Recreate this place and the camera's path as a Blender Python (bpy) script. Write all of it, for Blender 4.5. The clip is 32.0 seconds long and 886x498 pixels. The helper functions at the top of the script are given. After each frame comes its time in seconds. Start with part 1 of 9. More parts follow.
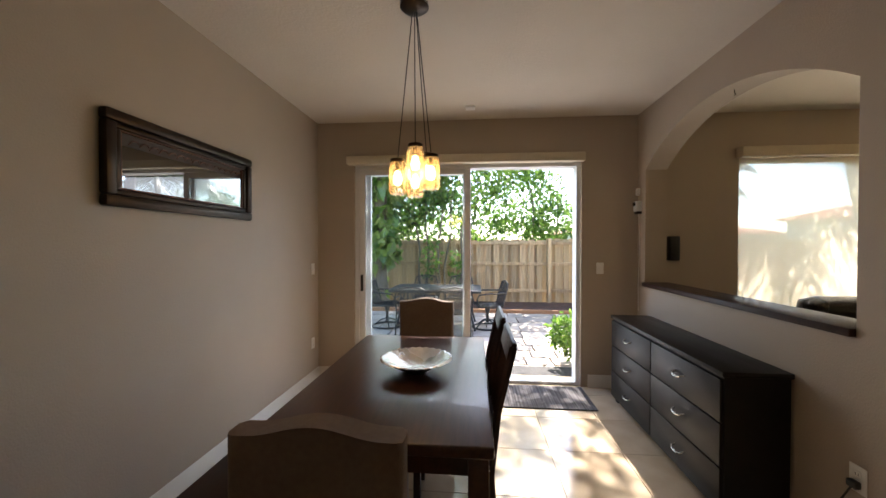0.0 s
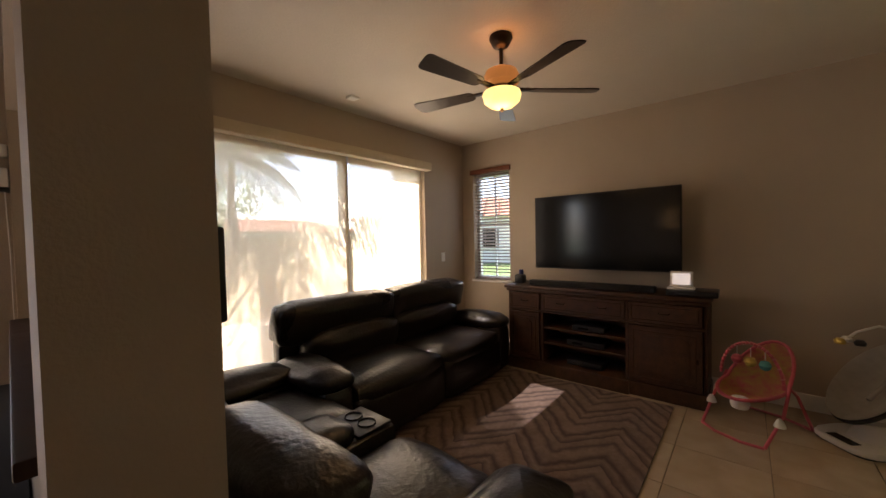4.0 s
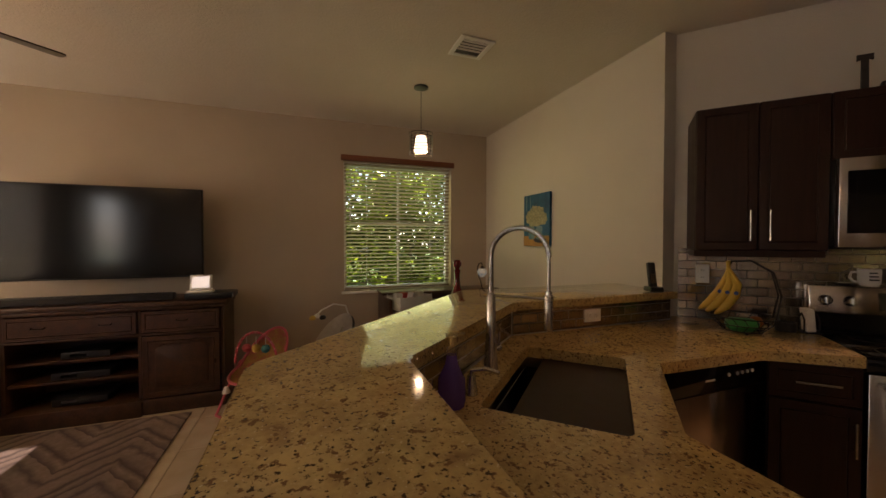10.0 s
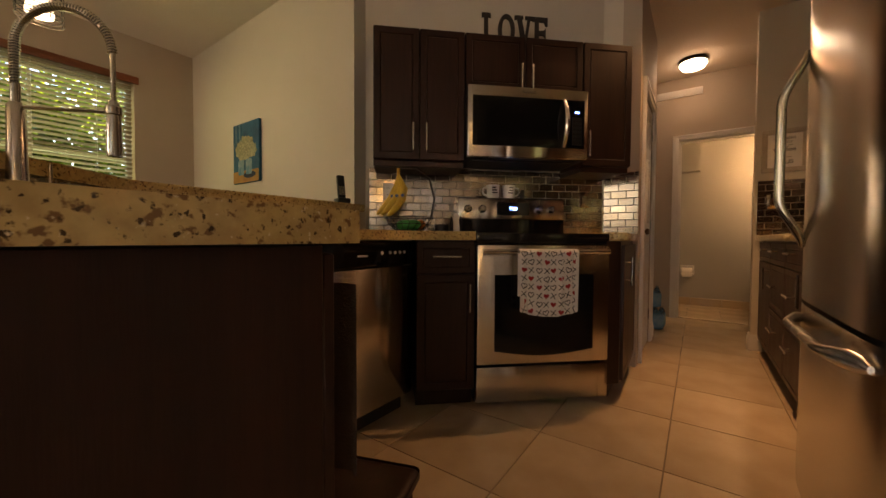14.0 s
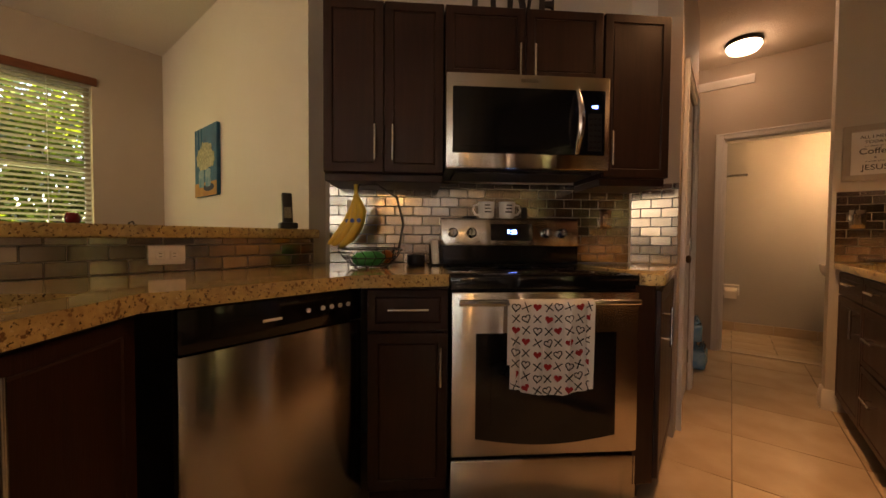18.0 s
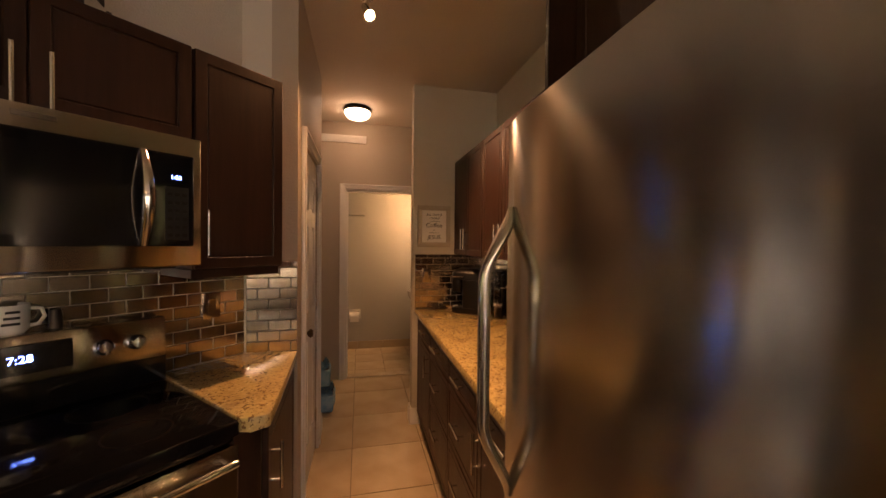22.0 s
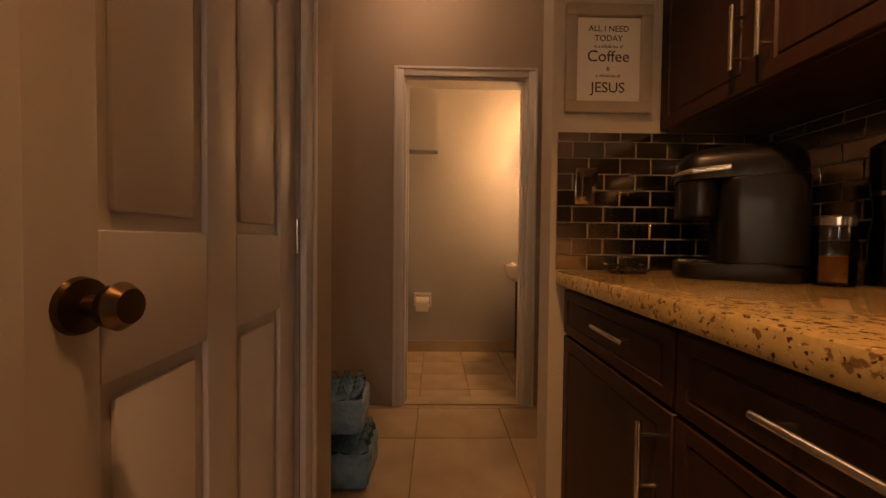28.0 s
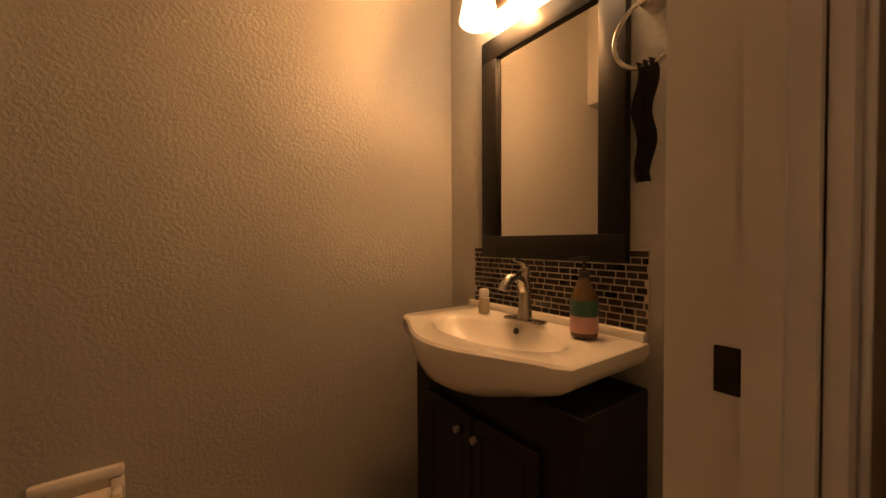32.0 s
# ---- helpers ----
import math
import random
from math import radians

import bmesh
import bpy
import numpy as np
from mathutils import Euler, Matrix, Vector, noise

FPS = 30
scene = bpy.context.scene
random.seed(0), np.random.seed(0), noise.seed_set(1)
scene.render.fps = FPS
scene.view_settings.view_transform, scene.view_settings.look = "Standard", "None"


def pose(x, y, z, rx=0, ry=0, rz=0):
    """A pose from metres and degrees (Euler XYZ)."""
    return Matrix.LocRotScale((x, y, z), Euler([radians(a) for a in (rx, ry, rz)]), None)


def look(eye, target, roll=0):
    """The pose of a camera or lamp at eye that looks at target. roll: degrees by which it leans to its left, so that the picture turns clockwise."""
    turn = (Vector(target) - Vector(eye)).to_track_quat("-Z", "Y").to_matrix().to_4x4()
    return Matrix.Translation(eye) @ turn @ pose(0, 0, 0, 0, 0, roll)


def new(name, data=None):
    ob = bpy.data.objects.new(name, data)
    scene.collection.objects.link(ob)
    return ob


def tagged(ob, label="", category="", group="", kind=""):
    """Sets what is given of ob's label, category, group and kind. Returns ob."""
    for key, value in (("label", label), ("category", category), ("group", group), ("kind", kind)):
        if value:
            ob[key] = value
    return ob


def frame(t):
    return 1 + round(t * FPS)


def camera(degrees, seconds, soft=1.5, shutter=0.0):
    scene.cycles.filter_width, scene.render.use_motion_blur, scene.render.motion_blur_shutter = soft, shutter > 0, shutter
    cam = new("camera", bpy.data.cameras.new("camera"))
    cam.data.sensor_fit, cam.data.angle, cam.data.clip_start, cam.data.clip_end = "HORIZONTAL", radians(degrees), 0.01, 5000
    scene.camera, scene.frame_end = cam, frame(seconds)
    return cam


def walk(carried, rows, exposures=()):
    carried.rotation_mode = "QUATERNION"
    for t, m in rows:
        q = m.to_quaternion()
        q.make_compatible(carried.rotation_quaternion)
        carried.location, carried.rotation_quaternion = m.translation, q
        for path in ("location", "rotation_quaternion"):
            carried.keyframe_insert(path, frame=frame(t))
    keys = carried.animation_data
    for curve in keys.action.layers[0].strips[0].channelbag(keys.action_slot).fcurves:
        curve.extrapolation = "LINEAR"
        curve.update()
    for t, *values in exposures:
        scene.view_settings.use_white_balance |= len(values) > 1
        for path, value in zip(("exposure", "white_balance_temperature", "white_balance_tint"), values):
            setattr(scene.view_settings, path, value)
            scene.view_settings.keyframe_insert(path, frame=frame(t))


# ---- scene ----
cam = camera(101.4, 32.0)
PATH = [
    (0, (0.343, 0.357, 1.458), (0.17, 2.35, 1.434), 0.1),
    (0.5, (0.392, 0.373, 1.466), (0.413, 2.372, 1.443), 0.0),
    (1, (0.451, 0.404, 1.463), (0.845, 2.365, 1.433), -0.0),
    (1.5, (0.551, 0.443, 1.436), (1.336, 2.282, 1.404), 0.1),
    (2, (0.846, 0.642, 1.402), (2.009, 2.268, 1.363), -0.0),
    (2.2, (1.069, 0.741, 1.393), (2.351, 2.276, 1.358), 0.1),
    (2.5, (1.376, 0.953, 1.373), (2.744, 2.412, 1.341), -0.2),
    (4.5, (2.097, 1.098, 1.488), (3.67, 2.332, 1.436), -0.8),
    (5, (2.247, 0.993, 1.461), (3.876, 2.153, 1.426), -0.1),
    (5.5, (2.219, 0.955, 1.463), (3.944, 1.966, 1.423), -0.2),
    (6, (2.202, 0.934, 1.472), (4.009, 1.79, 1.428), -0.3),
    (6.5, (2.193, 0.952, 1.463), (4.058, 1.638, 1.429), -0.2),
    (7, (2.177, 0.875, 1.485), (4.086, 1.469, 1.442), -0.2),
    (7.5, (2.174, 0.832, 1.474), (4.124, 1.278, 1.439), -0.1),
    (8, (2.148, 0.795, 1.458), (4.133, 1.04, 1.432), -0.1),
    (8.5, (2.112, 0.747, 1.461), (4.112, 0.723, 1.43), -0.1),
    (9, (2.053, 0.709, 1.461), (4.032, 0.419, 1.426), -0.2),
    (9.5, (2.004, 0.672, 1.447), (3.936, 0.154, 1.408), -0.1),
    (10, (1.947, 0.628, 1.43), (3.823, -0.067, 1.391), 0.0),
    (10.5, (1.862, 0.575, 1.412), (3.663, -0.293, 1.368), -0.1),
    (11, (1.791, 0.551, 1.376), (3.493, -0.497, 1.33), -0.0),
    (11.5, (1.732, 0.518, 1.339), (3.32, -0.698, 1.289), 0.1),
    (12, (1.684, 0.479, 1.271), (3.187, -0.84, 1.215), -0.0),
    (12.5, (1.671, 0.413, 1.148), (3.099, -0.986, 1.094), 0.0),
    (13, (1.702, 0.324, 1.049), (3.039, -1.163, 0.991), 0.2),
    (13.5, (1.744, 0.221, 0.978), (2.982, -1.349, 0.916), 0.2),
    (14, (1.785, 0.119, 0.911), (2.933, -1.517, 0.854), 0.3),
    (14.5, (1.797, 0.018, 0.868), (2.936, -1.624, 0.806), 0.3),
    (16.5, (1.815, -0.299, 0.871), (3.021, -1.894, 0.812), 0.4),
    (17, (1.86, -0.367, 0.929), (3.103, -1.932, 0.872), 0.3),
    (17.5, (1.896, -0.417, 1.005), (3.138, -1.983, 0.95), 0.4),
    (18, (1.905, -0.452, 1.085), (3.148, -2.017, 1.026), 0.4),
    (18.5, (1.901, -0.477, 1.155), (3.144, -2.043, 1.103), 0.4),
    (19, (1.89, -0.498, 1.216), (3.131, -2.066, 1.167), 0.3),
    (19.5, (1.872, -0.532, 1.261), (3.042, -2.153, 1.216), 0.3),
    (20, (1.844, -0.56, 1.3), (2.863, -2.281, 1.261), 0.3),
    (20.5, (1.834, -0.577, 1.354), (2.665, -2.395, 1.311), 0.5),
    (21, (1.832, -0.591, 1.4), (2.453, -2.492, 1.362), 0.4),
    (21.5, (1.81, -0.648, 1.446), (2.098, -2.627, 1.422), 0.3),
    (22, (1.831, -0.866, 1.491), (1.384, -2.815, 1.455), 0.6),
    (22.5, (2.005, -1.026, 1.453), (0.929, -2.711, 1.386), 0.4),
    (23, (2.148, -0.972, 1.396), (0.735, -2.387, 1.357), 1.0),
    (23.5, (2.216, -1.065, 1.388), (0.672, -2.336, 1.334), 1.0),
    (24, (2.246, -1.163, 1.374), (0.648, -2.366, 1.345), 1.3),
    (24.5, (2.258, -1.245, 1.348), (0.667, -2.456, 1.312), 1.3),
    (26.5, (2.248, -1.523, 1.243), (0.924, -3.021, 1.204), 1.1),
    (27, (2.142, -1.622, 1.205), (1.023, -3.28, 1.171), 1.0),
    (27.5, (1.9, -1.985, 1.14), (1.36, -3.911, 1.098), 0.6),
    (28, (1.777, -2.638, 1.042), (1.738, -4.638, 0.996), 0.6),
    (28.5, (1.738, -3.518, 0.96), (1.816, -5.647, 0.921), 0.0),
    (29, (1.717, -4.193, 0.899), (1.394, -6.298, 0.875), 0.2),
    (29.5, (1.675, -4.609, 0.875), (0.643, -6.472, 0.831), -0.1),
    (30, (1.708, -4.684, 0.916), (0.533, -6.459, 0.871), -0.1),
    (30.5, (1.738, -4.736, 0.962), (0.508, -6.474, 0.916), -0.1),
    (31, (1.741, -4.78, 1.015), (0.487, -6.5, 0.966), -0.1),
    (31.5, (1.712, -4.807, 1.055), (0.468, -6.535, 1.012), -0.2),
    (32, (1.686, -4.837, 1.094), (0.45, -6.57, 1.049), -0.3),
]
walk(cam, [(t, look(eye, target, roll)) for t, eye, target, roll in PATH],
     exposures=[(0, 2.55, 6200, 14), (1, 2.40, 6200, 14), (2, 2.28, 6300, 18), (5, 2.35, 6700, 26), (7, 2.30, 6800, 28), (8, 2.25, 6900, 30),
                (9, 2.30, 7000, 30), (10, 2.65, 7200, 28), (11, 2.88, 7400, 25), (12, 2.90, 7500, 23), (14, 3.25, 7600, 23), (17, 3.40, 7700, 26), (18, 3.40, 7800, 28), (21, 3.25, 7800, 28),
                (22, 3.50, 7700, 30), (24, 3.20, 8000, 38), (27, 3.15, 8200, 36), (29, 3.30, 8900, 36), (30.5, 2.90, 9000, 35), (32, 2.85, 8900, 34)])

# ---- light ----
world = bpy.data.worlds.new("sky")
scene.world = world
world.use_nodes = True
_sky = world.node_tree.nodes.new("ShaderNodeTexSky")
_sky.sky_type = 'NISHITA'
_sky.sun_disc = False
_sky.sun_elevation = radians(49.5)
_sky.sun_rotation = radians(0)
_bg = world.node_tree.nodes["Background"]
_bg.inputs["Strength"].default_value = 0.15
world.node_tree.links.new(_sky.outputs[0], _bg.inputs[0])


def lamp(name, kind, at, power, colour, size=0.05, aim=None, size_y=None):
    data = bpy.data.lights.new(name, kind)
    data.energy, data.color = power, colour
    if kind == 'AREA':
        data.size = size
        if size_y:
            data.shape, data.size_y = 'RECTANGLE', size_y
    elif kind == 'SUN':
        data.angle = radians(0.5)
    else:
        data.shadow_soft_size = size
    ob = new(name, data)
    ob.matrix_world = look(at, aim) if aim else pose(*at)
    return ob


# the sun stands over the garden, beyond the sliding doors
lamp("sun", 'SUN', (0.0, 20.0, 23.4), 5.0, (1.0, 0.93, 0.82), aim=(0.0, 0.0, 0.0))
# area lamps added at the openings to boost daylight, sky_side tinted by the hedge
lamp("sky_slider", 'AREA', (0.25, 4.40, 1.2), 3.4, (0.92, 0.96, 1.0), 2.3, (0.25, 0.0, 0.9), 2.1)
lamp("sky_shade", 'AREA', (4.15, 4.10, 1.2), 1.3, (1.0, 0.90, 0.74), 2.3, (4.15, 0.0, 1.0), 2.1)
lamp("sky_side", 'AREA', (6.22, -0.38, 1.6), 1.2, (0.88, 1.0, 0.42), 1.2, (0.0, -0.38, 1.4), 1.3)
lamp("sky_corner", 'AREA', (6.22, 3.7, 1.6), 0.6, (0.95, 0.97, 1.0), 0.5, (0.0, 3.7, 1.2), 1.3)
WARM = (1.0, 0.55, 0.24)
lamp("fan_bulb", 'POINT', (4.045, 2.31, 2.27), 1.0, (1.0, 0.62, 0.26), 0.10)
lamp("fan_upper_bulb", 'POINT', (4.045, 2.31, 2.60), 0.37, (1.0, 0.42, 0.12), 0.10)
lamp("jar_bulbs", 'POINT', (0.015, 2.31, 1.85), 0.87, (1.0, 0.66, 0.30), 0.10)
lamp("nook_bulb", 'POINT', (4.97, -0.29, 2.18), 0.6, (1.0, 0.75, 0.45), 0.03)
lamp("hall_bulb", 'POINT', (1.86, -4.45, 2.53), 0.21, (1.0, 0.52, 0.24), 0.08)
for name, at, aim, power in (("track_bulb_a", (1.86, -2.74, 2.58), (2.45, -1.55, 0.0), 6.3), ("track_bulb_b", (1.74, -2.78, 2.58), (0.98, -2.75, 1.0), 9.5)):
    spot = lamp(name, 'SPOT', at, power, WARM, 0.03, aim)
    spot.data.spot_size, spot.data.spot_blend = radians(88), 0.8
lamp("bath_bulbs", 'POINT', (0.893, -5.646, 1.853), 2.5, (1.0, 0.58, 0.24), 0.03)

# ---- materials ----
MATS = {}


def mat(name, colour, rough=0.5, metal=0.0, second=None, scale=8.0, amount=0.5, bump=0.0, bump_scale=60.0, coat=0.0,
        stretch=(1, 1, 1), emit=0.0, emit_colour=None, spec=0.5, rough_var=0.08, detail=6.0):
    """A surface with grain at two scales, a second tone and a fine relief."""
    if name in MATS:
        return MATS[name]
    m = bpy.data.materials.new(name)
    m.use_nodes = True
    nt = m.node_tree
    b = nt.nodes["Principled BSDF"]
    b.inputs["Roughness"].default_value, b.inputs["Metallic"].default_value = rough, metal
    b.inputs["Coat Weight"].default_value = coat
    b.inputs["Specular IOR Level"].default_value = spec
    tc, mp = nt.nodes.new("ShaderNodeTexCoord"), nt.nodes.new("ShaderNodeMapping")
    mp.inputs["Scale"].default_value = stretch
    nt.links.new(tc.outputs["Object"], mp.inputs[0])
    n1, n2 = nt.nodes.new("ShaderNodeTexNoise"), nt.nodes.new("ShaderNodeTexNoise")
    n1.inputs["Scale"].default_value, n1.inputs["Detail"].default_value = scale, detail
    n2.inputs["Scale"].default_value, n2.inputs["Detail"].default_value = scale * 0.13 + 0.4, 3
    for n in (n1, n2):
        nt.links.new(mp.outputs[0], n.inputs["Vector"])
    add = nt.nodes.new("ShaderNodeMath")
    add.operation = 'ADD'
    nt.links.new(n1.outputs[0], add.inputs[0]), nt.links.new(n2.outputs[0], add.inputs[1])
    ramp = nt.nodes.new("ShaderNodeValToRGB")
    if second is None:
        second = tuple(c * (1 - 0.28 * amount) for c in colour)
    ramp.color_ramp.elements[0].position, ramp.color_ramp.elements[1].position = 0.38, 0.62
    ramp.color_ramp.elements[0].color, ramp.color_ramp.elements[1].color = (*second, 1), (*colour, 1)
    half = nt.nodes.new("ShaderNodeMath")
    half.operation = 'MULTIPLY'
    half.inputs[1].default_value = 0.5
    nt.links.new(add.outputs[0], half.inputs[0]), nt.links.new(half.outputs[0], ramp.inputs[0])
    nt.links.new(ramp.outputs[0], b.inputs["Base Color"])
    if rough_var:
        mr = nt.nodes.new("ShaderNodeMapRange")
        mr.inputs["To Min"].default_value = max(0.02, rough - rough_var)
        mr.inputs["To Max"].default_value = min(1.0, rough + rough_var)
        nt.links.new(n2.outputs[0], mr.inputs[0]), nt.links.new(mr.outputs[0], b.inputs["Roughness"])
    if bump:
        n3, bp = nt.nodes.new("ShaderNodeTexNoise"), nt.nodes.new("ShaderNodeBump")
        n3.inputs["Scale"].default_value, n3.inputs["Detail"].default_value = bump_scale, 4
        bp.inputs["Strength"].default_value, bp.inputs["Distance"].default_value = bump, 0.01
        nt.links.new(mp.outputs[0], n3.inputs["Vector"])
        nt.links.new(n3.outputs[0], bp.inputs["Height"]), nt.links.new(bp.outputs[0], b.inputs["Normal"])
    if emit:
        b.inputs["Emission Color"].default_value = (*(emit_colour or colour), 1)
        b.inputs["Emission Strength"].default_value = emit
    MATS[name] = m
    return m


def vary(m, low=0.75, high=1.2):
    """Each piece takes its own shade of the material."""
    nt = m.node_tree
    b = nt.nodes["Principled BSDF"]
    link = b.inputs["Base Color"].links[0]
    info, mr, mix = nt.nodes.new("ShaderNodeObjectInfo"), nt.nodes.new("ShaderNodeMapRange"), nt.nodes.new("ShaderNodeMix")
    mix.data_type, mix.blend_type = 'RGBA', 'MULTIPLY'
    mix.inputs["Factor"].default_value = 1.0
    mr.inputs["To Min"].default_value, mr.inputs["To Max"].default_value = low, high
    nt.links.new(info.outputs["Random"], mr.inputs[0])
    nt.links.new(link.from_socket, mix.inputs["A"]), nt.links.new(mr.outputs[0], mix.inputs["B"])
    nt.links.new(mix.outputs["Result"], b.inputs["Base Color"])
    return m


def glass(name, colour=(1, 1, 1), rough=0.0, clear=0.75):
    """Thin glass: partly a clear pane, partly a mirror."""
    m = bpy.data.materials.new(name)
    m.use_nodes = True
    nt = m.node_tree
    nt.nodes.clear()
    out, mix, tr, gl, fr = (nt.nodes.new(k) for k in ("ShaderNodeOutputMaterial", "ShaderNodeMixShader", "ShaderNodeBsdfTransparent",
                                                      "ShaderNodeBsdfGlossy", "ShaderNodeFresnel"))
    tr.inputs[0].default_value = (*colour, 1)
    gl.inputs["Roughness"].default_value = rough
    fr.inputs[0].default_value = 1.45
    nt.links.new(fr.outputs[0], mix.inputs[0]), nt.links.new(tr.outputs[0], mix.inputs[1])
    nt.links.new(gl.outputs[0], mix.inputs[2]), nt.links.new(mix.outputs[0], out.inputs[0])
    MATS[name] = m
    return m


def granite():
    m = mat("granite", (0.66, 0.50, 0.22), 0.09, 0, (0.46, 0.33, 0.14), 60, 1, 0, coat=0.3, rough_var=0.03)
    nt = m.node_tree
    b = nt.nodes["Principled BSDF"]
    src = b.inputs["Base Color"].links[0].from_socket
    tc = nt.nodes.new("ShaderNodeTexCoord")
    for scale, lo, hi, col in ((68, 0.585, 0.65, (0.22, 0.13, 0.055, 1)), (110, 0.60, 0.67, (0.07, 0.045, 0.02, 1)), (8, 0.62, 0.76, (0.30, 0.19, 0.09, 1)), (130, 0.65, 0.74, (0.78, 0.68, 0.44, 1))):
        n, rp, mx = nt.nodes.new("ShaderNodeTexNoise"), nt.nodes.new("ShaderNodeValToRGB"), nt.nodes.new("ShaderNodeMix")
        n.inputs["Scale"].default_value, n.inputs["Detail"].default_value = scale, 3
        rp.color_ramp.elements[0].position, rp.color_ramp.elements[1].position = lo, hi
        mx.data_type = 'RGBA'
        mx.inputs["B"].default_value = col
        nt.links.new(tc.outputs["Object"], n.inputs["Vector"]), nt.links.new(n.outputs[0], rp.inputs[0])
        nt.links.new(rp.outputs[0], mx.inputs["Factor"]), nt.links.new(src, mx.inputs["A"])
        src = mx.outputs["Result"]
    nt.links.new(src, b.inputs["Base Color"])
    return m


WALL = mat("wall_paint", (0.44, 0.370, 0.292), 0.62, 0, (0.42, 0.350, 0.274), 3, 0.3, 0.22, 130)
WALL_LIGHT = mat("wall_paint_light", (0.62, 0.58, 0.50), 0.6, 0, (0.60, 0.555, 0.47), 3, 0.3, 0.22, 130)
WALL_BATH = mat("wall_paint_grey", (0.45, 0.44, 0.42), 0.5, 0, (0.43, 0.42, 0.40), 3, 0.3, 0.30, 90)
CEIL = mat("ceiling_paint", (0.66, 0.60, 0.52), 0.8, 0, (0.63, 0.57, 0.49), 2.5, 0.3, 0.35, 70)
TRIM = mat("white_trim", (0.78, 0.76, 0.72), 0.35, 0, (0.74, 0.72, 0.68), 5, 0.2)
WHITE = mat("white_plastic", (0.80, 0.79, 0.76), 0.35, 0, (0.77, 0.76, 0.73), 5, 0.2)
ALU = mat("white_aluminium", (0.72, 0.72, 0.72), 0.35, 0.1, (0.68, 0.68, 0.68), 6, 0.2)
BLACK = mat("black_plastic", (0.012, 0.012, 0.013), 0.4, 0, (0.018, 0.018, 0.02), 9, 0.3)
GLOSS_BLACK = mat("gloss_black", (0.006, 0.006, 0.007), 0.08, 0, (0.008, 0.008, 0.009), 9, 0.1, rough_var=0.02)
SCREEN = mat("dark_screen", (0.004, 0.004, 0.005), 0.13, 0, (0.006, 0.006, 0.007), 4, 0.1, rough_var=0.03)
STEEL = mat("brushed_steel", (0.62, 0.585, 0.54), 0.17, 1.0, (0.58, 0.545, 0.50), 14, 0.3, 0.015, 16, stretch=(1.5, 1.5, 60), rough_var=0.02)
STEEL.node_tree.nodes["Principled BSDF"].inputs["Anisotropic"].default_value = 0.98
STEEL.node_tree.nodes["Principled BSDF"].inputs["Anisotropic Rotation"].default_value = 0.25
NICKEL = mat("brushed_nickel", (0.62, 0.60, 0.56), 0.25, 1.0, (0.56, 0.54, 0.50), 30, 0.3)
CHROME = mat("chrome", (0.75, 0.75, 0.75), 0.1, 1.0, (0.7, 0.7, 0.7), 10, 0.1, rough_var=0.03)
IRON = mat("dark_iron", (0.03, 0.026, 0.022), 0.45, 0.6, (0.02, 0.018, 0.016), 14, 0.4)
BRONZE = mat("dark_bronze", (0.045, 0.03, 0.02), 0.35, 0.8, (0.03, 0.02, 0.014), 10, 0.4)
ESPRESSO = mat("espresso_wood", (0.038, 0.0140, 0.0078), 0.42, 0, (0.023, 0.0085, 0.0048), 5, 1, 0.08, 20, stretch=(14, 14, 1), spec=0.35)
CHERRY = mat("dark_cherry_wood", (0.075, 0.026, 0.012), 0.32, 0, (0.045, 0.015, 0.007), 5, 1, 0.06, 20, stretch=(12, 1.2, 12), coat=0.2)
CARVED = mat("brown_carved_wood", (0.085, 0.036, 0.017), 0.42, 0, (0.045, 0.019, 0.009), 6, 1, 0.1, 25, stretch=(12, 1.5, 12))
BLACKWOOD = mat("black_stained_wood", (0.009, 0.0075, 0.0065), 0.42, 0, (0.012, 0.010, 0.0085), 6, 0.8, 0.05, 30, stretch=(2, 12, 12), spec=0.3)
LEATHER = mat("dark_leather", (0.013, 0.009, 0.0075), 0.30, 0, (0.008, 0.006, 0.005), 7, 1, 0.35, 45, rough_var=0.1)
FABRIC = mat("tan_upholstery", (0.20, 0.138, 0.095), 0.92, 0, (0.165, 0.11, 0.075), 60, 0.6, 0.5, 400)
TILEF = vary(mat("floor_tile", (0.55, 0.44, 0.31), 0.11, 0, (0.45, 0.345, 0.23), 5.5, 1, 0.012, 40, rough_var=0.05), 0.93, 1.05)
GROUT = mat("grout", (0.26, 0.20, 0.14), 0.9, 0, (0.2, 0.15, 0.10), 30, 0.5)
GRANITE = granite()
METALTILE = vary(mat("metal_tile", (0.56, 0.50, 0.43), 0.17, 1.0, (0.48, 0.42, 0.35), 25, 0.4, stretch=(20, 1, 1), rough_var=0.06), 0.7, 1.15)
GREYGROUT = mat("tile_grout", (0.42, 0.38, 0.33), 0.9, 0, (0.36, 0.33, 0.28), 40, 0.4)
REDWOOD = mat("red_brown_wood", (0.20, 0.062, 0.026), 0.4, 0, (0.13, 0.04, 0.016), 7, 1, stretch=(10, 1, 10))
PANE = glass("window_glass", (0.96, 0.98, 0.97))
JARGLASS = glass("jar_glass", (0.98, 0.93, 0.82))
_nt = JARGLASS.node_tree
_tl, _mx = _nt.nodes.new("ShaderNodeBsdfTranslucent"), _nt.nodes.new("ShaderNodeMixShader")
_tl.inputs[0].default_value = (1.0, 0.82, 0.55, 1)
_mx.inputs[0].default_value = 0.16
_out = next(n for n in _nt.nodes if n.type == 'OUTPUT_MATERIAL')
_nt.links.new(_out.inputs[0].links[0].from_socket, _mx.inputs[1])
_nt.links.new(_tl.outputs[0], _mx.inputs[2])
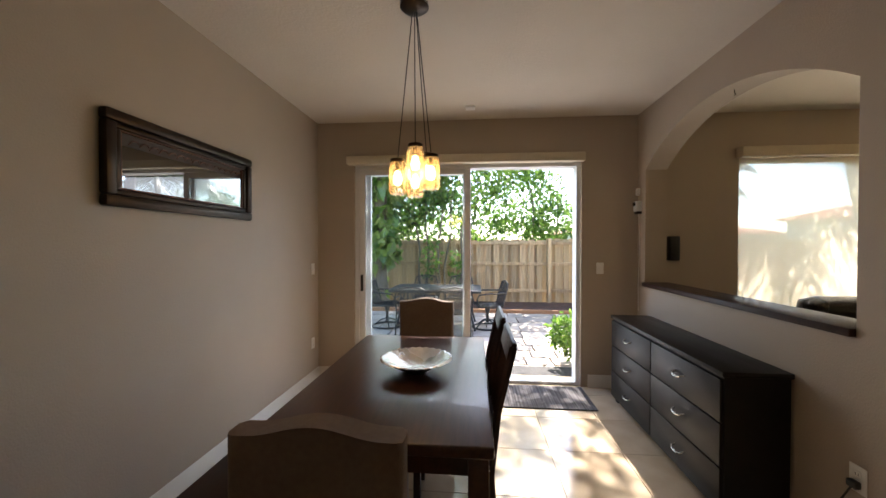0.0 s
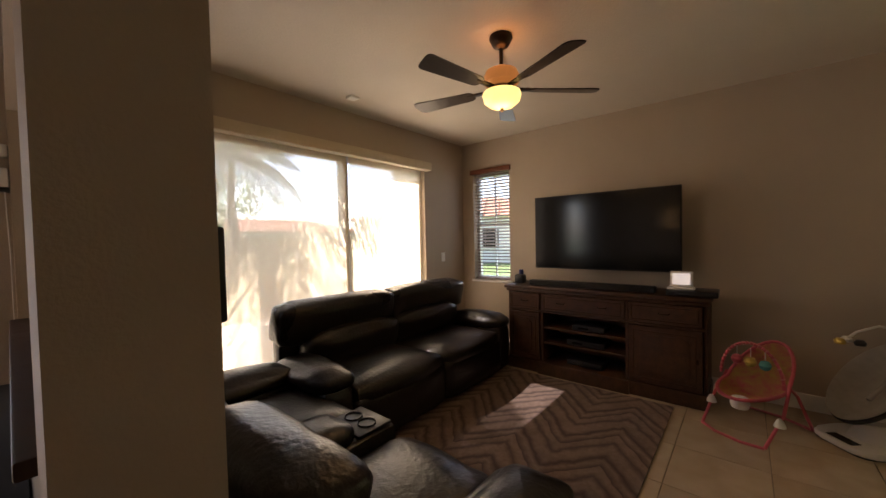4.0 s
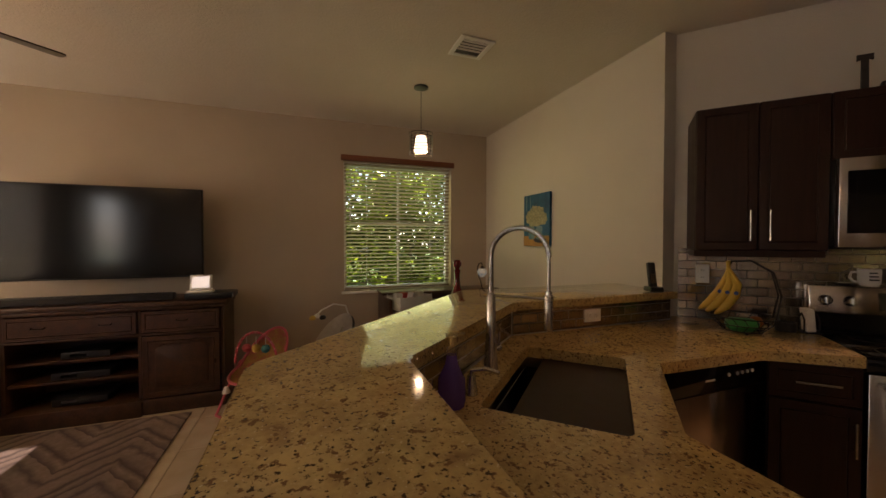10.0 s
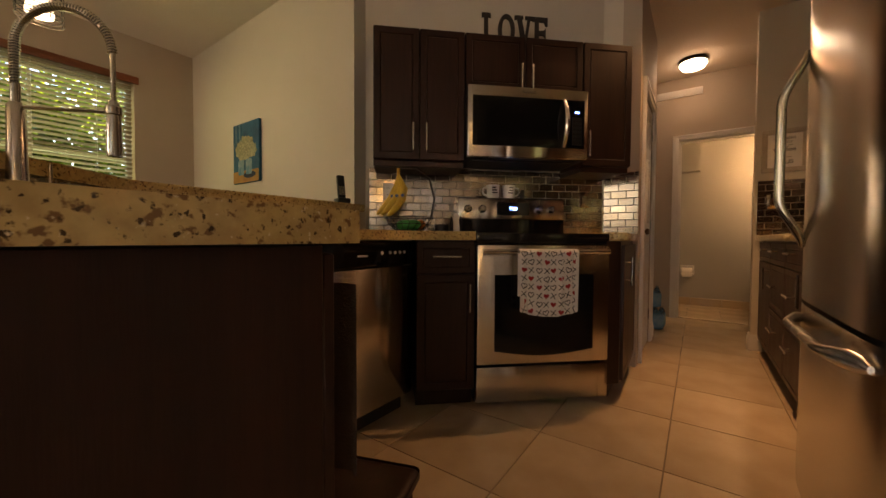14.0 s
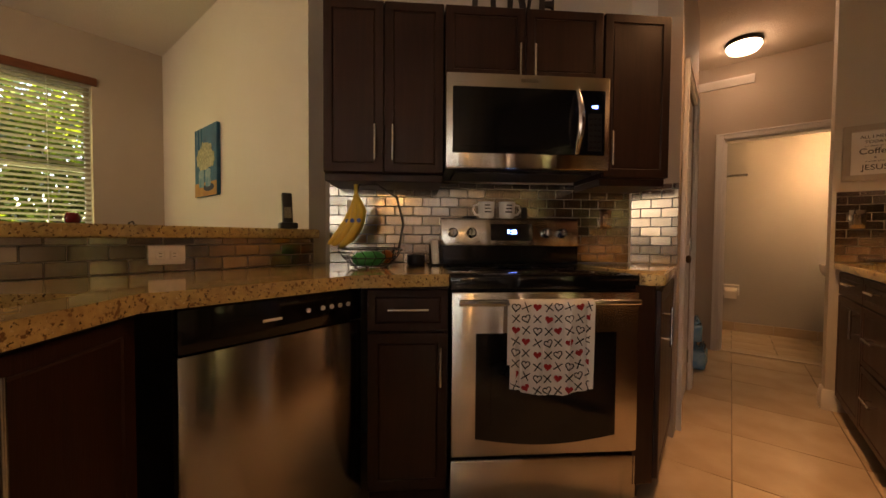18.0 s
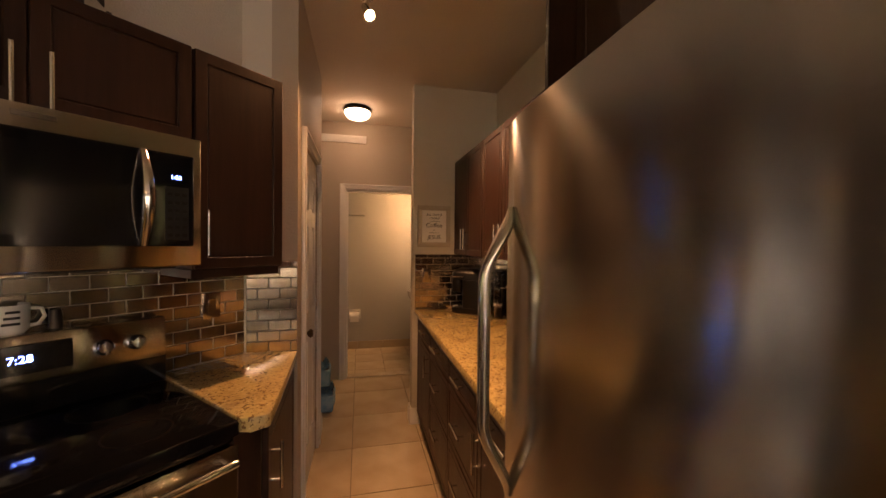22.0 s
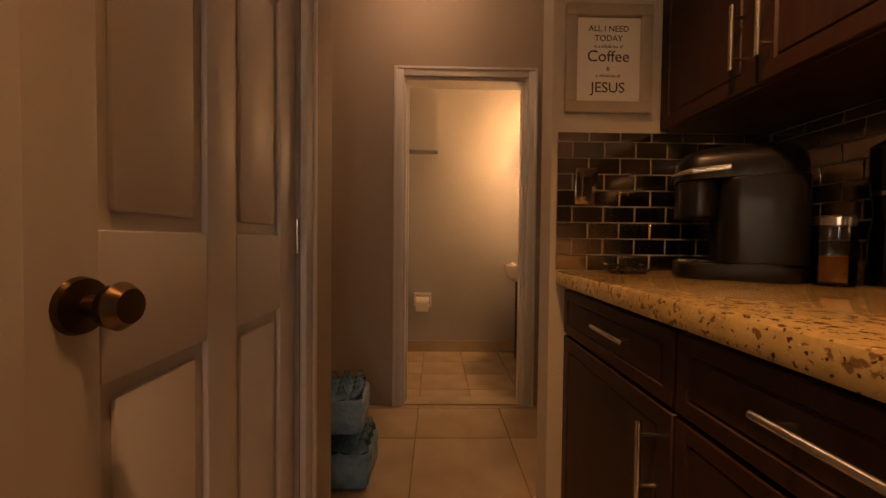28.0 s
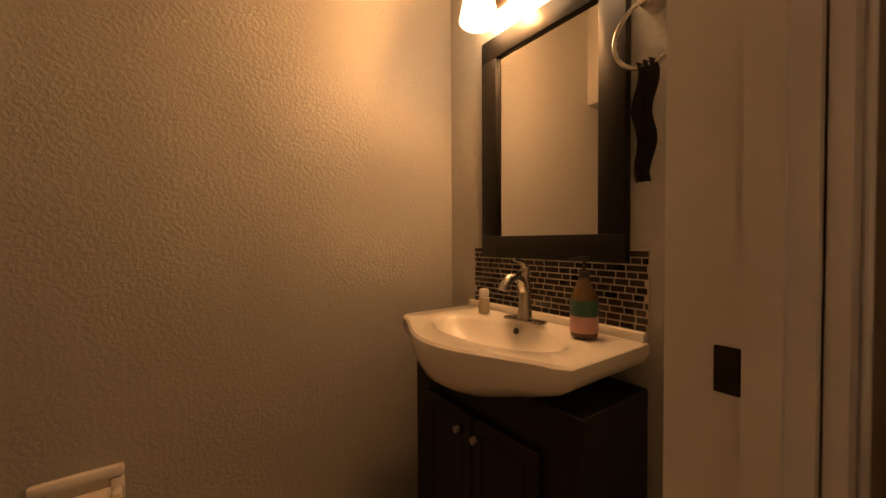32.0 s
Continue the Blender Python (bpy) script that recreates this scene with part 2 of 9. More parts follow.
_nt.links.new(_mx.outputs[0], _out.inputs[0])

# ---- mesh tools ----
def smooth(me, angle=40):
    me.polygons.foreach_set("use_smooth", [True] * len(me.polygons))
    me.set_sharp_from_angle(angle=radians(angle))


def mesh_of(name, bm, material):
    me = bpy.data.meshes.new(name)
    bmesh.ops.recalc_face_normals(bm, faces=bm.faces)
    bm.to_mesh(me)
    bm.free()
    for one in material if isinstance(material, (list, tuple)) else (material,):
        me.materials.append(one)
    smooth(me)
    return me


def part(name, bm, material, parent=None, label="", at=None):
    ob = new(name, mesh_of(name, bm, material))
    if parent is not None:
        ob.parent = parent
    if at is not None:
        ob.matrix_local = at if isinstance(at, Matrix) else Matrix.Translation(at)
    return tagged(ob, label)


def twin(ob, parent, at):
    """Another object on the same mesh."""
    o = new(ob.name.split(".")[0], ob.data)
    o.parent = parent
    o.matrix_local = at if isinstance(at, Matrix) else Matrix.Translation(at)
    if "label" in ob:
        o["label"] = ob["label"]
    return o


def thing(name, label, category, at=(0, 0, 0), rz=0.0, group="", kind=""):
    ob = new(name)
    ob.matrix_world = pose(*at, 0, 0, rz)
    return tagged(ob, label, category, group, kind)


def single(name, bm, material, label, category="", at=None, group="", kind=""):
    return tagged(part(name, bm, material, None, "", at), label, category, group, kind)


def box(x0, y0, z0, x1, y1, z1, bevel=0.0, seg=2, bm=None):
    out = bm or bmesh.new()
    r = bmesh.ops.create_cube(out, size=1)
    lo, hi = (min(x0, x1), min(y0, y1), min(z0, z1)), (max(x0, x1), max(y0, y1), max(z0, z1))
    for v in r["verts"]:
        v.co = [lo[i] + (v.co[i] + 0.5) * (hi[i] - lo[i]) for i in range(3)]
    if bevel:
        es = list({e for v in r["verts"] for e in v.link_edges})
        bmesh.ops.bevel(out, geom=es, offset=bevel, segments=seg, affect='EDGES', profile=0.5)
    return out


def cyl(r, z0, z1, r2=None, n=20, at=(0, 0), bm=None, bevel=0.0):
    out = bm or bmesh.new()
    r2 = r if r2 is None else r2
    prof = [(0, z0), (r, z0), (r2, z1), (0, z1)]
    if bevel:
        prof = [(0, z0), (r - bevel, z0), (r, z0 + bevel), (r2, z1 - bevel), (r2 - bevel, z1), (0, z1)]
    return lathe(prof, n, at, out)


def lathe(profile, n=24, at=(0, 0), bm=None):
    out = bm or bmesh.new()
    rings = []
    for r, z in profile:
        if r <= 1e-6:
            rings.append([out.verts.new((at[0], at[1], z))])
        else:
            rings.append([out.verts.new((at[0] + r * math.cos(2 * math.pi * k / n), at[1] + r * math.sin(2 * math.pi * k / n), z)) for k in range(n)])
    for a, b in zip(rings, rings[1:]):
        for k in range(n):
            q = [a[k % len(a)], a[(k + 1) % len(a)], b[(k + 1) % len(b)], b[k % len(b)]]
            q = list(dict.fromkeys(q))
            if len(q) > 2:
                try:
                    out.faces.new(q)
                except ValueError:
                    pass
    return out


def tube(points, r, n=8, bm=None, closed=False):
    """A round bar along a line of points."""
    out = bm or bmesh.new()
    pts = [Vector(p) for p in points]
    rings, up = [], None
    for i, p in enumerate(pts):
        a = pts[i - 1] if i or closed else pts[i]
        c = pts[(i + 1) % len(pts)] if i + 1 < len(pts) or closed else pts[i]
        d = (c - a).normalized()
        if up is None:
            up = d.orthogonal().normalized()
        up = (up - d * up.dot(d)).normalized()
        side = d.cross(up)
        rr = r[i] if isinstance(r, (list, tuple)) else r
        rings.append([out.verts.new(p + rr * (math.cos(2 * math.pi * k / n) * up + math.sin(2 * math.pi * k / n) * side)) for k in range(n)])
    pairs = list(zip(rings, rings[1:])) + ([(rings[-1], rings[0])] if closed else [])
    for a, b in pairs:
        for k in range(n):
            out.faces.new((a[k], a[(k + 1) % n], b[(k + 1) % n], b[k]))
    if not closed:
        out.faces.new(rings[0][::-1]), out.faces.new(rings[-1])
    return out


def slab(points, z0, z1, bevel=0.0, seg=2, bm=None):
    """A plate with the given outline in plan."""
    out = bm or bmesh.new()
    low, top = [out.verts.new((x, y, z0)) for x, y in points], [out.verts.new((x, y, z1)) for x, y in points]
    fs = [out.faces.new(low[::-1]), out.faces.new(top)]
    n = len(points)
    for k in range(n):
        fs.append(out.faces.new((low[k], low[(k + 1) % n], top[(k + 1) % n], top[k])))
    if bevel:
        es = list({e for f in fs[:2] for e in f.edges})
        bmesh.ops.bevel(out, geom=es, offset=bevel, segments=seg, affect='EDGES', profile=0.5)
    return out


def turned(bm, m):
    bmesh.ops.transform(bm, matrix=m, verts=bm.verts)
    return bm


def puffed(x0, y0, z0, x1, y1, z1, bevel=0.06, puff=0.03, seg=4, wrinkle=0.006, seed=0):
    """A stuffed cushion."""
    bm = box(x0, y0, z0, x1, y1, z1)
    bmesh.ops.subdivide_edges(bm, edges=bm.edges, cuts=7, use_grid_fill=True)
    c = Vector(((x0 + x1) / 2, (y0 + y1) / 2, (z0 + z1) / 2))
    h = Vector((abs(x1 - x0) / 2, abs(y1 - y0) / 2, abs(z1 - z0) / 2))
    for v in bm.verts:
        u = Vector([(v.co[i] - c[i]) / h[i] for i in range(3)])
        q = Vector([max(-1, min(1, k)) for k in u])
        inner = Vector([max(0.0, h[i] - bevel) * q[i] for i in range(3)])
        # round the corners, then swell the faces
        d = Vector([h[i] * q[i] for i in range(3)]) - inner
        e = Vector([h[i] * q[i] for i in range(3)])
        core = Vector([max(-(h[i] - bevel), min(h[i] - bevel, e[i])) for i in range(3)])
        off = e - core
        if off.length > 1e-6:
            e = core + off.normalized() * min(off.length, bevel)
        for i in range(3):
            j, k = (i + 1) % 3, (i + 2) % 3
            if abs(abs(q[i]) - 1) < 1e-4:
                e[i] += math.copysign(puff * (1 - q[j] ** 2) * (1 - q[k] ** 2), q[i])
        e += Vector((1, 1, 1)) * 0
        w = noise.noise_vector((c + e) * 7 + Vector((seed, 0, 0))) * wrinkle
        v.co = c + e + w
    return bm


def wall_with_holes(axis, at, thick, span, height, holes, z0=0.0):
    """A wall on the plane axis = at that goes thick behind it; holes are (from, to, low, high)."""
    bm = bmesh.new()
    us = sorted({span[0], span[1], *(h[k] for h in holes for k in (0, 1))})
    zs = sorted({z0, height, *(h[k] for h in holes for k in (2, 3))})
    def solid(i, j):
        if not (0 <= i < len(us) - 1 and 0 <= j < len(zs) - 1):
            return False
        u, z = (us[i] + us[i + 1]) / 2, (zs[j] + zs[j + 1]) / 2
        return not any(h[0] < u < h[1] and h[2] < z < h[3] for h in holes)
    verts = {}
    def vert(i, j, d):
        key = (i, j, d)
        if key not in verts:
            off = at + (thick if d else 0)
            verts[key] = bm.verts.new((off, us[i], zs[j]) if axis == "x" else (us[i], off, zs[j]))
        return verts[key]
    for i in range(len(us) - 1):
        for j in range(len(zs) - 1):
            if not solid(i, j):
                continue
            for d in (0, 1):
                bm.faces.new([vert(i, j, d), vert(i + 1, j, d), vert(i + 1, j + 1, d), vert(i, j + 1, d)])
            for di, dj, a, b in ((-1, 0, (i, j), (i, j + 1)), (1, 0, (i + 1, j), (i + 1, j + 1)), (0, -1, (i, j), (i + 1, j)), (0, 1, (i, j + 1), (i + 1, j + 1))):
                if not solid(i + di, j + dj):
                    bm.faces.new([vert(*a, 0), vert(*b, 0), vert(*b, 1), vert(*a, 1)])
    return bm


def text_part(words, size, material, parent, at, depth=0.001, label="", bold=0.0):
    cu = bpy.data.curves.new("lettering", 'FONT')
    cu.body, cu.size, cu.extrude, cu.align_x, cu.align_y, cu.offset = words, size, depth, 'CENTER', 'CENTER', bold
    tmp = new("lettering", cu)
    bpy.context.view_layer.update()
    me = bpy.data.meshes.new_from_object(tmp.evaluated_get(bpy.context.evaluated_depsgraph_get()))
    bpy.data.objects.remove(tmp)
    me.materials.clear()
    me.materials.append(material)
    ob = new("lettering", me)
    ob.parent, ob.matrix_local = parent, at
    return tagged(ob, label)

# ---- the building ----
XW, YN, XA, XA2, XE, YS, H = -1.35, 4.17, 1.98, 2.177, 6.11, -1.505, 2.765
XK, YSTUB, XSTUB = 0.70, -3.80, 1.41          # kitchen's back wall and the stub wall with the sign
XP, YP0, YP1 = 2.13, -2.772, -3.87             # pantry block in the hall
YB, XG = -4.905, 2.78                          # bathroom wall, side entrance wall
D = Vector((-0.734, -0.679, 0)).normalized()  # along the range wall
NR = Vector((D.y, -D.x, 0))                   # out of the range wall, into the kitchen
RW = Vector((3.184, -2.029, 0))               # range wall, at the hood's edge
RANGE_TURN = math.degrees(math.atan2(D.y, D.x)) + 180


def wall(name, bm, material, label="painted plaster wall with fine orange-peel texture"):
    return single(name, bm, material, label, "wall", kind="structure")


SLIDER, SHADE = (-0.95, 1.43, 0.0, 2.31), (2.93, 5.31, 0.0, 2.34)
W1, W2 = (3.43, 3.99, 0.90, 2.34), (-1.02, 0.26, 0.88, 2.34)
wall("wall_north", wall_with_holes("y", YN, 0.2, (XW - 0.2, XE + 0.2), H, [SLIDER, SHADE]), WALL)
wall("wall_east", wall_with_holes("x", XE, 0.2, (YS - 0.2, YN), H, [W1, W2]), WALL)
wall("wall_west", box(XW - 0.2, -0.75, 0, XW, YN, H), WALL)
wall("wall_nook", box(3.64, YS - 0.10, 0, XE, YS, H), WALL_LIGHT)
wall("wall_dining_south", box(XW - 0.2, -0.75, 0, 1.36, -0.62, H), WALL)
wall("wall_kitchen_west", box(XK - 0.12, -3.91, 0, XK, -0.75, H), WALL_LIGHT)
wall("wall_sign", box(XK, -3.91, 0, XSTUB, YSTUB, H), WALL_LIGHT)
a, b2 = RW - D * 0.63, RW + D * 1.125
wall("wall_range", slab([(a.x, a.y), (b2.x, b2.y), (b2.x - NR.x * 0.12, b2.y - NR.y * 0.12), (a.x - NR.x * 0.12, a.y - NR.y * 0.12)], 0, H), WALL_LIGHT)
wall("wall_pantry", box(XP + 0.12, YP0 - 0.10, 0, 2.5, YP0, H), WALL_LIGHT)
PDOOR = (-3.582, -2.940, 0.0, 2.03)
wall("wall_hall_east", wall_with_holes("x", XP, 0.12, (YP1, YP0), H, [PDOOR]), WALL)
wall("wall_pantry_back", box(XP + 0.12, YP1, 0, XG + 0.2, YP1 + 0.1, H), WALL)
wall("wall_side_entrance", box(XG, YB, 0, XG + 0.12, YP1, H), WALL)
BDOOR = (1.214, 1.985, 0.0, 2.052)
wall("wall_bath_north", wall_with_holes("y", YB, -0.12, (0.60, XG + 0.12), H, [BDOOR]), WALL)
wall("wall_bath_south", box(0.5, -6.15, 0, 3.0, -6.023, H), WALL_BATH)
wall("wall_bath_west", box(0.65, -6.023, 0, 0.796, YB - 0.12, H), WALL_BATH)
wall("wall_bath_east", box(2.9, -6.023, 0, 3.0, YB - 0.12, H), WALL_BATH)
wall("wall_bath_lining", wall_with_holes("y", YB - 0.12, -0.006, (0.796, 2.9), H, [BDOOR]), WALL_BATH)
wall("wall_stairs", box(-0.30, -6.2, 0, -0.10, -3.4, H), WALL)
# unseen end wall, added to stop sky light leaking into the hall
wall("wall_stairs_end", box(-0.30, -6.32, 0, 0.65, -6.2, H), WALL)
wall("wall_hall_end", box(-0.30, -3.4, 0, XK - 0.12, -3.28, H), WALL)
wall("soffit_bath", box(1.772, -6.023, 1.845, 2.9, -5.885, H - 0.01), WALL_BATH, "boxed soffit under the stairs in grey paint")

# the wall with the arched opening between dining and living room
AY0, AY1, AZ0, AZS, AZT = 2.06, 4.005, 1.06, 2.18, 2.50
PY = 1.746
bm = bmesh.new()
rise, half = AZT - AZS, (AY1 - AY0) / 2
rad = (half * half + rise * rise) / (2 * rise)
arc = [(AY0 + (AY1 - AY0) * k / 28, AZT - rad + math.sqrt(rad * rad - (AY0 + (AY1 - AY0) * k / 28 - (AY0 + AY1) / 2) ** 2)) for k in range(29)]
for x in (XA, XA2):
    v = [bm.verts.new((x, y, z)) for y, z in [(PY, 0), (YN, 0), (YN, H), (PY, H)]]
    h = [bm.verts.new((x, y, z)) for y, z in [(AY0, AZ0), (AY1, AZ0)] + arc[::-1]]
    k = len(h)
    bm.faces.new([v[0], v[1], h[1], h[0]])
    bm.faces.new([v[1], v[2], h[2], h[1]])
    bm.faces.new([v[3], v[0], h[0], h[k - 1]])
    bm.faces.new([v[2], v[3]] + [h[j] for j in range(k - 1, 1, -1)])
n = len(bm.verts) // 2
vs = list(bm.verts)
for j in range(4):
    bm.faces.new([vs[j], vs[(j + 1) % 4], vs[n + (j + 1) % 4], vs[n + j]])
hole = list(range(4, n))
for j in range(len(hole)):
    p, q = hole[j], hole[(j + 1) % len(hole)]
    bm.faces.new([vs[p], vs[q], vs[n + q], vs[n + p]])
wall("wall_arch", bm, WALL, "painted wall with an arched opening over a half wall")
single("arch_sill", box(XA - 0.03, AY0, AZ0 + 0.002, XA2 + 0.03, AY1, AZ0 + 0.04, 0.006), ESPRESSO, "dark stained wooden sill on the half wall", "sill", kind="structure")

wall("ceiling", box(XW - 0.2, -6.35, H, XE + 0.2, YN + 0.2, H + 0.15), CEIL, "pale beige textured plaster ceiling")


# baseboards
def baseboard(x0, y0, x1, y1, side, high=0.13):
    """A moulded skirting along a wall; side: +1 or -1, to the left or right of the way it runs."""
    d = Vector((x1 - x0, y1 - y0, 0))
    ln = d.length
    d.normalize()
    nrm = Vector((-d.y, d.x, 0)) * side
    prof = [(0, 0.001), (0.016, 0.001), (0.016, high * 0.72), (0.011, high * 0.78), (0.011, high * 0.92), (0.005, high), (0, high)]
    bm = bmesh.new()
    rings = [[bm.verts.new((x0 + d.x * t + nrm.x * (p + 0.001), y0 + d.y * t + nrm.y * (p + 0.001), z)) for p, z in prof] for t in (0, ln)]
    for k in range(len(prof)):
        bm.faces.new((rings[0][k], rings[0][(k + 1) % len(prof)], rings[1][(k + 1) % len(prof)], rings[1][k]))
    bm.faces.new(rings[0][::-1]), bm.faces.new(rings[1])
    single("baseboard", bm, TRIM, "white moulded wooden baseboard", "baseboard", kind="structure")


for seg in ((XW, -0.62, XW, YN, -1), (XW + 0.017, YN, -1.0, YN, -1), (1.50, YN, XA, YN, -1), (XA, YN - 0.017, XA, PY, -1), (XA - 0.016, PY, XA2 + 0.016, PY, -1), (XA2, PY, XA2, YN, -1),
            (XA2 + 0.017, YN, 2.95, YN, -1), (5.35, YN, XE, YN, -1), (XE, YN - 0.017, XE, YS, -1), (XE - 0.017, YS, 4.0, YS, -1),
            (XP, PDOOR[0] - 0.065, XP, YP1, -1), (XP + 0.01, YP1, XG, YP1, 1), (XG - 0.017, YB, 2.045, YB, 1), (1.154, YB, 0.6, YB, 1),
            (XSTUB, YSTUB, XSTUB, -3.91, 1), (XSTUB, -3.91, XK, -3.91, 1), (XSTUB + 0.016, YSTUB, 1.34, YSTUB, -1)):
    baseboard(*seg)

# ---- kitchen ----
def door_panel(w, h, t=0.02, rim=0.055):
    """A cabinet front with a routed panel; it stands at x 0..w, z 0..h, its face towards -y."""
    bm = box(0, -t, 0, w, 0, h, 0.003, 1)
    f = max((f for f in bm.faces if f.normal.y < -0.9), key=lambda f: f.calc_area())
    if min(w, h) > 2.6 * rim:
        r = bmesh.ops.inset_region(bm, faces=[f], thickness=rim)
        bmesh.ops.inset_region(bm, faces=[f], thickness=0.006, depth=-0.005)
        bmesh.ops.inset_region(bm, faces=[f], thickness=0.006, depth=0.004)
    return bm


def bar_handle(ln, upright=True, r=0.006, out=0.032):
    bm = tube([(0, -out, -ln / 2), (0, -out, ln / 2)], r, 10)
    for s in (-1, 1):
        tube([(0, -out, s * ln * 0.32), (0, 0.0, s * ln * 0.32)], r * 0.8, 8, bm)
    return bm if upright else turned(bm, Matrix.Rotation(radians(90), 4, 'Y'))


def cabinet(name, label, at, rz, w, d, z0, z1, fronts, material=ESPRESSO, toe=False, group=""):
    """A cabinet unit, seen from -y; fronts: (kind, x0, z0, x1, z1, (handle x, handle z, length, upright) or None)."""
    c = thing(name, label, "cabinet", (*at, z0), rz, group)
    bm = box(0, 0.0, (0.10 if toe else 0.0), w, d, z1 - z0, 0.002, 1)
    if toe:
        box(0.0, 0.06, 0.001, w, d, 0.10, bm=bm)
    part("body", bm, material, c)
    for kind, x0, a0, x1, a1, hd in fronts:
        f = part(kind, door_panel(x1 - x0 - 0.004, a1 - a0 - 0.004, rim=0.05 if kind == "door" else 0.035), material, c, at=(x0 + 0.002, -0.001, a0 + 0.002))
        if hd:
            hx, hz, ln, up = hd
            part("handle", bar_handle(ln, up), NICKEL, f, "brushed nickel bar handle", at=(hx - x0, -0.0205, hz - a0))
    return c


TR = RANGE_TURN + 180  # viewer's right runs along D


def on_range(u, n):
    """A place at u along the range wall and n out from it."""
    p = RW + D * u + NR * n
    return (p.x, p.y)


UZ0, UZ1 = 1.385, 2.165
cabinet("wall_cabinet", "dark espresso two-door wall cabinet above the counter", on_range(-0.555, 0.31), TR, 0.55, 0.305, UZ0, UZ1,
        [("door", 0, 0, 0.275, 0.78, (0.235, 0.13, 0.16, True)), ("door", 0.275, 0, 0.55, 0.78, (0.315, 0.13, 0.16, True))])
cabinet("wall_cabinet", "short espresso cabinet over the microwave", on_range(0.0, 0.31), TR, 0.76, 0.305, 1.832, UZ1,
        [("door", 0, 0, 0.38, 0.333, (0.345, 0.07, 0.16, True)), ("door", 0.38, 0, 0.76, 0.333, (0.415, 0.07, 0.16, True))])
cabinet("wall_cabinet", "single-door dark espresso wall cabinet beside the microwave", on_range(0.765, 0.31), TR, 0.335, 0.305, UZ0, UZ1,
        [("door", 0, 0, 0.335, 0.78, (0.03, 0.13, 0.16, True))])
for u, w in ((-0.555, 0.55), (0.765, 0.335)):
    single("light_rail", box(0, 0, 0, w, 0.29, 0.035, 0.003, 1), ESPRESSO, "dark wooden moulding under the wall cabinet", "moulding", pose(*on_range(u, 0.30), UZ0 - 0.036, 0, 0, TR))

# base units
p = on_range(-0.315, 0.63)
cabinet("base_cabinet", "narrow espresso base cabinet with a drawer beside the range", p, TR, 0.31, 0.55, 0.0, 0.902,
        [("drawer", 0, 0.73, 0.31, 0.892, (0.155, 0.815, 0.15, False)), ("door", 0, 0.11, 0.31, 0.725, (0.275, 0.60, 0.15, True))], toe=True)
p = on_range(0.765, 0.60)
c = thing("base_cabinet", "angled espresso base cabinet at the end of the counter", "cabinet", (0, 0, 0))
e1, e2 = Vector((2.195, -2.05, 0)), Vector((2.135, -2.11, 0))
back = RW + D * 0.775 + NR * 0.02
part("body", slab([(e1.x, e1.y), (e2.x, e2.y), (2.16, -2.755), (2.33, -2.755), (back.x, back.y)], 0.10, 0.902), ESPRESSO, c)
part("kick_plate", slab([(e1.x + 0.05, e1.y - 0.05), (e2.x + 0.06, e2.y - 0.03), (2.215, -2.75), (2.33, -2.75), (back.x, back.y)], 0.001, 0.099), ESPRESSO, c)
d0 = part("door", door_panel(0.60, 0.77), ESPRESSO, c, at=pose(2.137, -2.13, 0.11, 0, 0, -88))
part("handle", bar_handle(0.16, True), NICKEL, d0, "brushed nickel bar handle", at=(0.05, -0.0205, 0.62))

cabinet("sink_cabinet", "dark espresso corner sink cabinet with two doors", (2.625, -0.235), -45, 0.60, 0.40, 0.0, 0.902,
        [("door", 0, 0.11, 0.23, 0.892, (0.195, 0.77, 0.19, True)), ("door", 0.23, 0.11, 0.60, 0.892, (0.265, 0.77, 0.19, True))], toe=True)
c = cabinet("end_cabinet", "dark espresso cabinet closing the peninsula's end", (2.20, -0.19), 0, 0.36, 0.55, 0.0, 0.902,
            [("door", 0, 0.11, 0.36, 0.892, None)], toe=True)
part("knob", lathe([(0, 0), (0.006, 0), (0.006, 0.012), (0.013, 0.018), (0.013, 0.026), (0, 0.028)], 14), NICKEL, c, "round nickel knob", at=pose(0.32, -0.022, 0.72, 90))

# dishwasher
dw = thing("dishwasher", "stainless steel dishwasher with a black control panel", "dishwasher", (3.030, -0.745, 0), -90)
part("body", box(0.01, 0.03, 0.10, 0.59, 0.54, 0.898), BLACK, dw)
part("door", box(0.005, -0.022, 0.105, 0.595, 0.028, 0.772, 0.006), STEEL, dw)
cp = part("control_panel", box(0.005, -0.026, 0.777, 0.595, 0.028, 0.897, 0.006), GLOSS_BLACK, dw)
for k in range(5):
    part("button", cyl(0.008, 0, 0.004, n=14), WHITE, cp, "round pale button", at=pose(0.37 + 0.035 * k + (0.02 if k else 0), -0.0265, 0.842, 90))
part("badge", box(0.22, -0.028, 0.827, 0.28, -0.0262, 0.835), WHITE, cp)
part("kick_plate", box(0.01, 0.05, 0.002, 0.59, 0.08, 0.098), BLACK, dw)

# range
rg = thing("range", "freestanding stainless steel electric range with a black glass top", "range", (*on_range(0.0, 0.64), 0), TR)
part("body", box(0.004, 0.03, 0.02, 0.756, 0.625, 0.885), BLACK, rg)
part("cooktop", box(0.0, -0.012, 0.886, 0.76, 0.56, 0.944, 0.008), GLOSS_BLACK, rg, "black ceramic glass cooktop")
for x, y, r in ((0.2, 0.15, 0.1), (0.56, 0.15, 0.08), (0.2, 0.41, 0.08), (0.56, 0.41, 0.1)):
    part("burner_ring", lathe([(r - 0.003, 0.9442), (r, 0.9448), (r + 0.003, 0.9442)], 40, (x, y)), BRONZE, rg)
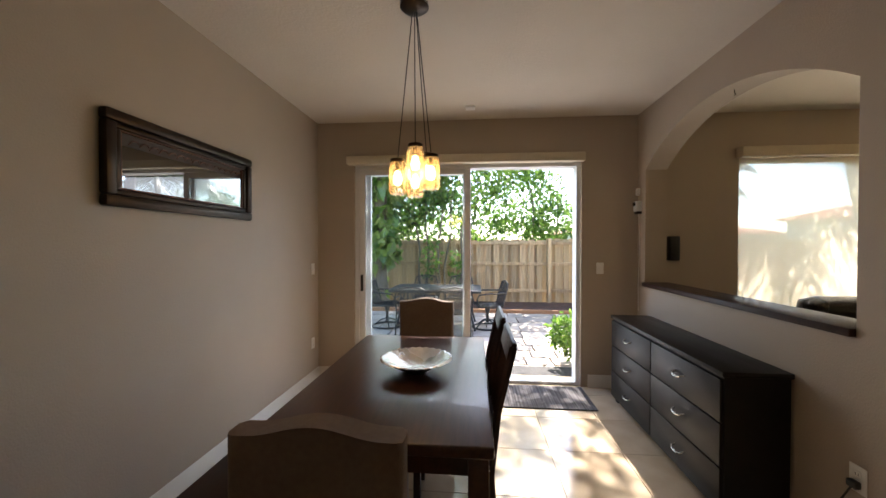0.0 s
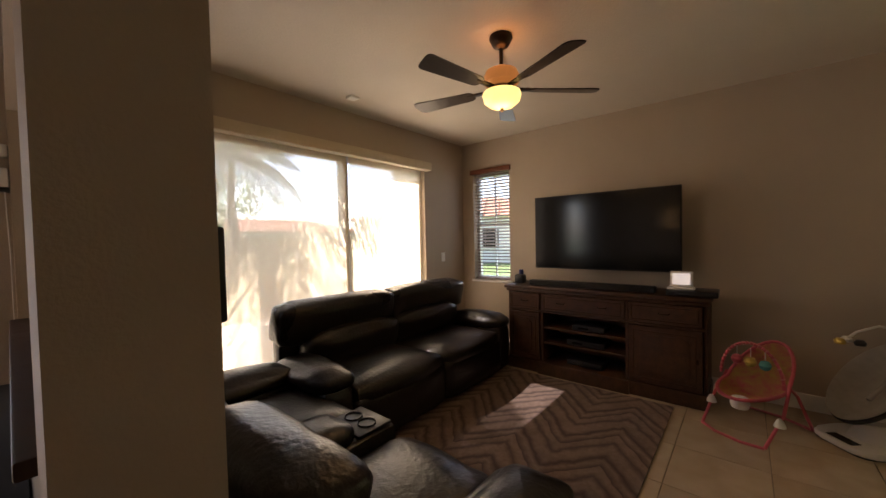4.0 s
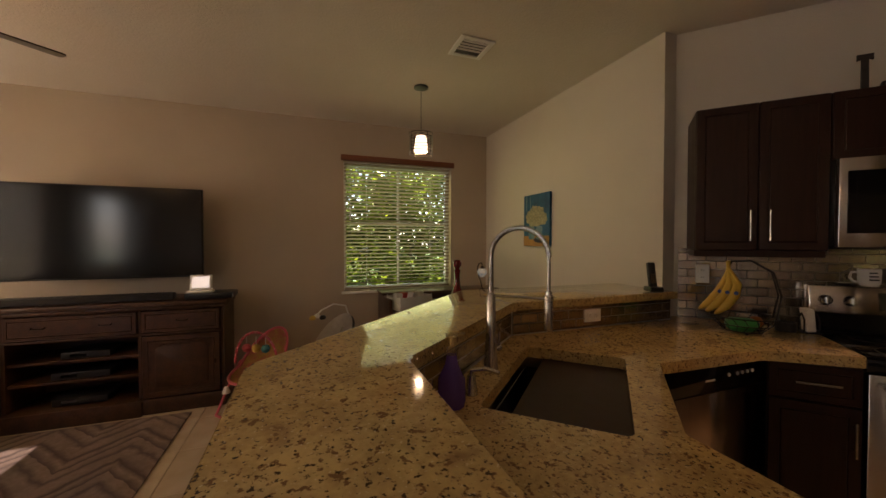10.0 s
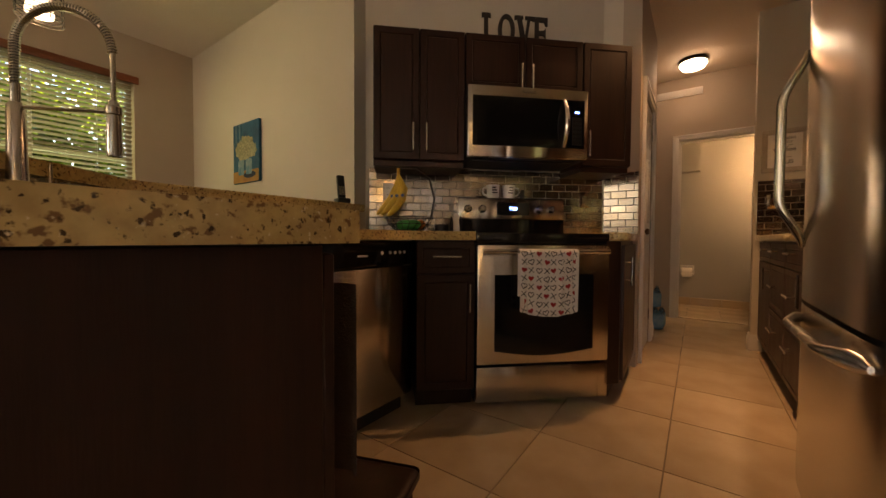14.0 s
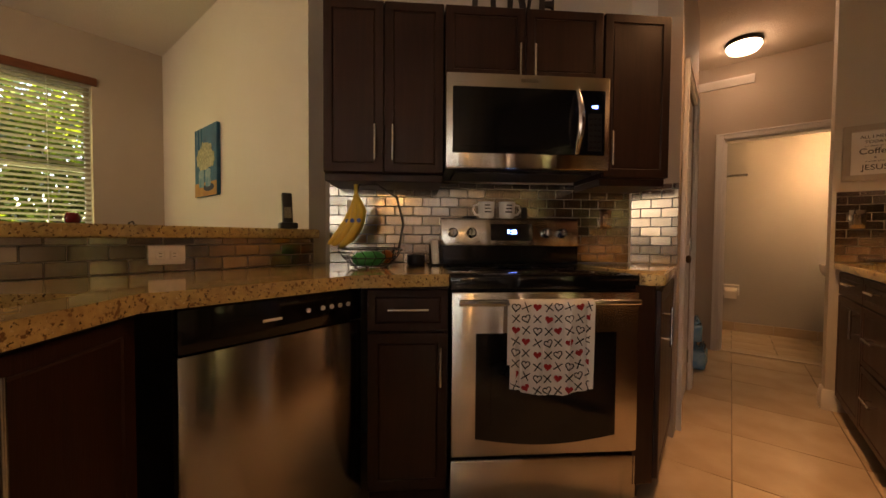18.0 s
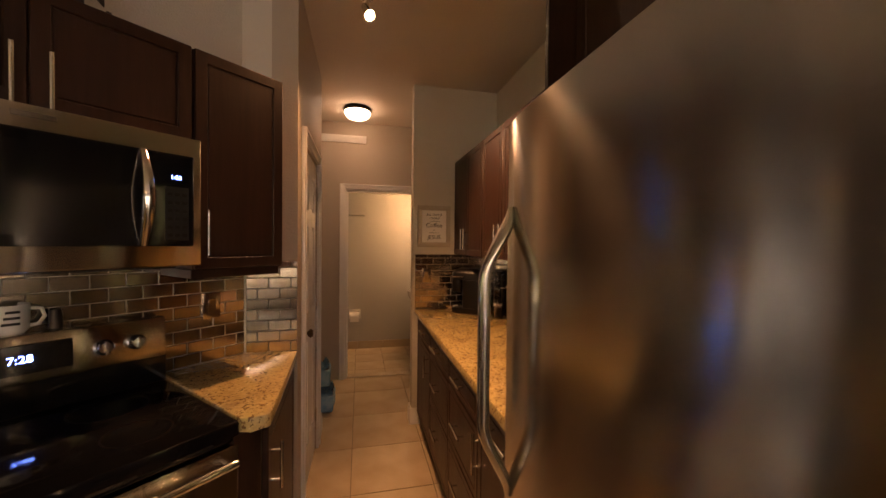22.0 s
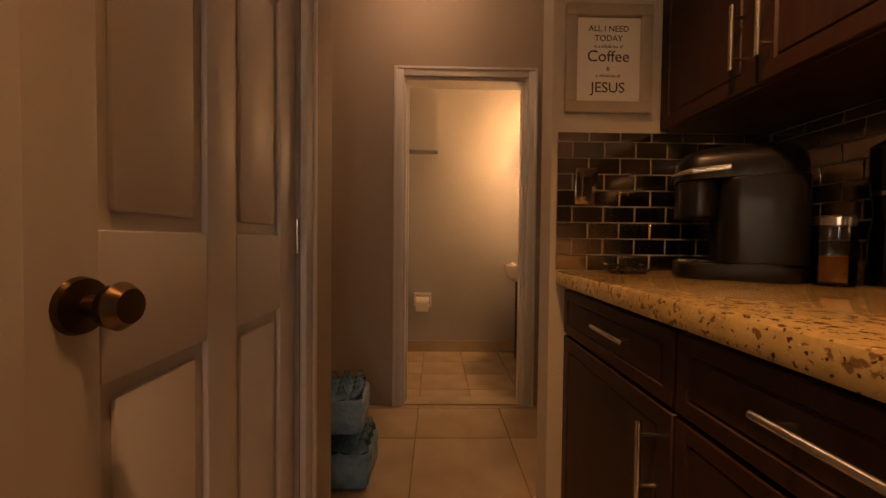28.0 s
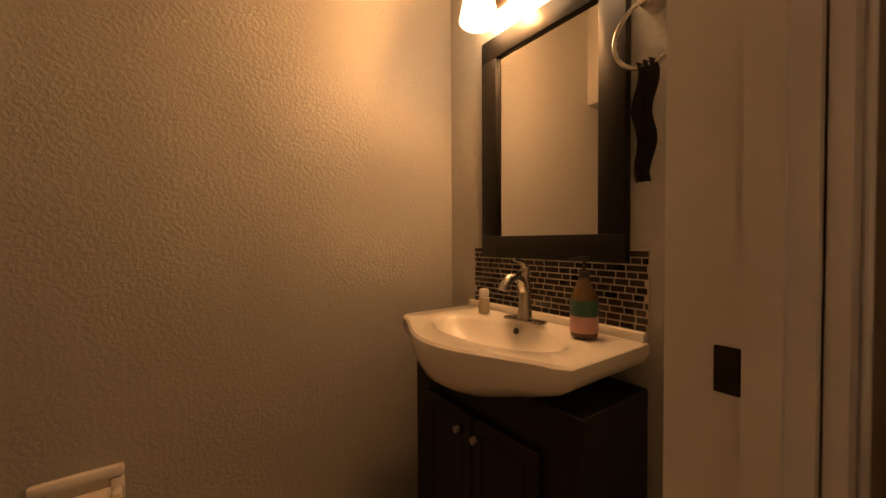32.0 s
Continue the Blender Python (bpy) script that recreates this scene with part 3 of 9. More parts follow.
od = part("oven_door", box(0.004, -0.018, 0.235, 0.756, 0.03, 0.880, 0.008), STEEL, rg)
pts = [(0.10, 0.72), (0.66, 0.72)] + [(0.66 - 0.56 * k / 12, 0.31 - 0.03 * math.sin(math.pi * k / 12)) for k in range(13)]
part("oven_window", turned(slab(pts, 0.0, 0.004), Matrix.Rotation(radians(90), 4, 'X')), SCREEN, od, "dark oven window", at=(0, -0.0185, 0))
part("oven_window_glass", turned(slab([(0.16, 0.66), (0.60, 0.66), (0.60, 0.36), (0.16, 0.36)], 0.0, 0.002), Matrix.Rotation(radians(90), 4, 'X')), GLOSS_BLACK, od, at=(0, -0.0228, 0))
hd = tube([(0.03, -0.06, 0.845), (0.73, -0.06, 0.845)], 0.012, 14)
for x in (0.05, 0.71):
    tube([(x, -0.06, 0.845), (x, -0.015, 0.845)], 0.009, 10, hd)
part("oven_handle", hd, CHROME, od, "polished steel bar handle")
part("drawer", box(0.004, -0.016, 0.03, 0.756, 0.03, 0.222, 0.006), STEEL, rg)
part("riser", box(0.0, 0.555, 0.945, 0.76, 0.62, 1.045), GLOSS_BLACK, rg, "black glass riser behind the cooktop")
bg = part("backguard", turned(box(0.0, -0.03, 0.0, 0.76, 0.05, 0.155, 0.012), pose(0, 0.565, 1.04, -6)), STEEL, rg, "raised steel control panel")
part("display", box(0.27, -0.004, 0.035, 0.50, 0.0, 0.125, 0.002, 1), GLOSS_BLACK, bg, "black clock display", at=pose(0, 0.535, 1.04, -6))
text_part("7:28", 0.032, mat("blue_digits", (0.05, 0.15, 1.0), 0.4, emit=3.1, emit_colour=(0.10, 0.25, 1.0)), bg, pose(0.385, 0.5375, 1.12, 84), 0.0006, "blue clock digits")
for x in (0.065, 0.165, 0.575, 0.665):
    k = part("knob", lathe([(0, 0), (0.028, 0), (0.026, 0.02), (0.018, 0.03), (0, 0.03)], 20), CHROME, bg, "chrome control knob", at=pose(x, 0.541, 1.115, 84))
    part("pointer", box(-0.004, -0.024, 0.03, 0.004, 0.024, 0.038, 0.002, 1), NICKEL, k)

# microwave over the range
mw = thing("microwave", "stainless steel over-range microwave oven", "microwave", (*on_range(0.0, 0.385), 1.40), TR)
part("body", box(0.0, 0.03, 0.005, 0.76, 0.384, 0.425, 0.004, 1), BLACK, mw)
df = part("door_frame", box(0.0, -0.012, 0.004, 0.76, 0.03, 0.428, 0.006), STEEL, mw)
part("window", box(0.03, -0.016, 0.07, 0.735, -0.0125, 0.365, 0.003, 1), GLOSS_BLACK, df, "dark glass window")
part("window_mesh", box(0.06, -0.0185, 0.10, 0.53, -0.0165, 0.335), SCREEN, df)
hp = [(0.60 + 0.0, -0.02 - 0.045 * math.sin(math.pi * k / 10), 0.075 + 0.285 * k / 10) for k in range(11)]
part("handle", tube(hp, [0.010 + 0.007 * math.sin(math.pi * k / 10) for k in range(11)], 10), CHROME, df, "curved chrome handle")
text_part("1:52", 0.018, MATS["blue_digits"], df, pose(0.685, -0.0168, 0.29, 90), 0.0004)
keys = part("keypad", box(0.655, -0.0175, 0.09, 0.72, -0.0165, 0.26), BLACK, df)
for r in range(6):
    for cc in range(3):
        part("key", box(0, 0, 0, 0.014, 0.001, 0.010), IRON, keys, at=(0.660 + cc * 0.02, -0.0187, 0.10 + r * 0.026))
part("grille", box(0.05, 0.06, -0.006, 0.71, 0.32, 0.004), IRON, mw)
part("badge", box(0.34, -0.0135, 0.395, 0.42, -0.0122, 0.408), NICKEL, df)

# coffee counter run along the back wall
CX = 1.349
GRP = "base cabinets of the coffee counter"
cabinet("base_cabinet", "espresso base cabinet with one drawer over one door", (CX, -3.775), 90, 0.532, 0.64, 0, 0.902,
        [("drawer", 0, 0.755, 0.532, 0.895, (0.35, 0.838, 0.15, False)), ("door", 0, 0.11, 0.532, 0.75, (0.485, 0.64, 0.15, True))], toe=True, group=GRP)
for y0, w in ((-3.24, 0.515), (-2.722, 0.492)):
    cabinet("drawer_cabinet", "espresso base cabinet with three drawers", (CX, y0), 90, w, 0.64, 0, 0.902,
            [("drawer", 0, 0.755, w, 0.895, (w / 2, 0.838, 0.15, False)), ("drawer", 0, 0.45, w, 0.75, (w / 2, 0.613, 0.15, False)), ("drawer", 0, 0.11, w, 0.445, (w / 2, 0.327, 0.15, False))], toe=True, group=GRP)
cabinet("base_cabinet", "espresso base cabinet with a drawer over a door beside the fridge", (CX, -2.226), 90, 0.478, 0.64, 0, 0.902,
        [("drawer", 0, 0.755, 0.478, 0.895, (0.243, 0.838, 0.20, False)), ("door", 0, 0.11, 0.478, 0.75, (0.03, 0.67, 0.16, True))], toe=True, group=GRP)
for k, (y0, w) in enumerate(((-3.795, 0.705), (-3.087, 0.662), (-2.422, 0.655))):
    hz = 0.12
    cabinet("wall_cabinet", "tall dark espresso wall cabinet with two doors", (1.045, y0), 90, w, 0.34, 1.395, 2.147,
            [("door", 0, 0, w / 2, 0.76, (w / 2 - 0.035, hz, 0.15, True)), ("door", w / 2, 0, w, 0.76, (w / 2 + 0.035, hz, 0.15, True))], group="wall cabinets above the coffee counter")
cabinet("fridge_cabinet", "deep espresso cabinet above the fridge", (1.265, -1.722), 90, 0.88, 0.56, 1.815, 2.30,
        [("door", 0, 0, 0.44, 0.485, (0.405, 0.09, 0.15, True)), ("door", 0.44, 0, 0.88, 0.485, (0.475, 0.09, 0.15, True))])
single("pantry_board", box(XK + 0.002, -1.745, 0, 1.36, -1.727, 2.30, 0.002, 1), ESPRESSO, "tall espresso wooden board between counter and fridge", "board")
single("coffee_worktop", slab([(XK + 0.002, -3.788), (1.392, -3.788), (1.392, -1.748), (XK + 0.002, -1.748)], 0.904, 0.950, 0.008), GRANITE, "polished beige and brown granite worktop", "worktop")

# fridge
FW = 0.79
fr = thing("fridge", "stainless steel bottom-freezer fridge with a bowed door", "fridge", (1.470, -1.715, 0), 90)
part("body", box(0.005, 0.06, 0.03, FW - 0.005, 0.74, 1.775, 0.006), IRON, fr)


def bowed(z0, z1, bow=0.018):
    prof = [(0.0, 0.05)] + [(0.0 + FW * k / 24, -bow * (1 - abs(2 * k / 24 - 1) ** 5)) for k in range(25)] + [(FW, 0.05)]
    return slab(prof, z0, z1, 0.004, 2)


fd = part("door", bowed(0.71, 1.783), STEEL, fr)
fz = part("freezer_drawer", bowed(0.06, 0.695), STEEL, fr)


def door_pull(ln, tip, grip, out):
    """A bowed grip along z with long flattened ends that run out on the door."""
    bm, n, rings = bmesh.new(), 40, []
    for k in range(n + 1):
        u = k / n
        e = min(u, 1 - u)
        rise = min(1.0, e / 0.26)
        rise = rise * rise * (3 - 2 * rise)
        flare = max(0.0, 1 - abs(e - 0.10) / 0.13)
        w = tip + (grip - tip) * min(1.0, e / 0.05) + 0.011 * flare
        t = 0.006 + 0.009 * min(1.0, e / 0.08)
        rings.append([bm.verts.new((w * math.cos(a), -0.004 - out * rise + t * math.sin(a), ln * u)) for a in (2 * math.pi * q / 14 for q in range(14))])
    for p, q in zip(rings, rings[1:]):
        for k in range(14):
            bm.faces.new((p[k], p[(k + 1) % 14], q[(k + 1) % 14], q[k]))
    bm.faces.new(rings[0][::-1]), bm.faces.new(rings[-1])
    return bm


part("handle", door_pull(0.69, 0.006, 0.016, 0.064), NICKEL, fd, "bowed brushed metal handle", at=(0.045, -0.008, 0.887))
part("handle", turned(door_pull(0.66, 0.006, 0.013, 0.05), pose(0, 0, 0, 0, 90, 0)), NICKEL, fz, "bowed brushed metal handle", at=(0.065, -0.014, 0.645))
bd = part("badge", box(0.66, -0.0200, 1.674, 0.708, -0.008, 1.694, 0.002, 1), NICKEL, fd)
part("badge_bar", box(0.665, -0.0215, 1.680, 0.703, -0.0202, 1.688), IRON, bd)

# worktops of the peninsula
def plate_with_hole(outer, inner, z0, z1, bevel=0.008):
    bm = bmesh.new()
    loops = []
    for ring in (outer, inner):
        vs = [bm.verts.new((x, y, z1)) for x, y in ring]
        loops += [bm.edges.new((vs[k], vs[(k + 1) % len(vs)])) for k in range(len(vs))]
    bmesh.ops.triangle_fill(bm, use_beauty=True, edges=loops)
    for f in bm.faces:
        if f.normal.z < 0:
            f.normal_flip()
    r = bmesh.ops.extrude_face_region(bm, geom=list(bm.faces))
    for v in r["geom"]:
        if isinstance(v, bmesh.types.BMVert):
            v.co.z = z0
    return bm


SK = Vector((2.985, -0.215))
s1, s2 = Vector((0.7071, -0.7071)), Vector((0.7071, 0.7071))
def sk(a, b):
    v = SK + s1 * a + s2 * b
    return (v.x, v.y)


def rounded(pts, r, n=4):
    out = []
    for k, p in enumerate(pts):
        p, a, c = Vector(p), Vector(pts[k - 1]), Vector(pts[(k + 1) % len(pts)])
        u, v = (a - p).normalized(), (c - p).normalized()
        for j in range(n + 1):
            t = j / n
            q = p + u * r * (1 - t) ** 2 + v * r * t ** 2
            out.append((q.x, q.y))
    return out


wl = on_range(-0.005, 0.012)
counter_line = [(2.172, 0.40), (2.172, -0.235), (2.575, -0.25), (2.985, -0.67), (2.955, -1.26), on_range(-0.003, 0.665), on_range(-0.003, 0.012), on_range(-0.60, 0.012), (3.63, -1.52), (3.555, -1.49), (3.555, -0.345), (2.88, 0.40)]
single("peninsula_worktop", plate_with_hole(rounded(counter_line, 0.012, 2), rounded([sk(-0.335, -0.20), sk(0.335, -0.20), sk(0.335, 0.205), sk(-0.335, 0.205)], 0.03), 0.904, 0.950), GRANITE, "polished beige granite worktop with a sink cut-out", "worktop")
single("range_worktop", slab(rounded([on_range(0.763, 0.665), (2.100, -2.085), (2.128, -2.770), (2.345, -2.770), on_range(0.763, 0.012)], 0.02, 3), 0.904, 0.950, 0.008), GRANITE, "small polished granite worktop beside the range", "worktop")
bar_line = [(2.162, 0.375), (2.162, 0.775), (2.95, 0.775), (4.05, -0.28), (4.03, -1.502), (3.525, -1.502), (3.53, -0.335), (2.87, 0.385)]
single("bar_top", slab(rounded(bar_line, 0.02, 3), 1.080, 1.125, 0.010, 3), GRANITE, "polished beige granite breakfast bar top", "bar top")
half = [(2.215, 0.425), (2.215, 0.56), (2.90, 0.56), (3.78, -0.27), (3.76, -1.502), (3.58, -1.502), (3.58, -0.35), (2.885, 0.425)]
single("bar_wall", slab(half, 0, 1.079), WALL_LIGHT, "low painted wall carrying the breakfast bar", "wall", kind="structure")
skb = thing("sink", "dark undermount stainless steel sink", "sink", (SK.x, SK.y, 0.875), -45)
DSTEEL = mat("sink_steel", (0.16, 0.14, 0.12), 0.35, 0.9, (0.12, 0.105, 0.09), 12, 0.5)
bm = box(-0.345, -0.21, -0.20, 0.345, 0.215, -0.002, 0.03, 3)
bmesh.ops.delete(bm, geom=[f for f in bm.faces if f.calc_center_median().z > -0.015], context='FACES')
bmesh.ops.solidify(bm, geom=list(bm.faces), thickness=0.004)
part("basin", bm, DSTEEL, skb)
grid = part("bottom_grid", tube([(-0.31, -0.17, -0.185), (0.31, -0.17, -0.185), (0.31, 0.18, -0.185), (-0.31, 0.18, -0.185)], 0.004, 6, closed=True), CHROME, skb, "chrome wire grid")
for k in range(14):
    part("wire", tube([(-0.29 + 0.0446 * k, -0.17, -0.182), (-0.29 + 0.0446 * k, 0.18, -0.182)], 0.0025, 6), CHROME, grid)

# spring faucet
fx, fy = sk(-0.02, 0.265)
fa = thing("faucet", "tall brushed nickel spring-neck kitchen faucet", "faucet", (fx, fy, 0.951), -45)
part("column", lathe([(0, 0), (0.029, 0), (0.029, 0.006), (0.026, 0.02), (0.019, 0.13), (0.0165, 0.28), (0.011, 0.288), (0, 0.288)], 24), NICKEL, fa, "tapered nickel column")
part("riser", cyl(0.0095, 0.288, 0.335, n=14), NICKEL, fa)
SPAN, KNEE = 0.105, 0.425
arc = [(0, 0, 0.30), (0, 0, 0.36)] + [(0, -SPAN + SPAN * math.cos(math.pi * k / 24), KNEE + SPAN * math.sin(math.pi * k / 24)) for k in range(25)] + [(0, -2 * SPAN, 0.36), (0, -2 * SPAN, 0.30)]
part("hose", tube(arc, 0.0062, 10), NICKEL, fa, "bare metal hose")
coil, TURNS, STEP = [], 62, 7
for k in range(TURNS * STEP):
    f = k / (TURNS * STEP - 1)
    w = 2 * math.pi * k / STEP
    way = f * (0.095 + math.pi * SPAN)
    if way < 0.095:
        p, d = Vector((0, 0, 0.33 + way)), Vector((0, 0, 1))
    else:
        a = (way - 0.095) / SPAN
        p, d = Vector((0, -SPAN + SPAN * math.cos(a), KNEE + SPAN * math.sin(a))), Vector((0, -math.sin(a), math.cos(a)))
    side = Vector((1, 0, 0))
    coil.append(p + 0.0092 * (math.cos(w) * side + math.sin(w) * d.cross(side)))
part("spring", tube(coil, 0.0024, 5), NICKEL, fa, "coiled nickel spring")
part("spray_head", lathe([(0, 0.165), (0.0145, 0.165), (0.0165, 0.18), (0.0150, 0.275), (0.0105, 0.305), (0, 0.305)], 18, (0, -2 * SPAN)), NICKEL, fa)
part("collar", cyl(0.0175, 0.268, 0.292, n=18, at=(0, -2 * SPAN), bevel=0.003), NICKEL, fa)
part("holder_arm", tube([(0, 0, 0.278), (0, -2 * SPAN, 0.278)], 0.005, 8), NICKEL, fa)
part("lever_body", tube([(0.0, 0, 0.062), (0.078, -0.01, 0.062)], 0.0135, 14), NICKEL, fa)
part("lever", tube([(0.072, -0.01, 0.07), (0.076, -0.012, 0.115), (0.074, -0.014, 0.155)], [0.006, 0.0048, 0.004], 8), NICKEL, fa)
dx, dy = sk(-0.26, 0.255)
sd = thing("soap_dispenser", "brushed nickel built-in soap dispenser", "soap dispenser", (dx, dy, 0.951), -45)
part("base", lathe([(0, 0), (0.022, 0), (0.018, 0.02), (0.012, 0.06), (0, 0.06)], 14), NICKEL, sd)
part("spout", tube([(0, 0, 0.05), (0, 0, 0.075), (0, -0.05, 0.085), (0, -0.09, 0.078)], 0.007, 8), NICKEL, sd)
hx, hy = sk(-0.36, 0.28)
sb = thing("soap_bottle", "clear pump bottle of violet hand soap", "soap bottle", (hx, hy, 0.951), 20)
part("bottle", lathe([(0, 0), (0.038, 0), (0.042, 0.02), (0.040, 0.08), (0.02, 0.12), (0.014, 0.15), (0, 0.15)], 20), mat("violet_soap", (0.10, 0.04, 0.30), 0.1, 0, (0.14, 0.08, 0.40), 4, 1), sb)
part("pump", lathe([(0, 0.15), (0.016, 0.15), (0.016, 0.17), (0.005, 0.172), (0.005, 0.20), (0.018, 0.203), (0.018, 0.212), (0, 0.214)], 14), JARGLASS, sb)
part("nozzle", tube([(0, 0, 0.208), (0, -0.05, 0.204)], 0.005, 8), JARGLASS, sb)

# ---- living room and breakfast nook ----
def window_unit(name, y0, y1, z0, z1, sash_z, label):
    """A window in the east wall with frame, sashes, panes, wooden blind and sill."""
    w = thing(name, label, "window", (XE, 0, 0), kind="structure")
    fr = box(0.10, y0, z0, 0.16, y0 + 0.035, z1)
    box(0.10, y1 - 0.035, z0, 0.16, y1, z1, bm=fr), box(0.10, y0 + 0.035, z0, 0.16, y1 - 0.035, z0 + 0.04, bm=fr), box(0.10, y0 + 0.035, z1 - 0.04, 0.16, y1 - 0.035, z1, bm=fr)
    box(0.09, y0 + 0.035, sash_z - 0.02, 0.15, y1 - 0.035, sash_z + 0.02, bm=fr)
    box(0.115, (y0 + y1) / 2 - 0.008, z0 + 0.04, 0.145, (y0 + y1) / 2 + 0.008, sash_z - 0.02, bm=fr)
    box(0.115, (y0 + y1) / 2 - 0.008, sash_z + 0.02, 0.145, (y0 + y1) / 2 + 0.008, z1 - 0.04, bm=fr)
    part("window_frame", fr, ALU, w)
    for a, b in ((z0 + 0.04, sash_z - 0.02), (sash_z + 0.02, z1 - 0.04)):
        g = part("pane", box(0.128, y0 + 0.036, a, 0.132, y1 - 0.036, b), PANE, w)
        g.visible_shadow = False
    part("window_sill", box(-0.025, y0 - 0.03, z0 - 0.03, 0.10, y1 + 0.03, z0 - 0.001, 0.005), TRIM, w, "white painted sill")
    b = thing("wooden_blind", "red-brown wooden venetian blind with open slats", "blind", (XE, 0, 0))
    part("valance", box(-0.035, y0 - 0.03, z1 - 0.01, -0.004, y1 + 0.03, z1 + 0.055, 0.006), REDWOOD, b, "red-brown wooden valance")
    n = int((z1 - z0 - 0.06) / 0.042)
    slat = None
    for k in range(n):
        z = z1 - 0.035 - 0.042 * k
        if slat is None:
            slat = part("slat", box(-0.024, y0 + 0.012, -0.0014, 0.024, y1 - 0.012, 0.0014), WHITE_SLAT, b, at=pose(0.045, 0, z, 0, 18, 0))
        else:
            twin(slat, b, pose(0.045, 0, z, 0, 18, 0))
    part("bottom_rail", box(0.02, y0 + 0.012, z0 + 0.012, 0.07, y1 - 0.012, z0 + 0.03, 0.004), WHITE_SLAT, b)
    for s in (0.2, 0.5, 0.8) if y1 - y0 > 0.9 else (0.25, 0.75):
        for dx in (0.020, 0.070):
            part("ladder_cord", tube([(dx, y0 + (y1 - y0) * s, z0 + 0.02), (dx, y0 + (y1 - y0) * s, z1)], 0.0012, 5), WHITE, b)
    part("pull_cord", tube([(-0.01, y1 - 0.07, z1 - 0.02), (-0.01, y1 - 0.07, z1 - 0.75)], 0.0015, 5), WHITE, b)
    part("tassel", lathe([(0, -0.02), (0.007, -0.018), (0.004, 0.012), (0, 0.014)], 8), BLACK, b, at=(-0.01, y1 - 0.07, z1 - 0.76))


WHITE_SLAT = mat("slat_paint", (0.26, 0.20, 0.15), 0.45, 0, (0.21, 0.16, 0.12), 9, 0.6, stretch=(10, 1, 10))
window_unit("window_1", W1[0], W1[1], W1[2], W1[3], 1.64, "narrow white sash window with a wooden blind")
window_unit("window_2", W2[0], W2[1], W2[2], W2[3], 1.64, "wide white sash window with a wooden blind")

# sun shades over the large sliding window
sl = thing("window_3", "wide sliding glass door behind sun shades", "window", (0, YN, 0), kind="structure")
x0, x1, zt = SHADE[0], SHADE[1], SHADE[3]
fr = box(x0, 0.10, 0, x0 + 0.05, 0.18, zt)
box(x1 - 0.05, 0.10, 0, x1, 0.18, zt, bm=fr), box(x0 + 0.05, 0.10, zt - 0.05, x1 - 0.05, 0.18, zt, bm=fr), box(x0 + 0.05, 0.10, 0.001, x1 - 0.05, 0.18, 0.06, bm=fr)
box(4.17, 0.10, 0.06, 4.25, 0.18, zt - 0.05, bm=fr)
part("window_frame", fr, ALU, sl)
for a, b in ((x0 + 0.05, 4.17), (4.25, x1 - 0.05)):
    part("pane", box(a, 0.138, 0.06, b, 0.142, zt - 0.05), PANE, sl).visible_shadow = False


def screen_cloth(name, colour, through_amount, lit):
    m = bpy.data.materials.new(name)
    m.use_nodes = True
    nt = m.node_tree
    nt.nodes.clear()
    out, m1, m2, tr, tl, df = (nt.nodes.new(k) for k in ("ShaderNodeOutputMaterial", "ShaderNodeMixShader", "ShaderNodeMixShader", "ShaderNodeBsdfTransparent", "ShaderNodeBsdfTranslucent", "ShaderNodeBsdfDiffuse"))
    tl.inputs[0].default_value = (*lit, 1)
    df.inputs[0].default_value = (*colour, 1)
    tc, wv, mp = nt.nodes.new("ShaderNodeTexCoord"), nt.nodes.new("ShaderNodeTexNoise"), nt.nodes.new("ShaderNodeMapRange")
    wv.inputs["Scale"].default_value = 3
    nt.links.new(tc.outputs["Object"], wv.inputs["Vector"]), nt.links.new(wv.outputs[0], mp.inputs[0])
    mp.inputs["To Min"].default_value, mp.inputs["To Max"].default_value = through_amount * 0.9, through_amount * 1.1
    m1.inputs[0].default_value = 0.88
    nt.links.new(df.outputs[0], m1.inputs[1]), nt.links.new(tl.outputs[0], m1.inputs[2])
    nt.links.new(mp.outputs[0], m2.inputs[0]), nt.links.new(m1.outputs[0], m2.inputs[1]), nt.links.new(tr.outputs[0], m2.inputs[2])
    nt.links.new(m2.outputs[0], out.inputs[0])
    return m


CLOTH = screen_cloth("sun_screen", (0.72, 0.62, 0.45), 0.19, (0.97, 0.83, 0.58))
for a, b in ((x0 + 0.005, 4.195), (4.225, x1 - 0.005)):
    rs = thing("roller_shade", "tan translucent roller sun shade, pulled down", "roller shade", (0, YN, 0), group="roller shades over the sliding window")
    bm = bmesh.new()
    cols, rows = 14, 20
    g = [[bm.verts.new((a + (b - a) * i / cols, 0.055 + 0.002 * math.sin(i * 1.3 + j * 0.25), 0.035 + (zt - 0.045) * j / rows)) for i in range(cols + 1)] for j in range(rows + 1)]
    for j in range(rows):
        for i in range(cols):
            bm.faces.new((g[j][i], g[j][i + 1], g[j + 1][i + 1], g[j + 1][i]))
    part("cloth", bm, CLOTH, rs)
    part("hem_bar", box(a, 0.045, 0.012, b, 0.065, 0.036, 0.004), ALU, rs)
single("shade_valance", box(2.90, YN - 0.10, 2.31, 5.345, YN - 0.002, 2.405, 0.006), mat("valance_cloth", (0.60, 0.53, 0.40), 0.8, 0, (0.57, 0.50, 0.37), 60, 0.3), "cream fabric-covered box above the sun shades", "valance")


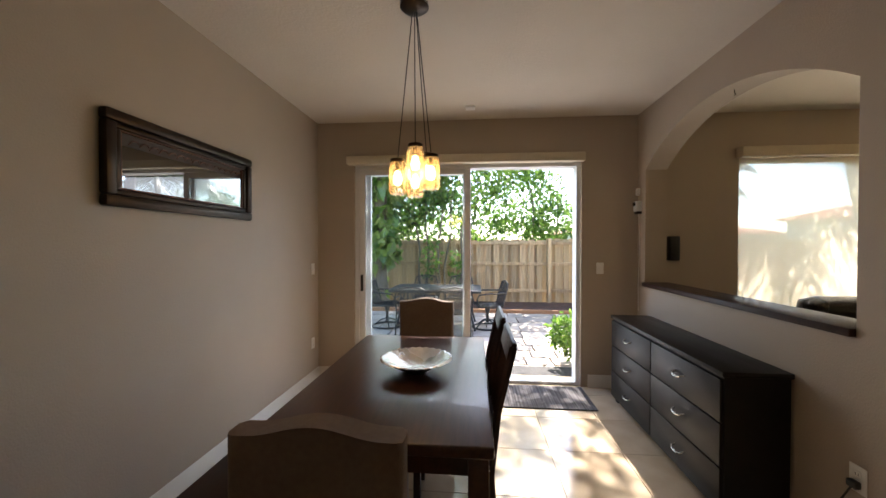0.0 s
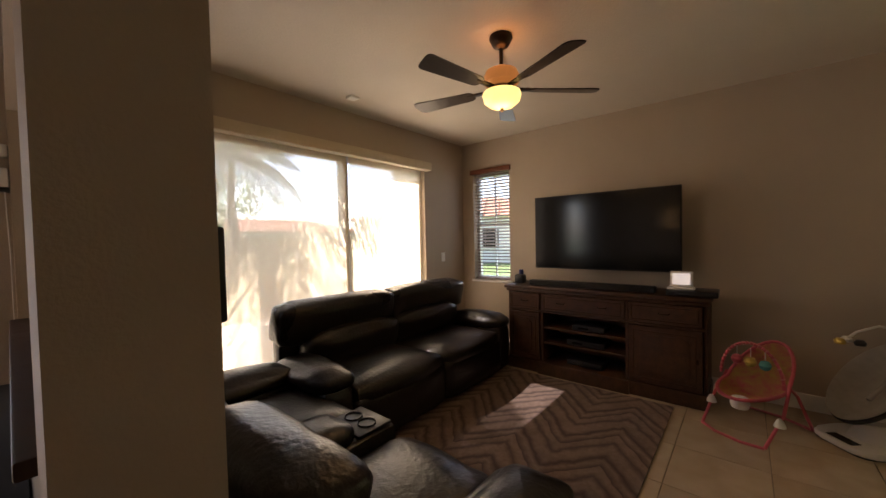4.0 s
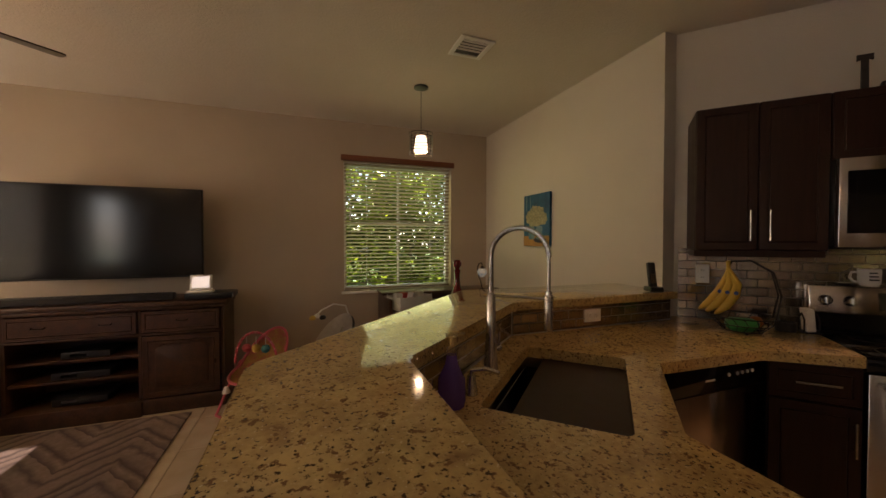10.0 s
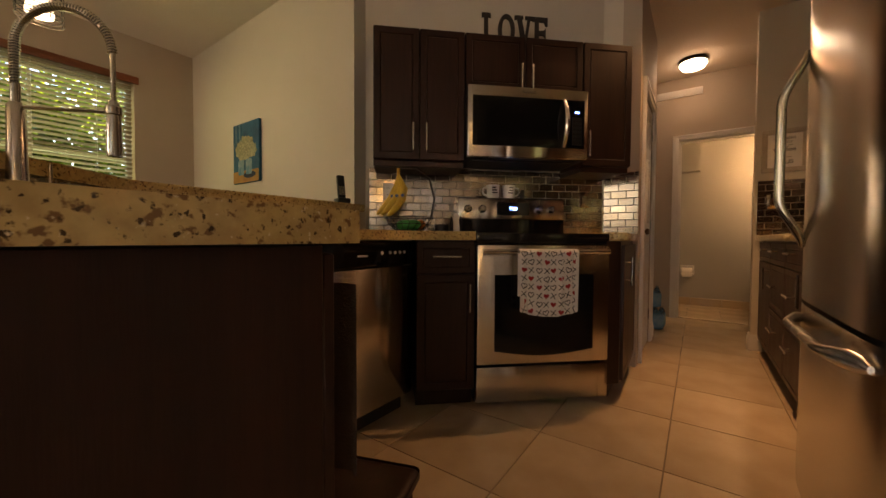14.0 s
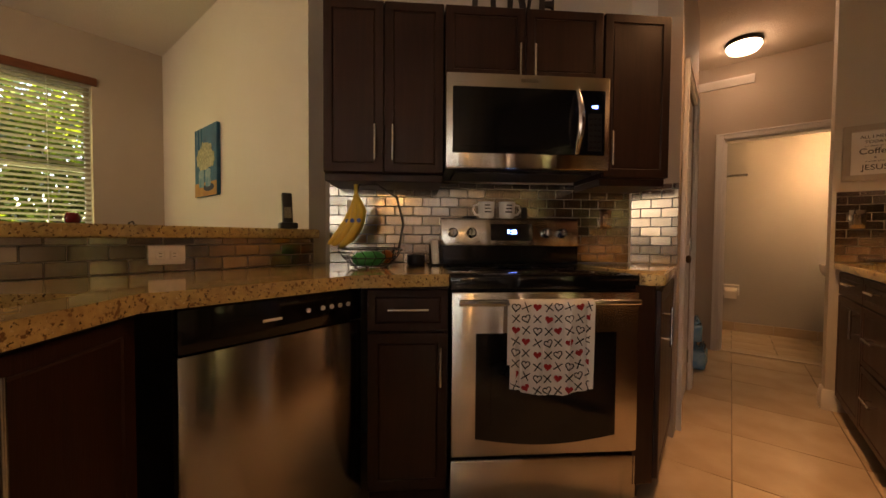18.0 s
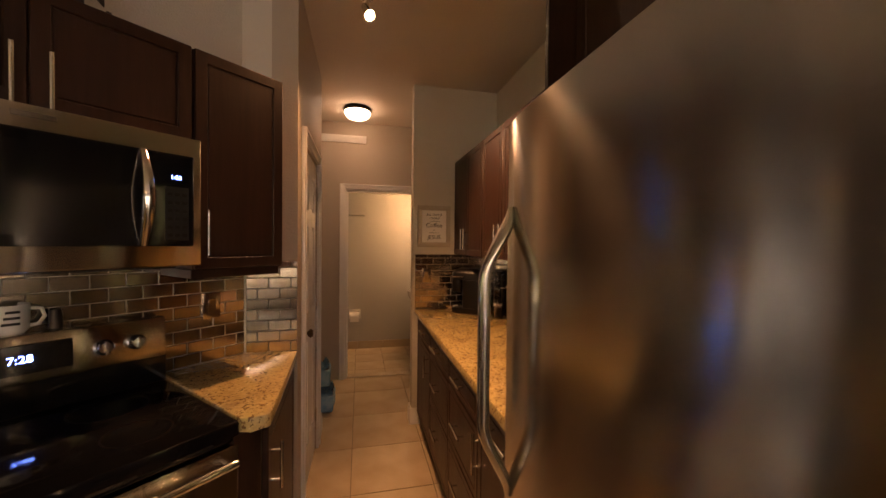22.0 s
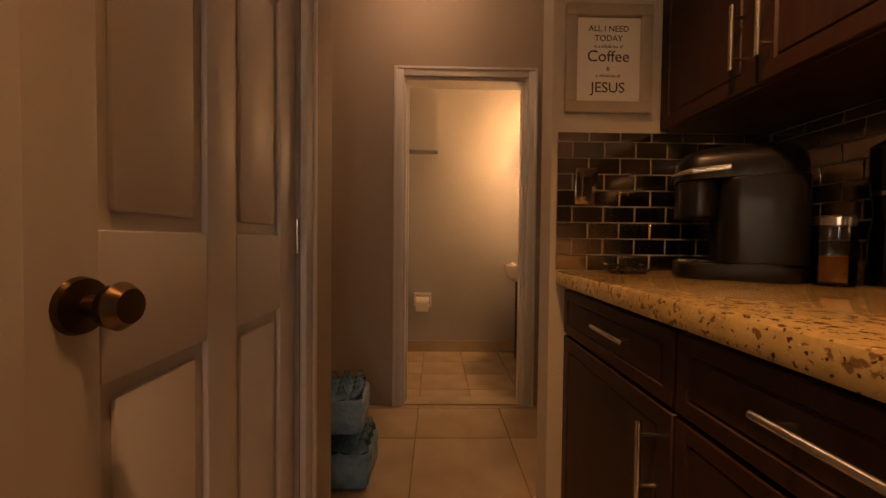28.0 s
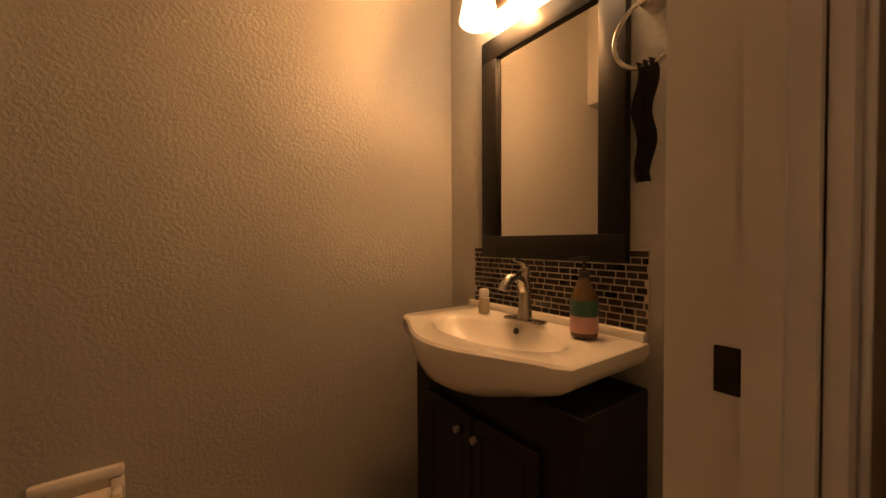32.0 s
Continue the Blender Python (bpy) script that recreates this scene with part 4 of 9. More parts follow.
# leather seats
def recliner(name, label, at, rz, seats, w_arm, w_seat, console=0.0, depth=0.92, tall=0.30, spread=0.0):
    """A reclining sofa that faces -y, x from 0; seats side by side, with a cup console between if asked."""
    s = thing(name, label, "sofa", at, rz)
    total = 2 * w_arm + seats * w_seat + console
    part("base", box(0.03, -depth + 0.10, 0.03, total - 0.03, -0.10, 0.30, 0.02), LEATHER, s)
    x = 0.0
    for k in range(2):
        xa = 0 if k == 0 else total - w_arm
        part("arm", puffed(xa, -depth + 0.04, 0.04, xa + w_arm, -0.16, 0.52, 0.05, 0.015, seed=k * 7), LEATHER, s)
        part("arm_pad", puffed(xa - 0.02, -depth + 0.05, 0.475, xa + w_arm + 0.03, -0.22, 0.615, 0.068, 0.035, wrinkle=0.014, seed=k * 5 + 2), LEATHER, s, "padded leather armrest")
    x = w_arm
    for k in range(seats):
        part("footrest", puffed(x + 0.006, -depth + 0.0, 0.06, x + w_seat - 0.006, -depth + 0.16, 0.40, 0.05, 0.02, seed=k), LEATHER, s)
        part("seat", puffed(x + 0.004, -depth + 0.02, 0.30, x + w_seat - 0.004, -0.22, 0.49, 0.07, 0.035, wrinkle=0.012, seed=k + 11), LEATHER, s)
        bk = turned(puffed(x + 0.004, -0.16, 0.0, x + w_seat - 0.004, 0.08, 0.30, 0.07, 0.03, wrinkle=0.012, seed=k + 21), pose(0, -0.16, 0.46, 12))
        part("lumbar_cushion", bk, LEATHER, s)
        bk = turned(puffed(x + 0.002 - (spread if k == 0 else 0.0), -0.12, 0.0, x + w_seat - 0.002 + (spread if k == seats - 1 else 0.0), 0.10, tall, 0.055, 0.018, wrinkle=0.016, seed=k + 31), pose(0, -0.14, 0.68, 10))
        part("back_cushion", bk, LEATHER, s)
        x += w_seat
        if console and k == 0:
            c = part("console", puffed(x + 0.004, -depth + 0.03, 0.06, x + console - 0.004, -0.16, 0.52, 0.04, 0.0, wrinkle=0.004, seed=3), LEATHER, s, "padded centre console with cup holders")
            part("lid", puffed(x + 0.03, -depth + 0.27, 0.49, x + console - 0.03, -0.22, 0.60, 0.045, 0.018, wrinkle=0.003, seed=5), LEATHER, c)
            pl = part("cup_plate", box(x + 0.03, -depth + 0.05, 0.515, x + console - 0.03, -depth + 0.26, 0.532, 0.006), BLACK, c)
            for q in (-0.055, 0.055):
                part("cup_holder", lathe([(0.040, 0.534), (0.046, 0.540), (0.049, 0.534), (0.038, 0.52), (0.036, 0.44), (0, 0.44)], 24, (x + console / 2 + q, -depth + 0.155)), GLOSS_BLACK, pl)
            x += console
    part("back_panel", box(0.10, -0.10, 0.06, total - 0.10, 0.02, 0.80, 0.03), LEATHER, s)
    for fx in (0.08, total - 0.08):
        for fy in (-depth + 0.15, -0.12):
            part("foot", cyl(0.02, 0.0, 0.04, n=12, at=(fx, fy)), BLACK, s)
    return s


recliner("sofa", "dark brown leather reclining sofa, worn and glossy", (3.18, 3.985, 0), 0, 2, 0.24, 0.92, tall=0.315, spread=0.20)
recliner("loveseat", "dark leather reclining loveseat with a cup-holder console", (2.24, 1.55, 0), 90, 2, 0.24, 0.69, 0.32, 1.02, tall=0.255)

# television and its console
tv = thing("television", "large black flat-screen television on the wall", "television", (5.83, 2.228, 1.51), -90)
part("housing", box(-0.70, -0.035, -0.395, 0.70, 0.0, 0.395, 0.006), BLACK, tv)
part("screen", box(-0.69, -0.038, -0.38, 0.69, -0.0352, 0.385), SCREEN, tv)
part("chin_strip", box(-0.03, -0.0385, -0.392, 0.03, -0.036, -0.385), IRON, tv)
part("wall_mount", box(-0.25, 0.001, -0.2, 0.25, 0.278, 0.2), BLACK, tv)
ks = thing("media_console", "carved brown wooden media console with open shelves", "media console", (5.60, 3.17, 0), -90)
L = 1.84
part("plinth", box(-0.01, -0.03, 0.0, L + 0.01, 0.46, 0.13, 0.012), CARVED, ks)
part("plinth_break", box(0.36, -0.06, 0.0, 1.26, -0.0305, 0.13, 0.010), CARVED, ks)
for a, b in ((0.0, 0.025), (0.385, 0.41), (1.22, 1.245), (L - 0.025, L)):
    part("upright", box(a, 0.0, 0.131, b, 0.44, 0.865, 0.003, 1), CARVED, ks)
part("back", box(0.025, 0.44, 0.131, L - 0.025, 0.455, 0.865), CARVED, ks)
part("top", box(-0.03, -0.05, 0.90, L + 0.03, 0.47, 0.935, 0.010), CARVED, ks)
part("cornice", box(-0.015, -0.03, 0.866, L + 0.015, 0.46, 0.899, 0.010), CARVED, ks)
part("frieze", box(0.0, -0.012, 0.655, L, 0.0, 0.675, 0.004), CARVED, ks)
for a, b in ((0.03, 0.38), (0.41, 1.22), (1.25, L - 0.03)):
    d = part("drawer", door_panel(b - a - 0.006, 0.175, 0.022, 0.028), CARVED, ks, at=(a + 0.003, -0.001, 0.682))
    for hx in ((0.5,) if b - a < 0.7 else (0.25, 0.75)):
        h = part("pull", tube([(-0.04, 0, 0), (-0.035, -0.02, -0.008), (0.035, -0.02, -0.008), (0.04, 0, 0)], 0.005, 8), BRONZE, d, "dark bronze bail pull", at=((b - a) * hx, -0.023, 0.095))
for a, b in ((0.03, 0.38), (1.25, L - 0.03)):
    d = part("door", door_panel(b - a - 0.006, 0.51, 0.022, 0.05), CARVED, ks, at=(a + 0.003, -0.001, 0.138))
    part("panel_moulding", turned(slab(rounded([(0.09, 0.08), (b - a - 0.09, 0.08), (b - a - 0.09, 0.40), (b - a - 0.14, 0.44), (0.14, 0.44), (0.09, 0.40)], 0.02, 2), 0, 0.008, 0.004), Matrix.Rotation(radians(90), 4, 'X')), CARVED, d, at=(0, -0.020, 0))
    part("key_plate", box(-0.008, -0.004, -0.02, 0.008, 0.0, 0.02, 0.002, 1), BRONZE, d, at=(0.03 if a < 1 else b - a - 0.04, -0.0225, 0.26))
for z in (0.32, 0.48):
    part("shelf", box(0.41, 0.02, z, 1.22, 0.44, z + 0.02), CARVED, ks)
for n, z, w, dx in (("disc_player", 0.135, 0.34, 0.66), ("cable_box", 0.341, 0.36, 0.66), ("receiver", 0.501, 0.30, 0.72)):
    t = thing(n, "thin black electronic box on the console shelf", "electronics", (5.64, 3.17 - dx, z), -90)
    part("case", box(-0.01, 0, 0.004, w, 0.26, 0.055, 0.004), BLACK, t)
    part("front_display", box(0.05, -0.003, 0.02, 0.15, -0.0005, 0.04), GLOSS_BLACK, t)
sbar = thing("soundbar", "long low black soundbar under the television", "soundbar", (5.62, 2.93, 0.936), -90)
part("body", box(0.0, 0.0, 0.003, 1.22, 0.09, 0.062, 0.012), BLACK, sbar)
part("grille", box(0.02, -0.003, 0.010, 1.20, -0.0005, 0.056), IRON, sbar)
spk = thing("speaker", "small black desktop speaker with a blue cup behind it", "speaker", (5.72, 3.08, 0.936), -90)
part("case", box(-0.055, -0.05, 0.003, 0.055, 0.05, 0.105, 0.02), BLACK, spk)
cup = thing("blue_canister", "small dark blue canister on the speaker", "canister", (5.72, 3.07, 1.042))
part("body", cyl(0.026, 0, 0.055, n=18, bevel=0.004), mat("dark_blue", (0.02, 0.03, 0.12), 0.3, 0, (0.03, 0.04, 0.15), 5, 0.5), cup)
bx = thing("set_top_box", "flat black box holding a small screen", "electronics", (5.60, 1.60, 0.936), -90)
part("case", box(-0.02, -0.02, 0.003, 0.34, 0.24, 0.05, 0.004), BLACK, bx)
mon = thing("baby_monitor", "small white baby monitor with a lit screen", "baby monitor", (5.66, 1.52, 0.987), -90)
part("base", box(-0.10, -0.04, 0.0, 0.10, 0.05, 0.02, 0.008), WHITE, mon)
part("frame", turned(box(-0.085, -0.01, 0.02, 0.085, 0.01, 0.155, 0.008), pose(0, 0.01, 0, -8)), WHITE, mon)
part("screen", turned(box(-0.065, -0.012, 0.04, 0.065, -0.0105, 0.138), pose(0, 0.01, 0, -8)), mat("lit_screen", (0.8, 0.8, 0.75), 0.4, emit=0.0992, emit_colour=(1.0, 0.95, 0.85)), mon, "lit screen")

# rug with zigzag rows
def rug_material():
    m = mat("rug_pile", (0.29, 0.205, 0.165), 0.95, 0, (0.20, 0.135, 0.105), 40, 1, 0.9, 260)
    nt = m.node_tree
    b = nt.nodes["Principled BSDF"]
    src = b.inputs["Base Color"].links[0].from_socket
    tc, sep = nt.nodes.new("ShaderNodeTexCoord"), nt.nodes.new("ShaderNodeSeparateXYZ")
    nz = nt.nodes.new("ShaderNodeTexNoise")
    nz.inputs["Scale"].default_value, nz.inputs["Detail"].default_value = 9, 4
    nt.links.new(tc.outputs["Object"], sep.inputs[0]), nt.links.new(tc.outputs["Object"], nz.inputs["Vector"])
    def math_node(op, a, b2):
        n = nt.nodes.new("ShaderNodeMath")
        n.operation = op
        for k, v in enumerate((a, b2)):
            if isinstance(v, (int, float)):
                n.inputs[k].default_value = v
            elif v is not None:
                nt.links.new(v, n.inputs[k])
        return n.outputs[0]
    tri = math_node('PINGPONG', sep.outputs[1], 0.30)
    pos = math_node('ADD', sep.outputs[0], math_node('MULTIPLY', tri, 1.15))
    pos = math_node('ADD', pos, math_node('MULTIPLY', nz.outputs[0], 0.10))
    saw = math_node('FRACT', math_node('MULTIPLY', pos, 2.3), None)
    rp = nt.nodes.new("ShaderNodeValToRGB")
    rp.color_ramp.interpolation = 'LINEAR'
    e = rp.color_ramp.elements
    e[0].position, e[0].color = 0.0, (0.15, 0.15, 0.15, 1)
    e[1].position, e[1].color = 0.18, (1, 1, 1, 1)
    for p, c in ((0.30, 0.12), (0.42, 0.85), (0.62, 0.95), (0.74, 0.25), (0.86, 0.9)):
        k = e.new(p)
        k.color = (c, c, c, 1)
    nt.links.new(saw, rp.inputs[0])
    mx = nt.nodes.new("ShaderNodeMix")
    mx.data_type = 'RGBA'
    mx.inputs["A"].default_value = (0.055, 0.032, 0.026, 1)
    nt.links.new(rp.outputs[0], mx.inputs["Factor"]), nt.links.new(src, mx.inputs["B"])
    nt.links.new(mx.outputs["Result"], b.inputs["Base Color"])
    return m


bm = bmesh.new()
NX, NY = 60, 52
RX0, RX1, RY0, RY1 = 3.05, 5.50, 1.555, 3.45
g = [[bm.verts.new((RX0 + (RX1 - RX0) * i / NX, RY0 + (RY1 - RY0) * j / NY, 0.012 + 0.005 * noise.noise((i * 0.9, j * 0.9, 0)))) for i in range(NX + 1)] for j in range(NY + 1)]
for j in range(NY):
    for i in range(NX):
        bm.faces.new((g[j][i], g[j][i + 1], g[j + 1][i + 1], g[j + 1][i]))
r = bmesh.ops.extrude_edge_only(bm, edges=[e for e in bm.edges if e.is_boundary])
for v in r["geom"]:
    if isinstance(v, bmesh.types.BMVert):
        v.co.z = 0.001
single("area_rug", bm, rug_material(), "brown and beige zigzag shag rug", "rug")

# ceiling fan
FX, FY = 4.045, 2.31
fan = thing("ceiling_fan", "dark bronze five-blade ceiling fan with a lit bowl", "ceiling fan", (FX, FY, H))
part("canopy", lathe([(0, -0.001), (0.072, -0.001), (0.075, -0.02), (0.05, -0.065), (0.02, -0.08), (0, -0.08)], 28), BRONZE, fan)
part("downrod", cyl(0.012, -0.21, -0.07, n=12), BRONZE, fan)
part("motor", lathe([(0, -0.20), (0.05, -0.20), (0.10, -0.225), (0.115, -0.26), (0.11, -0.30), (0.07, -0.325), (0, -0.325)], 32), mat("amber_glass_upper", (0.55, 0.24, 0.08), 0.35, 0, (0.42, 0.17, 0.05), 8, 0.5, emit=0.062, emit_colour=(1.0, 0.36, 0.08)), fan, "amber glass upper light")
lt = part("light_kit", lathe([(0, -0.325), (0.075, -0.325), (0.10, -0.345), (0.115, -0.36), (0, -0.36)], 32), BRONZE, fan)
part("bowl", lathe([(0.118, -0.358), (0.125, -0.375), (0.115, -0.415), (0.08, -0.445), (0.03, -0.458), (0, -0.46)], 32), mat("amber_glass", (0.9, 0.66, 0.22), 0.35, 0, (0.8, 0.5, 0.14), 10, 1, emit=0.341, emit_colour=(1.0, 0.74, 0.20)), lt, "amber glass bowl, lit")
part("finial", lathe([(0, -0.485), (0.008, -0.48), (0.014, -0.468), (0.008, -0.459), (0, -0.459)], 14), BRONZE, lt)
BLADE = mat("fan_blade", (0.045, 0.028, 0.02), 0.35, 0, (0.03, 0.019, 0.014), 5, 1, stretch=(1.5, 14, 14))
for ang in (-114, -46, 26, 101, 170):
    m = pose(0, 0, -0.338, 0, 0, ang)
    ir = part("blade_iron", turned(box(0.09, -0.022, -0.006, 0.24, 0.022, 0.004, 0.004), m), BRONZE, fan)
    out = rounded([(0.19, -0.045), (0.635, -0.066), (0.65, 0.066), (0.19, 0.045)], 0.035, 4)
    part("blade", turned(slab(out, -0.003, 0.004, 0.002, 1), m @ pose(0, 0, -0.004, 11)), BLADE, fan)

# caged pendant in the nook
pn = thing("pendant_lamp", "small caged pendant lamp with a ribbed lit shade", "pendant lamp", (4.97, -0.29, H))
part("canopy", lathe([(0, -0.001), (0.062, -0.001), (0.062, -0.012), (0.03, -0.024), (0, -0.024)], 24), BLACK, pn)
part("cord", tube([(0, 0, -0.02), (0, 0, -0.43)], 0.003, 6), BLACK, pn)
part("shade", lathe([(0.035, -0.42), (0.045, -0.43), (0.062, -0.55), (0.058, -0.56), (0, -0.56)], 24), mat("ribbed_shade", (1.0, 0.9, 0.75), 0.4, 0, (0.9, 0.75, 0.5), 30, 1, stretch=(1, 1, 6), emit=0.496, emit_colour=(1.0, 0.80, 0.52)), pn, "glowing white ribbed shade")
cg = part("cage", tube([(0.10 * math.cos(a), 0.10 * math.sin(a), -0.40) for a in np.linspace(0, 2 * math.pi, 29)[:-1]], 0.003, 6, closed=True), IRON, pn, "black wire cage")
for k in range(1, 8):
    z = -0.40 - 0.026 * k
    part("ring", tube([(0.10 * math.cos(a), 0.10 * math.sin(a), z + 0.006 * math.sin(a + k)) for a in np.linspace(0, 2 * math.pi, 29)[:-1]], 0.0028, 6, closed=True), IRON, cg)
for a in (0.3, 1.87, 3.44, 5.0):
    part("wire", tube([(0.0, 0.0, -0.395), (0.10 * math.cos(a), 0.10 * math.sin(a), -0.40), (0.10 * math.cos(a), 0.10 * math.sin(a), -0.59)], 0.003, 6), IRON, cg)


# ceiling vents and sensors
def vent(x0, y0, x1, y1):
    v = thing("ceiling_vent", "white slatted ceiling air vent", "air vent", ((x0 + x1) / 2, (y0 + y1) / 2, H))
    a, b = (x1 - x0) / 2, (y1 - y0) / 2
    fr = box(-a, -b, -0.012, a, -b + 0.035, -0.001, 0.003, 1)
    box(-a, b - 0.035, -0.012, a, b, -0.001, 0.003, 1, fr), box(-a, -b + 0.035, -0.012, -a + 0.035, b - 0.035, -0.001, 0.003, 1, fr), box(a - 0.035, -b + 0.035, -0.012, a, b - 0.035, -0.001, 0.003, 1, fr)
    part("frame", fr, WHITE, v)
    part("backing", box(-a + 0.036, -b + 0.036, -0.004, a - 0.036, b - 0.036, -0.002), BLACK, v)
    n = int((2 * a - 0.08) / 0.034)
    for k in range(n):
        part("slat", box(-0.0065, -b + 0.037, -0.0008, 0.0065, b - 0.037, 0.0008), WHITE, v, at=pose(-a + 0.050 + 0.034 * k, 0, -0.010, 0, 40, 0))


vent(2.90, 2.01, 3.20, 2.28)
vent(4.11, -0.55, 4.36, -0.30)
for x, y in ((0.30, 3.82), (4.0, 3.82)):
    v = thing("ceiling_sensor", "small square cream ceiling sensor", "sensor", (x, y, H))
    part("body", box(-0.045, -0.045, -0.02, 0.045, 0.045, -0.001, 0.006), WHITE, v)


# baby bouncer and swing
PINK = mat("pink_plastic", (0.62, 0.10, 0.14), 0.4, 0, (0.42, 0.08, 0.10), 6, 0.4)
PINKF = mat("pink_fabric", (0.60, 0.13, 0.16), 0.95, 0, (0.58, 0.40, 0.12), 22, 1, 0.4, 120)
GREYF = mat("grey_plush", (0.62, 0.58, 0.52), 0.95, 0, (0.52, 0.48, 0.42), 20, 0.8, 0.4, 150)
bo = thing("baby_bouncer", "pink wire-frame baby bouncer with a toy bar", "baby bouncer", (5.50, 1.04, 0), -118)
bo.scale = (1.0, 1.0, 0.92)
part("leg", tube([(-0.20, -0.28, 0.012), (-0.22, -0.10, 0.22), (-0.20, 0.02, 0.40), (-0.18, 0.16, 0.30), (-0.21, 0.30, 0.012)], 0.011, 8), PINK, bo)
part("leg", tube([(0.20, -0.28, 0.012), (0.22, -0.10, 0.22), (0.20, 0.02, 0.40), (0.18, 0.16, 0.30), (0.21, 0.30, 0.012)], 0.011, 8), PINK, bo)
part("base_bar", tube([(-0.20, -0.28, 0.012), (-0.08, -0.33, 0.012), (0.08, -0.33, 0.012), (0.20, -0.28, 0.012)], 0.011, 8), PINK, bo)
part("base_bar", tube([(-0.21, 0.30, 0.012), (0.0, 0.34, 0.012), (0.21, 0.30, 0.012)], 0.011, 8), PINK, bo)
rim = [(0.19 * math.cos(a), 0.30 * math.sin(a), 0.36 + (0.30 if math.sin(a) > 0 else 0.05) * math.sin(a)) for a in np.linspace(0, 2 * math.pi, 33)[:-1]]
part("seat_rim", tube(rim, 0.013, 8, closed=True), PINK, bo)
bm = bmesh.new()
rows = []
for j in range(8):
    s = 1 - j / 7
    rows.append([bm.verts.new((0.19 * s * math.cos(a), 0.30 * s * math.sin(a), 0.36 + (0.30 if math.sin(a) > 0 else 0.05) * s * math.sin(a) - 0.09 * (1 - s * s))) for a in np.linspace(0, 2 * math.pi, 25)[:-1]] if s > 0 else [bm.verts.new((0, 0, 0.27))])
for p, q in zip(rows, rows[1:]):
    for k in range(24):
        vs = list(dict.fromkeys([p[k], p[(k + 1) % 24], q[(k + 1) % len(q)], q[k % len(q)]]))
        bm.faces.new(vs)
bmesh.ops.solidify(bm, geom=list(bm.faces), thickness=0.02)
part("seat", bm, PINKF, bo, "patterned pink fabric seat")
part("battery_box", lathe([(0, 0.20), (0.05, 0.205), (0.06, 0.24), (0.05, 0.285), (0, 0.29)], 18, (0, -0.18)), WHITE, bo)
tb = [(0.20 * math.cos(a), -0.05, 0.40 + 0.30 * math.sin(a)) for a in np.linspace(0, math.pi, 25)]
bar = part("toy_bar", tube(tb, 0.010, 8), PINK, bo)
for k in range(1, 24):
    part("ring", lathe([(0.008, -0.007), (0.016, 0), (0.008, 0.007)], 10), PINK if k % 2 else mat("pale_pink", (0.62, 0.25, 0.25), 0.5), bar, at=Matrix.Translation(tb[k]) @ Matrix.Rotation(-math.pi * k / 24 + math.pi, 4, 'Y') @ Matrix.Rotation(0, 4, 'X'))
for x, c in ((-0.09, (0.55, 0.10, 0.12)), (0.0, (0.60, 0.42, 0.08)), (0.09, (0.06, 0.30, 0.32))):
    t = part("hanging_toy", lathe([(0, -0.045), (0.028, -0.03), (0.038, 0.0), (0.025, 0.03), (0, 0.04)], 14), mat("toy_%d" % int(x * 100 + 20), c, 0.7, 0, tuple(v * 0.6 for v in c), 12, 1), bar, at=(x, -0.05, 0.55))
    part("cord", tube([(0, 0, 0.03), (0, 0, 0.11)], 0.003, 6), WHITE, t)
for x, y in ((-0.218, -0.14), (0.218, -0.14)):
    part("foot_cover", lathe([(0, 0), (0.034, 0.0), (0.03, 0.02), (0.012, 0.06), (0, 0.06)], 14), WHITE, bo, at=(x, y, 0.15))

sw = thing("baby_swing", "white and grey electric baby swing with a mobile arm", "baby swing", (5.66, 0.44, 0), -140)
sw.scale = (0.9, 0.9, 0.92)
part("base", slab(rounded([(-0.19, -0.27), (0.19, -0.27), (0.24, 0.03), (0.15, 0.20), (-0.15, 0.20), (-0.24, 0.03)], 0.08, 5), 0.012, 0.055, 0.018, 3), WHITE, sw)
part("underside", slab(rounded([(-0.18, -0.26), (0.18, -0.26), (0.23, 0.03), (0.14, 0.19), (-0.14, 0.19), (-0.23, 0.03)], 0.07, 4), 0.001, 0.012), BLACK, sw)
part("control_panel", box(-0.09, -0.25, 0.0555, 0.09, -0.17, 0.059, 0.002, 1), GLOSS_BLACK, sw)
part("pedestal", lathe([(0, 0.055), (0.12, 0.055), (0.10, 0.10), (0.095, 0.17), (0.11, 0.19), (0, 0.20)], 24), WHITE, sw)
ell = [(0.215 * math.cos(a), 0.36 * math.sin(a)) for a in np.linspace(0, 2 * math.pi, 41)[:-1]]
tilt = pose(0, 0.03, 0.46, 46)
part("frame_ring", turned(tube([(x, y, 0.0) for x, y in ell], 0.016, 8, closed=True), tilt), BLACK, sw)
bm = bmesh.new()
rows = []
for j in range(9):
    s = 1 - j / 8
    rows.append([bm.verts.new((x * s * 1.03, y * s * 1.03, 0.035 - 0.10 * (1 - s ** 2.2))) for x, y in ell] if s > 0 else [bm.verts.new((0, 0, -0.065))])
for p, q in zip(rows, rows[1:]):
    for k in range(40):
        bm.faces.new(list(dict.fromkeys([p[k], p[(k + 1) % 40], q[(k + 1) % len(q)], q[k % len(q)]])))
bmesh.ops.solidify(bm, geom=list(bm.faces), thickness=0.03)
part("seat", turned(bm, tilt), GREYF, sw, "grey plush seat")
part("harness", turned(tube([(0, -0.12, -0.045), (0, 0.05, -0.06), (0, 0.22, -0.02)], 0.016, 8), tilt), mat("harness_grey", (0.42, 0.38, 0.32), 0.9), sw)
